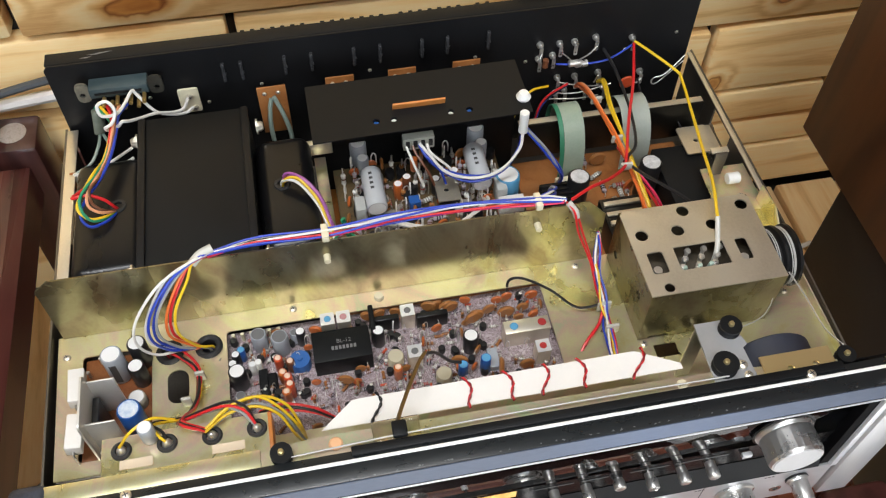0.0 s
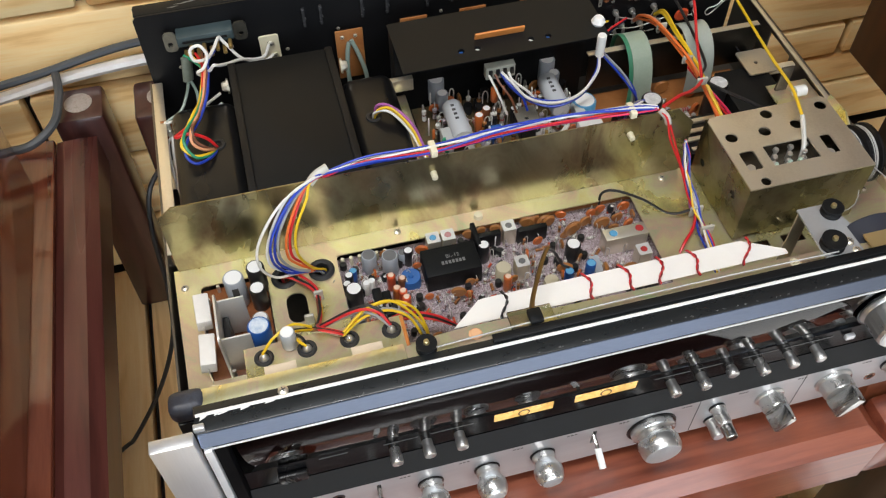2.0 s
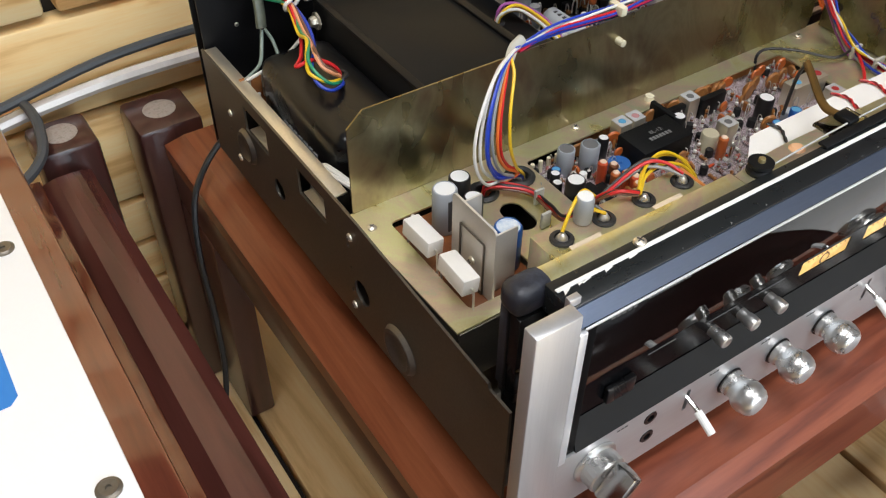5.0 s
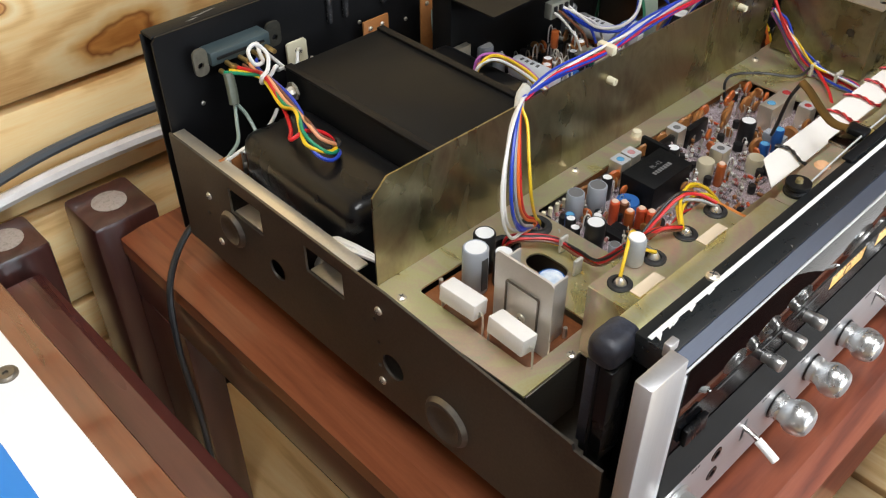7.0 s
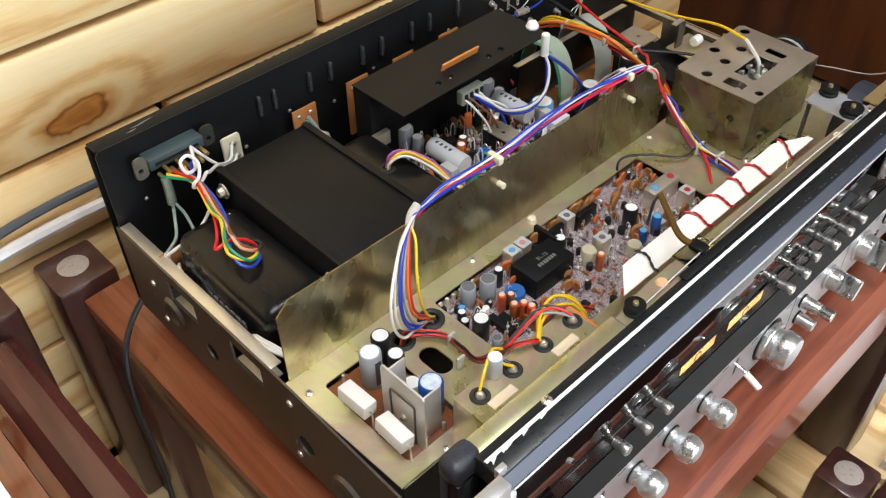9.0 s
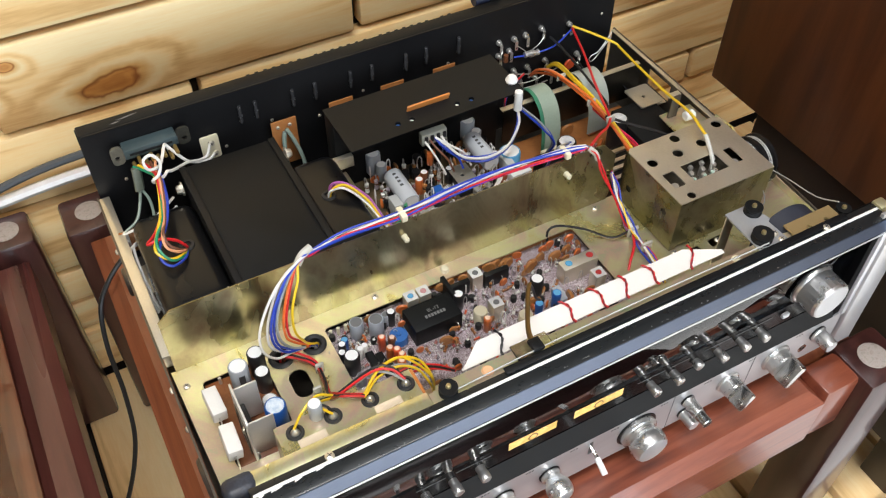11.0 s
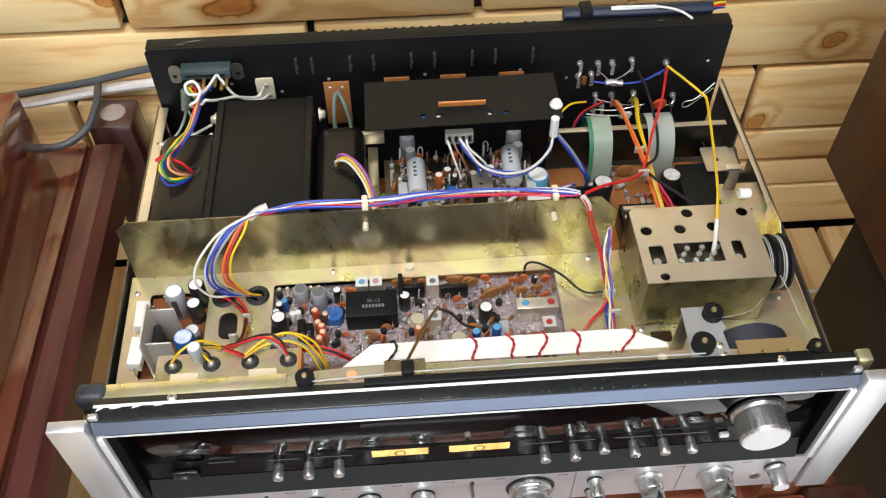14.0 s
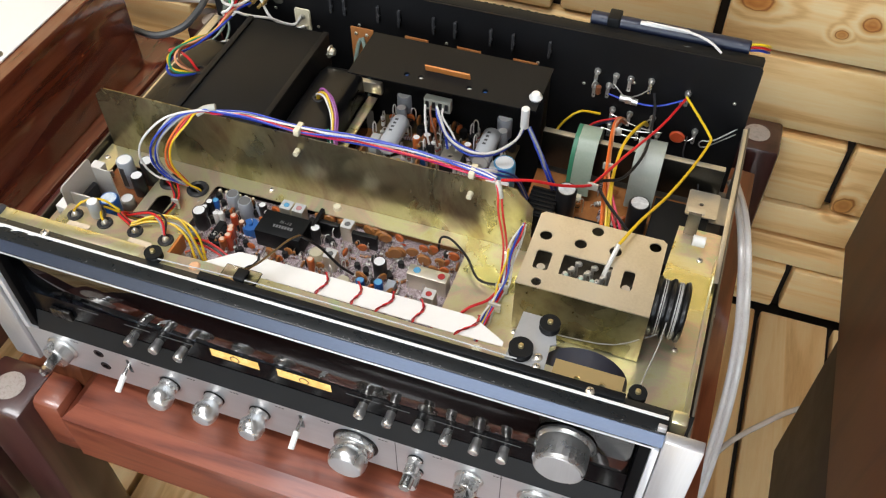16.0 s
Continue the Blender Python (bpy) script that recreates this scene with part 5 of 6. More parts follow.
fly = part("flywheel", lathe([(0, 0), (0.0275, 0), (0.0285, 0.001), (0.0285, 0.017), (0.0275, 0.018), (0, 0.018)], 48, "y", (0.186, 0.0275, 0.1355)), surf("blue_black_paint", [(0.02, 0.022, 0.032), (0.032, 0.036, 0.052)], 20, 900, (0.4, 0.5), 0, 0.15), receiver, "heavy blue-black tuning flywheel")
op = part("front_plate", sheet([(0.168, 0.019), (0.212, 0.019), (0.212, 0.031), (0.168, 0.031)], [circ(0.184, 0.0205, 0.0022, 8), circ(0.200, 0.0205, 0.0022, 8)], 0.0014, at=(0, 0, 0.1640)), plain("gold_plate", (0.66, 0.50, 0.24), 0.35, 0.75), receiver, "small gold plated front plate")
part("right_edge", bbox(0.2437, 0.254, 0.0085, 0.019, 0.150, 0.1665, 0.002), ZINC, receiver, "folded zinc corner bracket")
part("right_rib", sheet([(0.034, 0.1002), (0.195, 0.1002), (0.195, 0.116), (0.172, 0.118), (0.158, 0.109), (0.034, 0.106)], [], 0.0012, UPRIGHT_X, (0.2555, 0, 0)), ZINC, receiver, "upright zinc rib")

# ---- regulator board ----
reg = part("regulator_board", bbox(-0.2465, -0.203, 0.0715, 0.1465, 0.0945, 0.0962, 0.0004), surf("dark_brown_board", [(0.11, 0.034, 0.012), (0.20, 0.066, 0.022), (0.26, 0.10, 0.035)], 60, 600, (0.3, 0.42), 0, 0.1), receiver, "small brown regulator board with a heat sink")
can(reg, -0.2225, 0.131, 0.0963, 0.0070, 0.0285, COMP["grey"], band=DARK_PRINT)
can(reg, -0.2075, 0.139, 0.0963, 0.0062, 0.0250, COMP["black"])
can(reg, -0.2085, 0.124, 0.0963, 0.0055, 0.0215, COMP["black"])
can(reg, -0.2105, 0.1075, 0.0963, 0.0057, 0.0100, COMP["dull"])
can(reg, -0.2110, 0.0900, 0.0963, 0.0076, 0.0270, COMP["blue"], surf("blue_vent_top", [(0.30, 0.44, 0.62), (0.78, 0.82, 0.86)], 150, 600, (0.3, 0.4)))
for y, tilt, tip in ((0.1165, 2, 5), (0.0840, -2, 7)):
    part("ceramic_resistor", bbox(-0.0050, 0.0050, -0.0118, 0.0118, 0, 0.0100, 0.0008), CERAMIC, reg, "white ceramic power resistor", pose(-0.2462, y, 0.1085, 0, tip, tilt))
    for dy in (-0.0125, 0.0125):
        part("lead", tube([(-0.2462, y + dy * 0.95, 0.113), (-0.2462, y + dy * 1.12, 0.112), (-0.2462, y + dy * 1.15, 0.0965)], 0.0006, 6, 3), TIN, reg)
hs = part("heat_sink", sheet(rrect(0.070, 0.0968, 0.1065, 0.1452, 0.003), [], 0.0013, UPRIGHT_X, (-0.2345, 0, 0)), surf("silver_fin", [(0.62, 0.60, 0.55), (0.74, 0.72, 0.68)], 30, 700, (0.4, 0.5), 0.5, 0.04), reg, "bent bright aluminium heat sink")
part("fin", bbox(-0.2335, -0.2155, 0.0765, 0.0778, 0.0968, 0.1355, 0.0004), MATS["silver_fin"], hs)
part("fin", bbox(-0.2335, -0.2165, 0.1055, 0.1068, 0.0968, 0.1360, 0.0004), MATS["silver_fin"], hs)
part("power_transistor", bbox(-0.2329, -0.2285, 0.083, 0.1015, 0.0968, 0.1240, 0.001), COMP["black"], hs)
part("frame", sheet(rrect(0.0775, 0.097, 0.0985, 0.132, 0.001), [rrect(0.0783, 0.0980, 0.0977, 0.1313, 0.001)], 0.0008, UPRIGHT_X, (-0.2356, 0, 0)), STEEL_SIDE, hs)
put("screw", SCREW, hs, pose(-0.2346, 0.0880, 0.113, 0, -90, 0))
for x, y in ((-0.243, 0.1335), (-0.2355, 0.143), (-0.216, 0.0745), (-0.232, 0.0735)):
    part("pin", rod(0.0012, 0.007, 8, "z", (x, y, 0.0963)), TIN, reg)

# ---- tuner board ----
ZB = 0.0895
tun = part("tuner_board", sheet([(-0.1590, 0.0885), (-0.1545, 0.0635), (0.075, 0.0635), (0.0752, 0.1545), (-0.1585, 0.1545)], [], 0.0014, at=(0, 0, ZB - 0.0014)), PCB_TUNER, receiver, "crowded tuner circuit board")
ic = part("sealed_module", bbox(-0.0948, -0.0556, 0.1095, 0.1335, ZB, 0.1075, 0.0006), BLACK_SATIN, tun, "black sealed module with grey marking")
txt = bpy.data.curves.new("marking", "FONT")
txt.body, txt.size, txt.align_x, txt.extrude = "BL-12", 0.0042, "CENTER", 0.00005
mk = put("marking", txt, ic, pose(-0.0735, 0.1225, 0.1077, 0, 0, 0), "grey printed marking")
txt.materials.append(GREY_PRINT)
for k in range(7):
    part("marking_bar", bbox(-0.0823 + k * 0.0025, -0.0806 + k * 0.0025, 0.1175, 0.1203, 0.1075, 0.1077), GREY_PRINT, ic)


def if_can(x, y, core, h=0.0165, w=0.0048, w2=0.0048):
    c = part("coil_can", bbox(x - w, x + w, y - w2, y + w2, ZB, ZB + h, 0.0005), STEEL, tun, "square metal coil can")
    part("lid", sheet(rrect(x - w, y - w2, x + w, y + w2, 0.0008), [circ(x, y, 0.0026, 14)], 0.0004, at=(0, 0, ZB + h + 0.0001)), WHITE_PL if h < 0.016 else ALU, c)
    part("core", lathe([(0, 0.0001), (0.0024, 0.0001), (0.0025, -0.0004)], 12, at=(x, y, ZB + h + 0.0003)), core, c)
    return c


GREYCORE = plain("grey_core", (0.14, 0.14, 0.14), 0.5)
if_can(-0.0825, 0.1435, COMP["sky"])
if_can(-0.0715, 0.1435, plain("pink_core", (0.5, 0.25, 0.25), 0.5))
if_can(-0.0272, 0.1405, GREYCORE)
if_can(-0.0275, 0.1075, GREYCORE)
if_can(0.0585, 0.0955, COMP["red"])
lc = part("long_coil_can", bbox(0.0355, 0.0675, 0.108, 0.1185, ZB, 0.107, 0.0006), STEEL, tun, "long metal filter can")
part("core", lathe([(0, 0.0004), (0.0026, 0.0004), (0.003, 0)], 12, at=(0.0425, 0.1135, 0.1071)), COMP["sky"], lc)
part("core", lathe([(0, 0.0004), (0.0026, 0.0004), (0.003, 0)], 12, at=(0.0622, 0.1135, 0.1071)), COMP["red"], lc)
for x, y, r, h, c in ((-0.1455, 0.1125, 0.0058, 0.020, "black"), (-0.130, 0.1395, 0.0054, 0.018, "grey"), (-0.116, 0.1345, 0.0058, 0.019, "grey"), (-0.102, 0.138, 0.0034, 0.016, "black"),
                      (-0.1465, 0.129, 0.003, 0.014, "black"), (-0.149, 0.1235, 0.003, 0.012, "black"), (-0.0495, 0.1275, 0.0042, 0.018, "black"), (0.012, 0.112, 0.0054, 0.018, "black"), (0.0185, 0.0935, 0.0036, 0.017, "blue"),
                      (0.003, 0.0935, 0.0034, 0.013, "blue"), (-0.106, 0.1395, 0.0032, 0.013, "grey"), (-0.143, 0.1325, 0.0028, 0.013, "blue"), (-0.136, 0.120, 0.0024, 0.013, "white"), (-0.132, 0.121, 0.0024, 0.013, "white"), (-0.145, 0.0985, 0.0034, 0.012, "grey")):
    can(tun, x, y, ZB, r, h, COMP[c], GREYCORE if c == "grey" else (COMP["sky"] if c == "blue" else CAP_TOP))
for x, y, h, c in ((-0.1185, 0.1195, 0.0165, "redorange"), (-0.1165, 0.110, 0.014, "orange"), (-0.1133, 0.1045, 0.017, "redorange"), (-0.1122, 0.0985, 0.0175, "redorange"), (-0.1148, 0.0935, 0.017, "orange"), (-0.0405, 0.098, 0.016, "orange"), (-0.111, 0.118, 0.013, "brown")):
    t_ = part("polystyrene_capacitor", lathe([(0, 0), (0.0026, 0), (0.003, 0.001), (0.003, h - 0.001), (0.0022, h), (0, h + 0.0004)], 14, at=(x, y, ZB)), COMP[c], tun, "orange upright capacitor")
    part("tip", lathe([(0, 0.0008), (0.0018, 0.0004), (0.0022, -0.0002)], 12, at=(x, y, ZB + h + 0.0001)), plain("pale_tip", (0.75, 0.55, 0.42), 0.4), t_)
part("blue_coil", lathe([(0, 0.011), (0.0015, 0.011), (0.002, 0.0095), (0.0068, 0.0095), (0.0072, 0.008), (0.0072, 0.0)], 20, at=(-0.1045, 0.120, ZB)), plain("blue_core", (0.03, 0.12, 0.36), 0.35), tun)
part("cream_coil", lathe([(0, 0.013), (0.005, 0.013), (0.0056, 0.012), (0.0056, 0.0)], 18, at=(-0.0405, 0.1085, ZB)), plain("cream_core", (0.50, 0.45, 0.32), 0.45), tun)
part("cream_coil", lathe([(0, 0.010), (0.005, 0.010), (0.0056, 0.009), (0.0056, 0.0)], 18, at=(-0.0105, 0.091, ZB)), MATS["cream_core"], tun)
for x0, x1, y in ((-0.0535, -0.0335, 0.1385), (-0.0215, 0.0005, 0.136)):
    part("filter_bar", bbox(x0, x1, y - 0.0022, y + 0.0022, ZB, 0.1045, 0.001), BLACK_GLOSS, tun)
part("filter_plate", bbox(-0.054, -0.0505, 0.128, 0.149, ZB, 0.1075, 0.0008), BLACK_SATIN, tun)
for k, y in enumerate((0.092, 0.088)):
    part("chip", bbox(-0.133 + k * 0.006, -0.127 + k * 0.006, y + 0.007, y + 0.027, ZB, 0.0955, 0.0006), BLACK_SATIN, tun)
part("chip", bbox(0.0215, 0.0285, 0.090, 0.105, ZB, 0.098, 0.0006), COMP["grey"], tun)
for k, (x, y, big, o) in enumerate(((-0.117, 0.143, 1.2, 0), (-0.0915, 0.1405, 1.35, 1), (-0.055, 0.1455, 1.2, 0), (-0.047, 0.146, 1.2, 0), (-0.011, 0.1455, 1.4, 0), (-0.006, 0.1455, 1.3, 0), (0.001, 0.1435, 1.4, 0), (0.0045, 0.1425, 1.3, 0), (0.0175, 0.1305, 1.5, 0),
                                     (0.0205, 0.1325, 1.4, 0), (0.0415, 0.131, 1.5, 0), (0.0625, 0.142, 1.3, 1), (-0.0755, 0.0985, 1.3, 0), (0.0018, 0.099, 1.4, 0), (0.0285, 0.089, 1.6, 0), (0.046, 0.088, 1.3, 0), (0.037, 0.142, 1.1, 1), (0.045, 0.144, 1.1, 1), (-0.009, 0.127, 1.1, 1), (-0.035, 0.1455, 1.1, 0), (0.054, 0.133, 1.1, 0), (-0.098, 0.128, 0.9, 1), (0.030, 0.1355, 1.2, 0), (0.06, 0.126, 1.1, 1), (0.015, 0.146, 1.1, 1), (-0.02, 0.118, 1.0, 1))):
    put("disc_capacitor", me_disc_o if o else me_disc, tun, pose(x, y, ZB + 0.0095, 0, 0, R.choice((0, 12, -15, 80))) @ Matrix.Scale(big * 0.82, 4))
for k in range(30):
    put("lead_loop", LOOP if k % 3 == 0 else WIRE_LOOP, tun, pose(R.choice((-0.103, -0.148, 0.052, 0.045, 0.01, -0.03)) + R.uniform(-0.016, 0.016), R.uniform(0.095, 0.146), ZB, 0, 0, R.uniform(0, 180)))
taken = [(-0.075, 0.1215, 0.024), (0.0515, 0.113, 0.019), (-0.0275, 0.1075, 0.006), (-0.0272, 0.1405, 0.006), (-0.0825, 0.1435, 0.006), (-0.0715, 0.1435, 0.006), (0.0585, 0.0955, 0.006)]
n = 0
while n < 470:
    x, y = R.uniform(-0.149, 0.068), R.uniform(0.070, 0.148)
    if any(abs(x - a) < r and abs(y - b) < min(r, 0.0135) for a, b, r in taken):
        continue
    n += 1
    m = pose(x, y, ZB, 0, 0, R.choice((0, 90, 90, 45, 10)))
    q = R.random()
    if q < 0.42:
        put("resistor", R.choice(RES), tun, m @ Matrix.Scale(1.05, 4))
    elif q < 0.62:
        put("resistor", R.choice(UPR), tun, m)
    elif q < 0.76:
        put("jumper_wire", JUMP, tun, m)
    elif q < 0.87:
        put("transistor", TRANS, tun, m @ Matrix.Scale(1.15, 4))
    elif q < 0.94:
        put("diode", DIODE, tun, m)
    else:
        put("disc_capacitor", R.choice((me_disc, me_disc_o)), tun, m @ pose(0, 0, 0.006) @ Matrix.Scale(0.75, 4))
for k in range(6):
    part("board_pin", rod(0.0014, 0.0085, 8, "z", (-0.148 + k * 0.0062, 0.1478, ZB)), CREAM, tun)
part("board_screw_boss", lathe([(0, 0.003), (0.003, 0.003), (0.0036, 0.0)], 12, at=(-0.0445, 0.1585, 0.1)), CREAM, tray)

# ---- receiver: front ----
CXL, CXR = -0.2735, 0.2655
topbar = part("top_trim", bbox(-0.2495, 0.2435, 0.0002, 0.0176, 0.150, 0.1650, 0.0008), SCUFFED, receiver, "scuffed black top trim with chipped edge")
part("silver_strip", bbox(-0.2485, 0.2425, 0.0102, 0.0124, 0.1651, 0.1656, 0.0002), PAPER, topbar, "chipped silver strip")
for x in (-0.2465, -0.2385, -0.2362, -0.2241, -0.2105):
    part("chip_mark", sheet([(x, 0.0105 - R.uniform(0.001, 0.003)), (x + R.uniform(0.003, 0.006), 0.0098), (x + 0.004, 0.0104), (x + 0.001, 0.0108)], [], 0.0003, at=(0, 0, 0.1652)), PAPER, topbar)
for k in range(34):
    x = R.uniform(-0.05, 0.14) if k % 3 else R.uniform(-0.2, 0.23)
    part("chip_mark", sheet([(x, 0.001 + R.uniform(0, 0.002)), (x + R.uniform(0.0006, 0.0020), 0.0016), (x + 0.0010, 0.0019 + R.uniform(0, 0.0008))], [], 0.0002, at=(0, 0, 0.1651)), GREY_PRINT, topbar)
for x in (-0.1997, 0.1937):
    put("screw", SCREW, topbar, pose(x, 0.0145, 0.1652) @ Matrix.Scale(1.2, 4))
part("black_step", bbox(-0.078, 0.215, 0.0140, 0.0195, 0.1651, 0.1666, 0.0005), BLACK_SATIN, topbar)
b = bmesh.new()
vs = [b.verts.new(p) for p in ((-0.2485, 0.0, 0.1648), (0.2425, 0.0, 0.1648), (0.2425, -0.0040, 0.1548), (-0.2485, -0.0040, 0.1548), (-0.2485, 0.006, 0.152), (0.2425, 0.006, 0.152), (0.2425, 0.006, 0.1648), (-0.2485, 0.006, 0.1648))]
for f in ((0, 1, 2, 3), (3, 2, 5, 4), (0, 7, 6, 1), (7, 4, 5, 6), (0, 3, 4, 7), (1, 6, 5, 2)):
    b.faces.new([vs[i] for i in f])
bmesh.ops.bevel(b, geom=b.edges[:], offset=0.0006, segments=2, affect="EDGES")
bez = part("window_frame", b, BLUE_BLACK, receiver, "blue-black anodised window frame")
part("lower_edge", bbox(-0.2440, 0.2385, -0.0046, -0.0038, 0.1532, 0.1546, 0.0002), ALU, bez)
for x0, x1 in ((-0.2478, -0.2432), (0.2372, 0.2418)):
    part("side_bar", bbox(x0, x1, -0.0055, 0.010, 0.0575, 0.1530, 0.0006), ALU, bez, "pale aluminium side bar")
for x0, x1 in ((-0.2430, -0.236), (0.230, 0.2370)):
    part("inner_cheek", bbox(x0, x1, -0.003, 0.022, 0.0585, 0.1530, 0.0006), WINDOW_BLACK, bez)
part("backing", bbox(-0.2355, 0.2295, 0.0215, 0.0225, 0.0585, 0.1540, 0.0002), WINDOW_BLACK, bez)
part("top_cheek", bbox(-0.2355, 0.2295, 0.0065, 0.0213, 0.1520, 0.1535, 0.0003), WINDOW_BLACK, bez)
b = bmesh.new()
vs = [b.verts.new(p) for p in ((-0.2355, -0.0043, 0.0582), (0.2295, -0.0043, 0.0582), (0.2295, 0.0026, 0.0758), (-0.2355, 0.0026, 0.0758), (-0.2355, 0.0026, 0.0552), (0.2295, 0.0026, 0.0552))]
for f in ((0, 1, 2, 3), (0, 4, 5, 1), (3, 2, 5, 4), (0, 3, 4), (1, 5, 2)):
    b.faces.new([vs[i] for i in f])
part("ledge", b, surf("charcoal_ledge", [(0.0055, 0.006, 0.0068), (0.009, 0.0096, 0.0105)], 20, 1200, (0.45, 0.55), 0, 0.2, spec=0.2), bez, "charcoal sloping ledge")
pane = part("window_pane", bbox(-0.2352, 0.2292, 0.0030, 0.0042, 0.0992, 0.1518, 0.0002), plain("dial_glass", (0.06, 0.075, 0.10), 0.02, trans=1.0, spec=0.3), bez, "dark glossy dial glass")
pane.visible_shadow = False
part("button_panel", sheet([(-0.2352, 0.0740), (0.2292, 0.0740), (0.2292, 0.0990), (-0.2352, 0.0990)], [[(x0, 0.0862), (x1, 0.0862), (x1, 0.0968), (x0, 0.0968)] for x0, x1 in ((-0.0785, -0.0385), (-0.0245, 0.0185))], 0.0016, UPRIGHT_Y, (0, 0.0046, 0)), plain("black_acrylic", (0.003, 0.003, 0.0035), 0.22, spec=0.12), bez, "glossy black acrylic button panel")
DIM = plain("dim_print", (0.10, 0.10, 0.10), 0.6)
TICK = mesh_of("scale_mark", bbox(-0.0004, 0.0004, -0.0002, 0.0002, -0.0026, 0.0026), DIM)
for k in range(44):
    put("scale_mark", TICK, bez, pose(0.062 + 0.0021 * k, 0.0062, 0.138))
for x0, x1, z in ((-0.190, -0.172, 0.0955), (-0.150, -0.128, 0.0935), (-0.120, -0.092, 0.0935), (0.030, 0.055, 0.0930), (0.060, 0.078, 0.0930), (0.092, 0.118, 0.0930), (0.122, 0.158, 0.0930)):
    part("legend_line", bbox(x0, x1, 0.0024, 0.0028, z, z + 0.0004), DIM, bez)
for x0, x1 in ((-0.0785, -0.0385), (-0.0245, 0.0185)):
    mtr = part("signal_meter", bbox(x0 + 0.0003, x1 - 0.0003, 0.0033, 0.0085, 0.0865, 0.0965, 0.0003), METER_FACE, receiver, "amber-lit signal meter")
    xm = (x0 + x1) / 2
    part("needle_hub", lathe([(0.0030, 0.0002), (0.0036, 0.0003), (0.0040, 0.0)], 24, "-y", (xm, 0.0032, 0.0905)), plain("meter_shade", (0.16, 0.09, 0.03), 0.4), mtr)
    for k in range(9):
        xx = x0 + 0.005 + k * (x1 - x0 - 0.010) / 8
        part("scale_mark", bbox(xx - 0.0002, xx + 0.0002, 0.0029, 0.0032, 0.0950, 0.0958), MATS["meter_shade"], mtr)

face = part("faceplate", sheet([(-0.2490, 0.0125), (0.2410, 0.0125), (0.2410, 0.0578), (-0.2490, 0.0578)], [circ(-0.184, 0.0475, 0.0036), circ(-0.183, 0.0305, 0.0048), circ(0.2075, 0.0290, 0.0042), rrect(-0.1585, 0.034, -0.1555, 0.052, 0.001), rrect(-0.0095, 0.034, -0.0065, 0.052, 0.001)], 0.004, UPRIGHT_Y, (0, 0.0, 0)), surf("brushed_panel", [(0.50, 0.50, 0.51), (0.62, 0.62, 0.63)], 30, 900, (0.34, 0.44), 0.75, 0.08, stretch=(0.05, 1, 1)), receiver, "brushed silver control panel")
part("backing", bbox(-0.2485, 0.2405, 0.0002, 0.002, 0.013, 0.0575, 0.0002), WINDOW_BLACK, face)
for x in (0.068, 0.148):
    part("groove", bbox(x - 0.0003, x + 0.0003, -0.0042, -0.00405, 0.0135, 0.0572), DARK_PRINT, face)
for x, z in ((-0.184, 0.0475), (-0.183, 0.0305), (0.2075, 0.0290)):
    part("jack", lathe([(0.0022, 0.0), (0.0025, 0.0052), (0.0044, 0.0052), (0.0048, 0.004), (0.0048, 0.002)], 18, "-y", (x, 0.0008, z)), CHROME if z < 0.0303 else BLACK_GLOSS, face)
for x in (-0.205, -0.14, -0.10, -0.063, -0.025, 0.012, 0.058, 0.10, 0.145, 0.195):
    for k in range(3):
        part("legend_bar", bbox(x - 0.003 + k * 0.0026, x - 0.0012 + k * 0.0026, -0.0042, -0.00405, 0.0535, 0.0546), DARK_PRINT, face)
for x0, x1, sg in ((CXL, -0.2498, 1), (0.2425, CXR, -1)):
    cap_ = part("end_cap", bbox(x0, x1, -0.0075, 0.0008, 0.012, 0.1690, 0.0010), SATIN_ALU, receiver, "silver aluminium end cap")
    part("notch", bbox(*((x1 + 0.0001, x1 + 0.006) if sg > 0 else (x0 - 0.0052, x0 - 0.0001)), 0.0012, 0.0045, 0.1620, 0.1690, 0.0004), SATIN_ALU, cap_)
corner = part("corner_block", bbox(-0.2635, -0.2425, 0.0165, 0.0315, 0.149, 0.1645, 0.005, 3), RUBBER_BLUE, receiver, "worn black rubber corner block")
part("tape", bbox(-0.2610, -0.2465, 0.0172, 0.0290, 0.092, 0.1488, 0.001), BLACK_GLOSS, corner)
part("tape_strip", bbox(-0.2616, -0.2611, 0.0250, 0.0300, 0.098, 0.1500, 0.0002), RUBBER_BLUE, corner)
# plate coloured black to stand in for the dark void behind the front
part("front_support", bbox(-0.262, 0.258, 0.0235, 0.0245, 0.03, 0.1545, 0.0003), BLACK_PAINT, receiver)


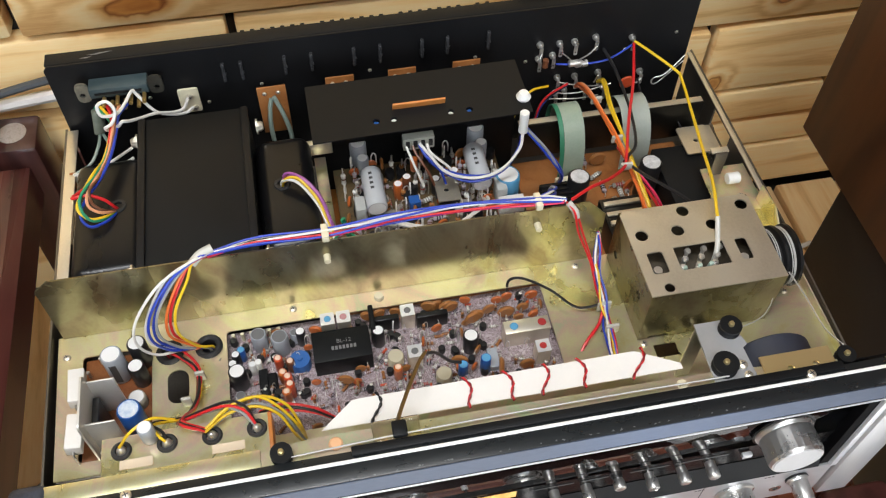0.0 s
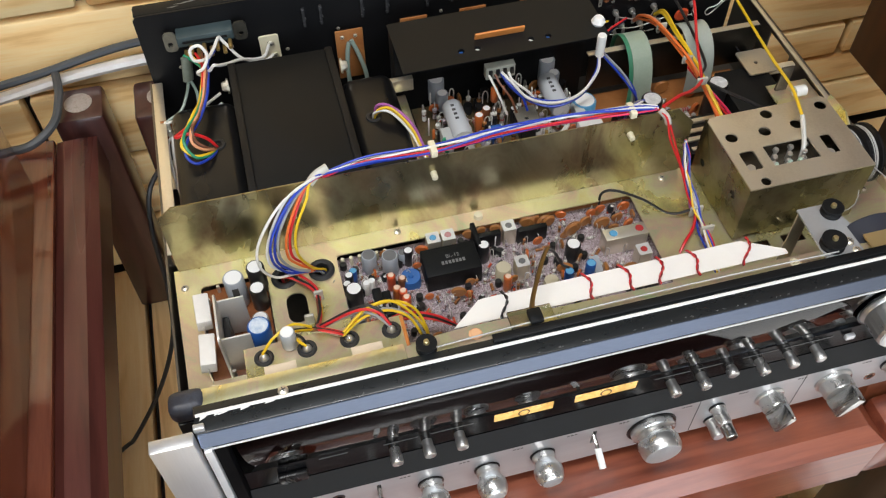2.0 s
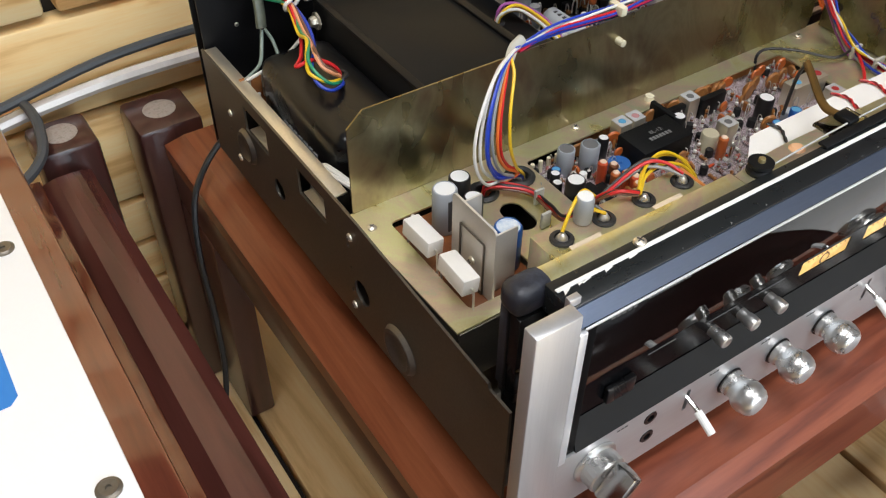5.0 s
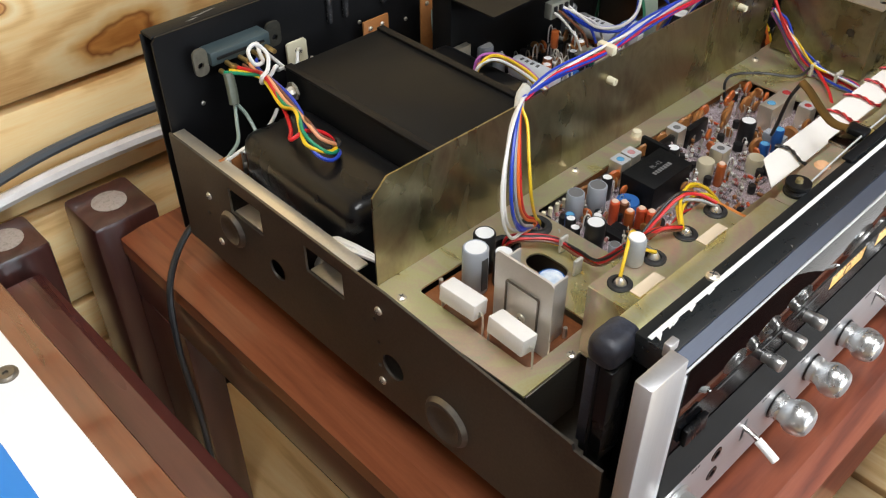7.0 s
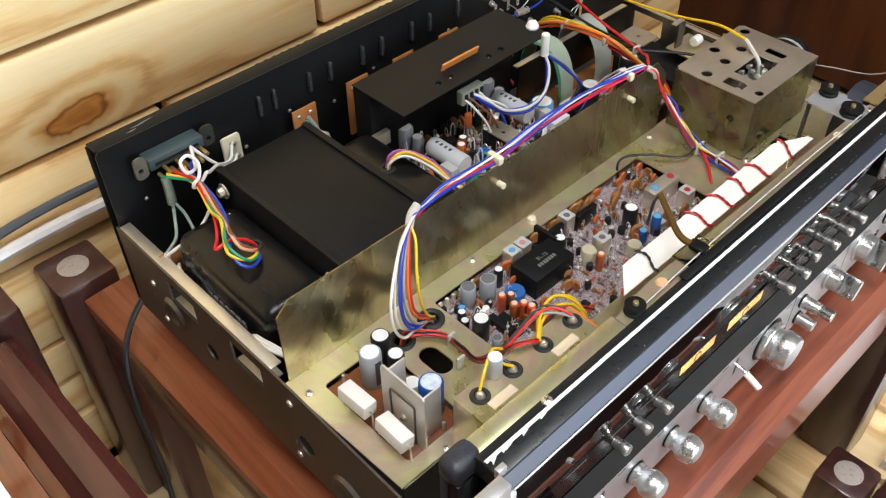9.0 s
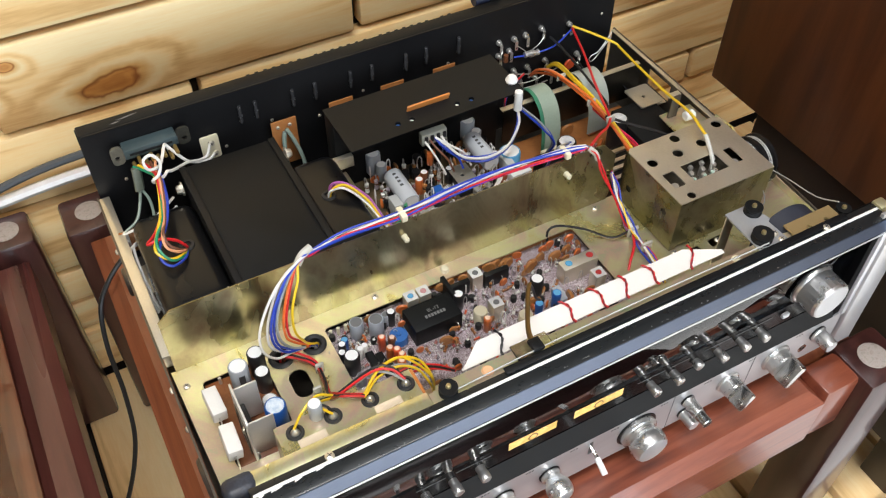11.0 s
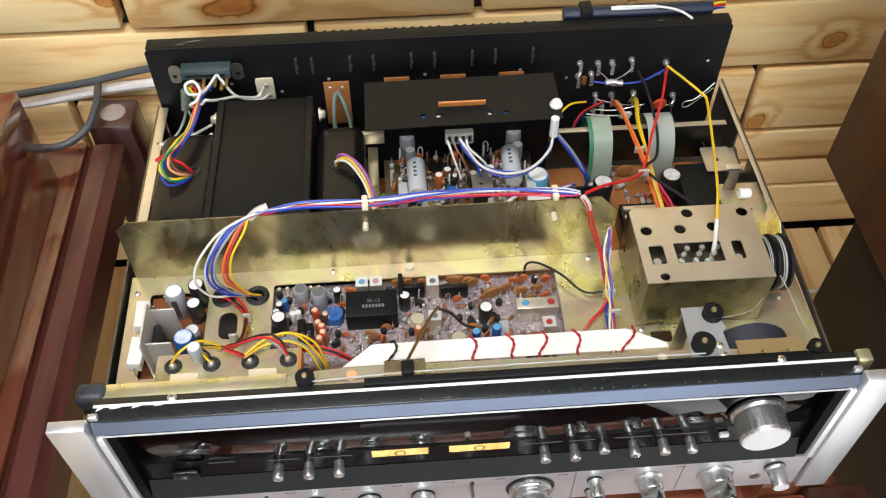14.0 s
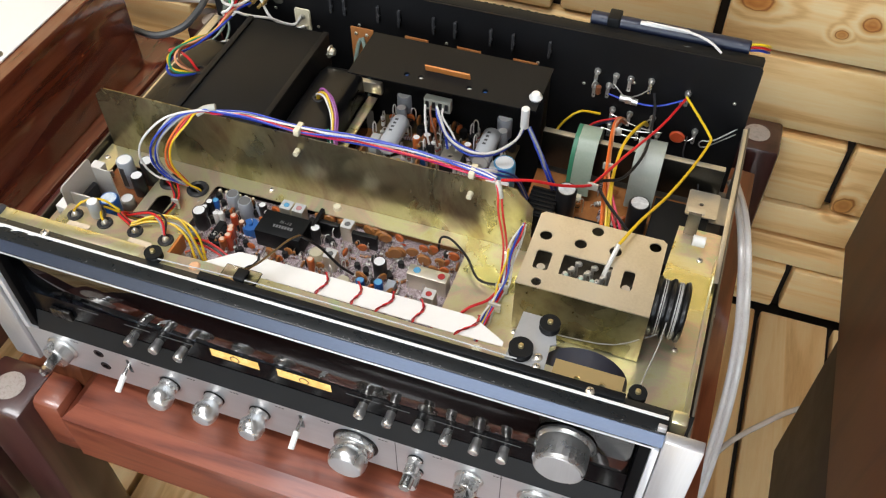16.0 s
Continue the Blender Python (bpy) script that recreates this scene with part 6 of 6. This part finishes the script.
def knurled(r, h, at, parent=None, lean=0.0, label="chrome control knob", cap=True, skirt=1.18):
    """A turned knob: skirt, knurled rim, domed or flat cap."""
    seg = 48
    b = bmesh.new()
    prof = [(r * skirt, 0), (r * skirt, h * 0.10), (r * skirt * 0.97, h * 0.15), (r * 0.99, h * 0.20), (r, h * 0.24), (r, h * 0.9), (r * 0.93, h), (0, h)]
    rings = []
    for n, (rad, z) in enumerate(prof):
        if rad == 0:
            rings.append([b.verts.new((0, 0, z))])
            continue
        rings.append([b.verts.new(((rad * (1 - (0.03 if k % 2 and n in (4, 5) else 0))) * math.cos(2 * math.pi * k / seg), (rad * (1 - (0.03 if k % 2 and n in (4, 5) else 0))) * math.sin(2 * math.pi * k / seg), z)) for k in range(seg)])
    for p, q in zip(rings, rings[1:]):
        for k in range(seg):
            vs = [p[k], p[(k + 1) % seg]] + ([q[(k + 1) % seg], q[k]] if len(q) > 1 else [q[0]])
            b.faces.new(vs)
    m = Matrix.Translation(at) @ pose(0, 0, 0, 90, 0, 0)
    bmesh.ops.transform(b, matrix=m, verts=b.verts)
    kn = part("knob", b, BUTTON_METAL, receiver, label, smooth=22)
    if cap:
        part("face_disc", lathe([(0, 0.0004), (r * 0.86, 0.0003), (r * 0.88, -0.0002)], 32, "-y", (at[0], at[1] - h - 0.0001, at[2])), SATIN_ALU, kn)
        part("shaft_ring", lathe([(r * skirt * 1.05, 0.0), (r * skirt * 1.08, 0.0012), (r * skirt * 0.98, 0.0016)], 32, "-y", (at[0], at[1] + 0.0002, at[2])), BLACK_GLOSS, kn)
    return kn


FY = -0.0042
kb = knurled(0.0172, 0.0215, (0.1865, 0.0028, 0.1190), label="large knurled chrome tuning knob", skirt=1.08)
part("foot_plate", bbox(0.1665, 0.173, -0.001, 0.0022, 0.0895, 0.0935, 0.0005), ALU, kb)


def waisted(x, z, profile, label):
    """A turned knob with a collar, a waist and a knurled head that flares to the front."""
    seg = 44
    b = bmesh.new()
    rings = []
    for n, (rad, h, cut) in enumerate(profile):
        rings.append([b.verts.new((r_ * math.cos(2 * math.pi * k / seg), r_ * math.sin(2 * math.pi * k / seg), h)) for k in range(seg) for r_ in (rad * (1 - (0.018 if cut and k % 2 else 0)),)])
    for p, q in zip(rings, rings[1:]):
        for k in range(seg):
            b.faces.new((p[k], p[(k + 1) % seg], q[(k + 1) % seg], q[k]))
    b.faces.new(rings[-1])
    bmesh.ops.transform(b, matrix=Matrix.Translation((x, FY, z)) @ pose(0, 0, 0, 90, 0, 0), verts=b.verts)
    kn = part("knob", b, BUTTON_METAL, receiver, label, smooth=30)
    top = profile[-1]
    part("face_disc", lathe([(0, 0.0010), (top[0] * 0.6, 0.0008), (top[0] * 0.97, 0.0001), (top[0] * 0.98, -0.0004)], 32, "-y", (x, FY - top[1] - 0.0001, z)), SATIN_ALU, kn)
    part("shaft_ring", lathe([(profile[0][0] * 1.02, 0.0), (profile[0][0] * 1.16, 0.0002), (profile[0][0] * 1.12, 0.0010), (profile[0][0] * 1.02, 0.0011)], 32, "-y", (x, FY + 0.0002, z)), BLACK_GLOSS, kn)
    return kn


TONE = [(0.0078, 0, 0), (0.0080, 0.0008, 0), (0.0080, 0.0040, 0), (0.0072, 0.0052, 0), (0.0076, 0.0072, 0), (0.0094, 0.0096, 1), (0.0101, 0.0116, 1), (0.0101, 0.0150, 1), (0.0092, 0.0184, 1), (0.0078, 0.0205, 0), (0.0066, 0.0212, 0)]
VOLUME = [(0.0158, 0, 0), (0.0160, 0.0008, 0), (0.0160, 0.0044, 0), (0.0152, 0.0052, 0), (0.0126, 0.0058, 0), (0.0124, 0.0080, 0), (0.0144, 0.0104, 1), (0.0150, 0.0122, 1), (0.0148, 0.0170, 1), (0.0136, 0.0206, 1), (0.0128, 0.0214, 0)]
for x in (-0.1225, -0.0835, -0.0440):
    waisted(x, 0.0360, TONE, "waisted chrome tone knob")
waisted(0.0355, 0.0365, VOLUME, "large waisted chrome volume knob")
k1 = knurled(0.0052, 0.014, (0.0835, FY, 0.0415), label="small stacked chrome knob", skirt=1.1)
part("second_tier", rod(0.0046, 0.010, 20, "-y", (0.0835, FY - 0.0145, 0.0415)), CHROME, k1)
k1 = knurled(0.0050, 0.014, (0.0835, FY, 0.0235), label="small stacked chrome knob", skirt=1.1)
for x, r in ((-0.2205, 0.0115), (0.1245, 0.0092), (0.1745, 0.0118)):
    kn = knurled(r, 0.011, (x, FY, 0.0385), label="chrome selector knob with a flat grip", cap=False)
    part("grip", bbox(-r * 0.38, r * 0.38, -0.0245, -0.0108, -r * 0.98, r * 0.98, 0.0018), CHROME, kn, "", pose(x, FY, 0.0385, 0, 35, 0))
kn = knurled(0.0064, 0.0165, (0.2185, FY, 0.0435), label="small chrome knob")
for x in (-0.1570, -0.0080):
    lv = part("lever_switch", tube([(x, 0.0, 0.046), (x, -0.010, 0.0435), (x, -0.013, 0.042)], 0.0014, 8, 3), CHROME, receiver, "small lever switch with a white tip")
    part("tip", tube([(x, -0.0125, 0.0423), (x, -0.019, 0.0392), (x, -0.0245, 0.0362)], 0.0024, 10, 3), WHITE_PL, lv)
for x, short in ((-0.1435, 0), (-0.1225, 0), (-0.1015, 0), (0.0428, 0), (0.0640, 0), (0.0852, 1), (0.1062, 0), (0.1275, 0), (0.1470, 0)):
    end, mid = (0.0072, 0.0016) if short else (0.0112, 0.0046)
    bt = part("push_button", lathe([(0.0026, mid), (0.0036, mid), (0.0039, mid + 0.0006), (0.0039, end - 0.0010), (0.0036, end - 0.0003), (0.0030, end), (0, end + 0.0001)], 22, "-y", (x, 0.0032, 0.0846)), BUTTON_METAL, receiver, "round chrome push button")
    part("stem", rod(0.0034, mid + 0.0018, 18, "-y", (x, 0.0036, 0.0846)), BUTTON_METAL, bt)
part("power_slider", bbox(-0.2165, -0.1985, -0.0006, 0.0028, 0.078, 0.089, 0.001), BLACK_GLOSS, receiver, "glossy black power switch housing")
for k in range(5):
    part("brand_bar", bbox(-0.222 + k * 0.0032, -0.2196 + k * 0.0032, 0.0024, 0.0028, 0.140, 0.1430), DIM, bez)
for k in range(12):
    part("brand_bar", bbox(-0.20 + k * 0.0022, -0.1984 + k * 0.0022, 0.0024, 0.0028, 0.1405, 0.1425), DIM, bez)

# ---- receiver: wiring ----


def wires(pts, colours, spread=0.0022, r=0.0009, name="wire", jitter=0.0012, ends=0.4, label=""):
    """Several insulated wires that run together along a line, each on its own course."""
    n = len(colours)
    for k, c in enumerate(colours):
        a = 2 * math.pi * k / max(1, n)
        off = Vector((math.cos(a) * 0.6, math.cos(a), math.sin(a))) * (spread if n > 1 else 0)
        line = []
        for i, p in enumerate(pts):
            s = ends if i in (0, len(pts) - 1) else 1.0
            line.append(Vector(p) + off * s + Vector([R.uniform(-jitter, jitter) for _ in range(3)]) * s)
        part(name, tube(line, r, 7, 6), WIRE[c], receiver, label)


SH = 0.1685
wires([(-0.150, 0.166, SH), (-0.12, 0.171, SH), (-0.075, 0.170, SH - 0.001), (-0.03, 0.173, SH - 0.001), (0.02, 0.174, SH), (0.068, 0.170, SH), (0.086, 0.166, SH + 0.001)], ["white", "blue", "white", "blue", "red", "pink", "blue", "white"], 0.0024, 0.00078, jitter=0.0020)
wires([(0.068, 0.172, SH), (0.085, 0.185, 0.160), (0.092, 0.21, 0.13), (0.098, 0.23, 0.09)], ["blue", "white", "blue"], 0.002)
WF = 0.62
for k, (c, dx, dy, dz) in enumerate((("white", 0.0, 0, 0), ("white", 0.010, 0.004, -0.004), ("blue", 0.014, 0.002, 0), ("blue", 0.018, 0.004, -0.003), ("grey", 0.022, 0.004, 0), ("orange", 0.030, 0.006, -0.004), ("red", 0.034, 0.007, -0.004), ("yellow", 0.040, 0.004, 0))):
    gx = -0.164 if k not in (5, 6) else -0.188
    f = k / 7
    dx = dx * WF
    part("wire", tube([(-0.148, 0.1665, SH + 0.001 * (k % 3)), (-0.160, 0.160, SH + 0.003 - 0.002 * f), (-0.182 + dx * 0.7, 0.147 + dy, 0.168 - 0.004 * f), (-0.2 + dx, 0.135 + dy, 0.150 + dz), (-0.2035 + dx * 1.05, 0.130 + dy, 0.132 + dz), (-0.195 + dx * 0.95, 0.131 + dy, 0.115), (-0.180 + dx * 0.55, 0.136, 0.108), (gx + 0.001 * (k % 4), 0.140, 0.099), (gx, 0.141, 0.08)], 0.00095, 7, 6), WIRE[c], receiver)
part("clear_sleeve", tube([(-0.161, 0.1605, SH - 0.001), (-0.155, 0.1650, SH + 0.002), (-0.147, 0.168, SH + 0.0035)], 0.0030, 12, 5, flat=0.7), surf("frosted_sleeve", [(0.42, 0.41, 0.36), (0.55, 0.53, 0.47)], 60, 500, (0.2, 0.3)), receiver, "frosted plastic wire sleeve")
wires([(-0.190, 0.140, 0.090), (-0.189, 0.139, 0.104), (-0.180, 0.131, 0.107), (-0.172, 0.120, 0.106), (-0.170, 0.105, 0.106), (-0.174, 0.088, 0.112), (-0.176, 0.070, 0.135), (-0.172, 0.060, 0.149), (-0.160, 0.054, 0.147)], ["red", "black", "red", "brown", "yellow"], 0.0016)
wires([(-0.176, 0.072, 0.132), (-0.190, 0.064, 0.148), (-0.186, 0.056, 0.148), (-0.183, 0.0525, 0.146)], ["black", "yellow"], 0.001)
wires([(-0.176, 0.068, 0.138), (-0.150, 0.066, 0.150), (-0.138, 0.062, 0.150), (-0.131, 0.053, 0.147)], ["black", "red", "grey"], 0.0014)
wires([(-0.160, 0.054, 0.147), (-0.146, 0.064, 0.147), (-0.130, 0.068, 0.147), (-0.116, 0.064, 0.138), (-0.109, 0.058, 0.122), (-0.106, 0.060, 0.10)], ["yellow", "yellow", "yellow", "grey"], 0.0028)
wires([(-0.132, 0.075, 0.118), (-0.118, 0.075, 0.120), (-0.100, 0.072, 0.115), (-0.085, 0.068, 0.105)], ["red", "black", "red"], 0.0016)
wires([(-0.209, 0.0525, 0.147), (-0.201, 0.058, 0.156), (-0.190, 0.064, 0.155), (-0.178, 0.066, 0.145)], ["yellow"], 0.0)
for x, y, z in ((-0.1695, 0.1155, 0.1005), (-0.1785, 0.098, 0.1005)):
    part("cable_tie", bbox(x - 0.0032, x + 0.0032, y - 0.0011, y + 0.0011, z, z + 0.0105, 0.0008), MATS["frosted_sleeve"], receiver, "translucent cable tie")
wires([(0.0868, 0.1645, SH), (0.0915, 0.160, 0.166), (0.0955, 0.153, 0.150), (0.1015, 0.143, 0.130), (0.1065, 0.130, 0.113), (0.1085, 0.119, 0.106), (0.1070, 0.102, 0.104), (0.1045, 0.082, 0.1035), (0.102, 0.066, 0.10)], ["red", "red"], 0.0012, 0.0008)
wires([(0.112, 0.1600, 0.135), (0.1095, 0.148, 0.128), (0.1085, 0.138, 0.118), (0.1085, 0.122, 0.107), (0.1075, 0.105, 0.1045), (0.105, 0.085, 0.104), (0.103, 0.066, 0.10)], ["white", "red", "blue", "white", "yellow", "blue", "grey", "purple", "white"], 0.0042, 0.0008, jitter=0.0018)
part("clear_sleeve", tube([(0.088, 0.165, SH), (0.0915, 0.160, 0.165), (0.0930, 0.1585, 0.160)], 0.0024, 10, 4), MATS["frosted_sleeve"], receiver)
wires([(0.107, 0.117, 0.107), (0.101, 0.106, 0.104), (0.091, 0.096, 0.1035), (0.083, 0.088, 0.098)], ["red"], 0, 0.0011)
wires([(0.047, 0.1495, 0.092), (0.0485, 0.1515, 0.105), (0.058, 0.150, 0.108), (0.074, 0.138, 0.107), (0.090, 0.122, 0.106), (0.107, 0.119, 0.108)], ["black"], 0, 0.0010)
for y in (0.1185, 0.100):
    part("cable_tie", bbox(0.1035, 0.1135, y - 0.0012, y + 0.0012, 0.1010, 0.1105, 0.0008), MATS["frosted_sleeve"], receiver, "translucent cable tie")
wires([(0.185, 0.139, 0.163), (0.196, 0.170, 0.160), (0.209, 0.215, 0.145), (0.222, 0.265, 0.132), (0.232, 0.309, 0.124), (0.229, 0.318, 0.126), (0.215, 0.338, 0.130), (0.204, 0.353, 0.132)], ["yellow"], 0, 0.0012)
wires([(0.203, 0.353, 0.130), (0.188, 0.31, 0.130), (0.170, 0.265, 0.132), (0.1545, 0.223, 0.135), (0.148, 0.212, 0.138), (0.130, 0.197, 0.150), (0.110, 0.180, 0.162), (0.0905, 0.166, 0.170)], ["red"], 0, 0.0012)
wires([(0.203, 0.353, 0.129), (0.18, 0.349, 0.120), (0.155, 0.35, 0.117), (0.136, 0.352, 0.119)], ["blue"], 0, 0.0009)
wires([(0.157, 0.350, 0.092), (0.153, 0.332, 0.110), (0.152, 0.300, 0.126), (0.157, 0.255, 0.128), (0.162, 0.225, 0.118), (0.168, 0.196, 0.100), (0.170, 0.180, 0.07)], ["peach", "orange", "orange"], 0.0018, 0.0013)
wires([(0.176, 0.350, 0.094), (0.172, 0.330, 0.112), (0.165, 0.29, 0.124), (0.163, 0.25, 0.126), (0.166, 0.222, 0.116), (0.172, 0.198, 0.10), (0.176, 0.18, 0.07)], ["yellow", "yellow"], 0.0014, 0.0013)
wires([(0.158, 0.250, 0.122), (0.168, 0.225, 0.112), (0.180, 0.205, 0.098), (0.186, 0.19, 0.075)], ["pink", "red"], 0.0014, 0.0012)
wires([(0.176, 0.351, 0.130), (0.180, 0.33, 0.125), (0.181, 0.29, 0.118), (0.172, 0.25, 0.122), (0.158, 0.228, 0.132), (0.150, 0.216, 0.137)], ["black"], 0, 0.0013)
wires([(0.153, 0.226, 0.131), (0.166, 0.208, 0.130), (0.186, 0.187, 0.128), (0.200, 0.172, 0.120), (0.204, 0.168, 0.10)], ["black"], 0, 0.0013)
wires([(0.213, 0.35, 0.092), (0.214, 0.33, 0.085), (0.228, 0.31, 0.090), (0.232, 0.28, 0.085), (0.224, 0.26, 0.07)], ["black"], 0, 0.0008)
for p in ((0.154, 0.298, 0.1245), (0.157, 0.253, 0.1255), (0.151, 0.217, 0.1345)):
    part("cable_tie", bbox(p[0] - 0.004, p[0] + 0.005, p[1] - 0.0012, p[1] + 0.0012, p[2] - 0.003, p[2] + 0.004, 0.0008), MATS["frosted_sleeve"], receiver)
wires([(0.083, 0.261, 0.142), (0.079, 0.252, 0.132), (0.064, 0.243, 0.121), (0.042, 0.241, 0.117), (0.022, 0.247, 0.121), (0.010, 0.258, 0.130), (0.004, 0.266, 0.136)], ["blue", "white", "blue"], 0.0014, 0.0012)
wires([(0.0865, 0.262, 0.140), (0.100, 0.250, 0.126), (0.112, 0.243, 0.108), (0.116, 0.252, 0.085), (0.112, 0.262, 0.064)], ["blue", "grey", "blue"], 0.0014, 0.0011)
wires([(0.132, 0.352, 0.094), (0.115, 0.345, 0.098), (0.10, 0.335, 0.085), (0.094, 0.325, 0.07)], ["yellow"], 0, 0.0011)
wires([(0.15, 0.352, 0.094), (0.128, 0.345, 0.085), (0.118, 0.335, 0.075), (0.113, 0.32, 0.07)], ["grey", "red", "black", "blue"], 0.002, 0.0010)
wires([(-0.101, 0.252, 0.120), (-0.099, 0.251, 0.1345), (-0.088, 0.246, 0.138), (-0.076, 0.230, 0.130), (-0.069, 0.212, 0.118), (-0.062, 0.196, 0.112), (-0.055, 0.19, 0.10)], ["purple", "purple", "yellow", "white", "yellow", "peach"], 0.0024, 0.0011)
wires([(-0.075, 0.19, 0.118), (-0.066, 0.200, 0.124), (-0.056, 0.197, 0.126), (-0.050, 0.188, 0.120), (-0.052, 0.18, 0.10)], ["brown", "green", "brown", "green"], 0.003, 0.0011)
wires([(-0.062, 0.19, 0.155), (-0.058, 0.188, 0.128), (-0.053, 0.19, 0.10)], ["green", "green"], 0.002, 0.0011)
# mains loom: from the connector down to the transformer's hole, each wire with its own slack
HOLE = (-0.219, 0.2515, 0.126)
for k, (c, x0, low) in enumerate((("yellow", -0.229, ((-0.2405, 0.2505, 0.145), (-0.2425, 0.2420, 0.1425), (-0.2355, 0.2355, 0.1385), (-0.2260, 0.2390, 0.1345))),
                                  ("green", -0.233, ((-0.2395, 0.2500, 0.147), (-0.2395, 0.2400, 0.1430), (-0.2340, 0.2345, 0.1375), (-0.2255, 0.2385, 0.1335))),
                                  ("peach", -0.215, ((-0.2345, 0.2500, 0.148), (-0.2345, 0.2420, 0.1445), (-0.2290, 0.2398, 0.1395), (-0.2235, 0.2430, 0.1345))),
                                  ("brown", -0.219, ((-0.2330, 0.2530, 0.149), (-0.2325, 0.2450, 0.1440), (-0.2270, 0.2420, 0.1390), (-0.2225, 0.2450, 0.1330))),
                                  ("blue", -0.209, ((-0.2385, 0.2480, 0.142), (-0.2410, 0.2370, 0.1385), (-0.2350, 0.2315, 0.1345), (-0.2245, 0.2375, 0.1320))))):
    j = (k - 2) * 0.0011
    part("wire", tube([(x0, 0.339, 0.146), (x0 * 0.4 - 0.1315, 0.328, 0.146), (-0.2187 + j, 0.3136, 0.1480 - abs(j)), (-0.2230 + j * 1.5, 0.290, 0.1430 + j), (-0.2290 + j, 0.268, 0.1465 - j), *low, HOLE], 0.00115, 7, 6), WIRE[c], receiver)
part("wire", tube([(-0.224, 0.339, 0.146), (-0.221, 0.328, 0.147), (-0.2200, 0.3136, 0.1480), (-0.2260, 0.288, 0.1395), (-0.2370, 0.266, 0.140), (-0.2465, 0.2525, 0.1435), (-0.2360, 0.2520, 0.1450), (-0.2260, 0.2505, 0.1400), (-0.2205, 0.2490, 0.133), HOLE], 0.00125, 7, 6), WIRE["red"], receiver)
# white lead wound twice round the loom and carried to the tag
part("wire", tube([(-0.2005, 0.351, 0.139), (-0.2035, 0.3455, 0.1530), (-0.2090, 0.334, 0.1520), (-0.2150, 0.322, 0.1530), (-0.2240, 0.3170, 0.1570), (-0.2255, 0.3195, 0.1650), (-0.2185, 0.3215, 0.1665), (-0.2140, 0.3175, 0.1600), (-0.2180, 0.3125, 0.1530), (-0.2235, 0.3115, 0.1500), (-0.2220, 0.3145, 0.1445), (-0.2150, 0.3150, 0.1470), (-0.2110, 0.3145, 0.1515), (-0.2070, 0.319, 0.1470), (-0.2010, 0.328, 0.1400), (-0.1905, 0.3375, 0.1340), (-0.1790, 0.346, 0.1250), (-0.1715, 0.351, 0.1230), (-0.1665, 0.3555, 0.1300)], 0.0013, 7, 5), WIRE["white"], receiver)
part("wire", tube([(-0.2035, 0.3455, 0.1530), (-0.1990, 0.343, 0.1460), (-0.1905, 0.339, 0.1345), (-0.180, 0.345, 0.1240), (-0.1705, 0.350, 0.1190), (-0.1645, 0.3555, 0.1190)], 0.0013, 7, 5), WIRE["white"], receiver)
part("wire", tube([(-0.2345, 0.330, 0.127), (-0.238, 0.325, 0.119), (-0.245, 0.315, 0.112), (-0.2575, 0.3085, 0.109)], 0.0012, 7, 5), WIRE["green_grey"], receiver)
part("wire", tube([(-0.2325, 0.330, 0.127), (-0.230, 0.325, 0.120), (-0.231, 0.315, 0.112), (-0.2345, 0.3085, 0.109)], 0.0012, 7, 5), WIRE["green_grey"], receiver)
part("wire", tube([(-0.2575, 0.3080, 0.108), (-0.250, 0.304, 0.113), (-0.236, 0.303, 0.117), (-0.224, 0.307, 0.121), (-0.212, 0.318, 0.12)], 0.0012, 7, 5), WIRE["white"], receiver)
part("wire", tube([(-0.246, 0.3080, 0.108), (-0.238, 0.303, 0.111), (-0.226, 0.303, 0.114), (-0.212, 0.312, 0.115)], 0.0012, 7, 5), WIRE["white"], receiver)
wires([(-0.252, 0.306, 0.096), (-0.258, 0.295, 0.10), (-0.258, 0.27, 0.090), (-0.255, 0.25, 0.07)], ["white", "white"], 0.002, 0.0012)
wires([(-0.257, 0.225, 0.075), (-0.258, 0.208, 0.102), (-0.256, 0.192, 0.108), (-0.25, 0.176, 0.104)], ["white", "white"], 0.0016, 0.0018)
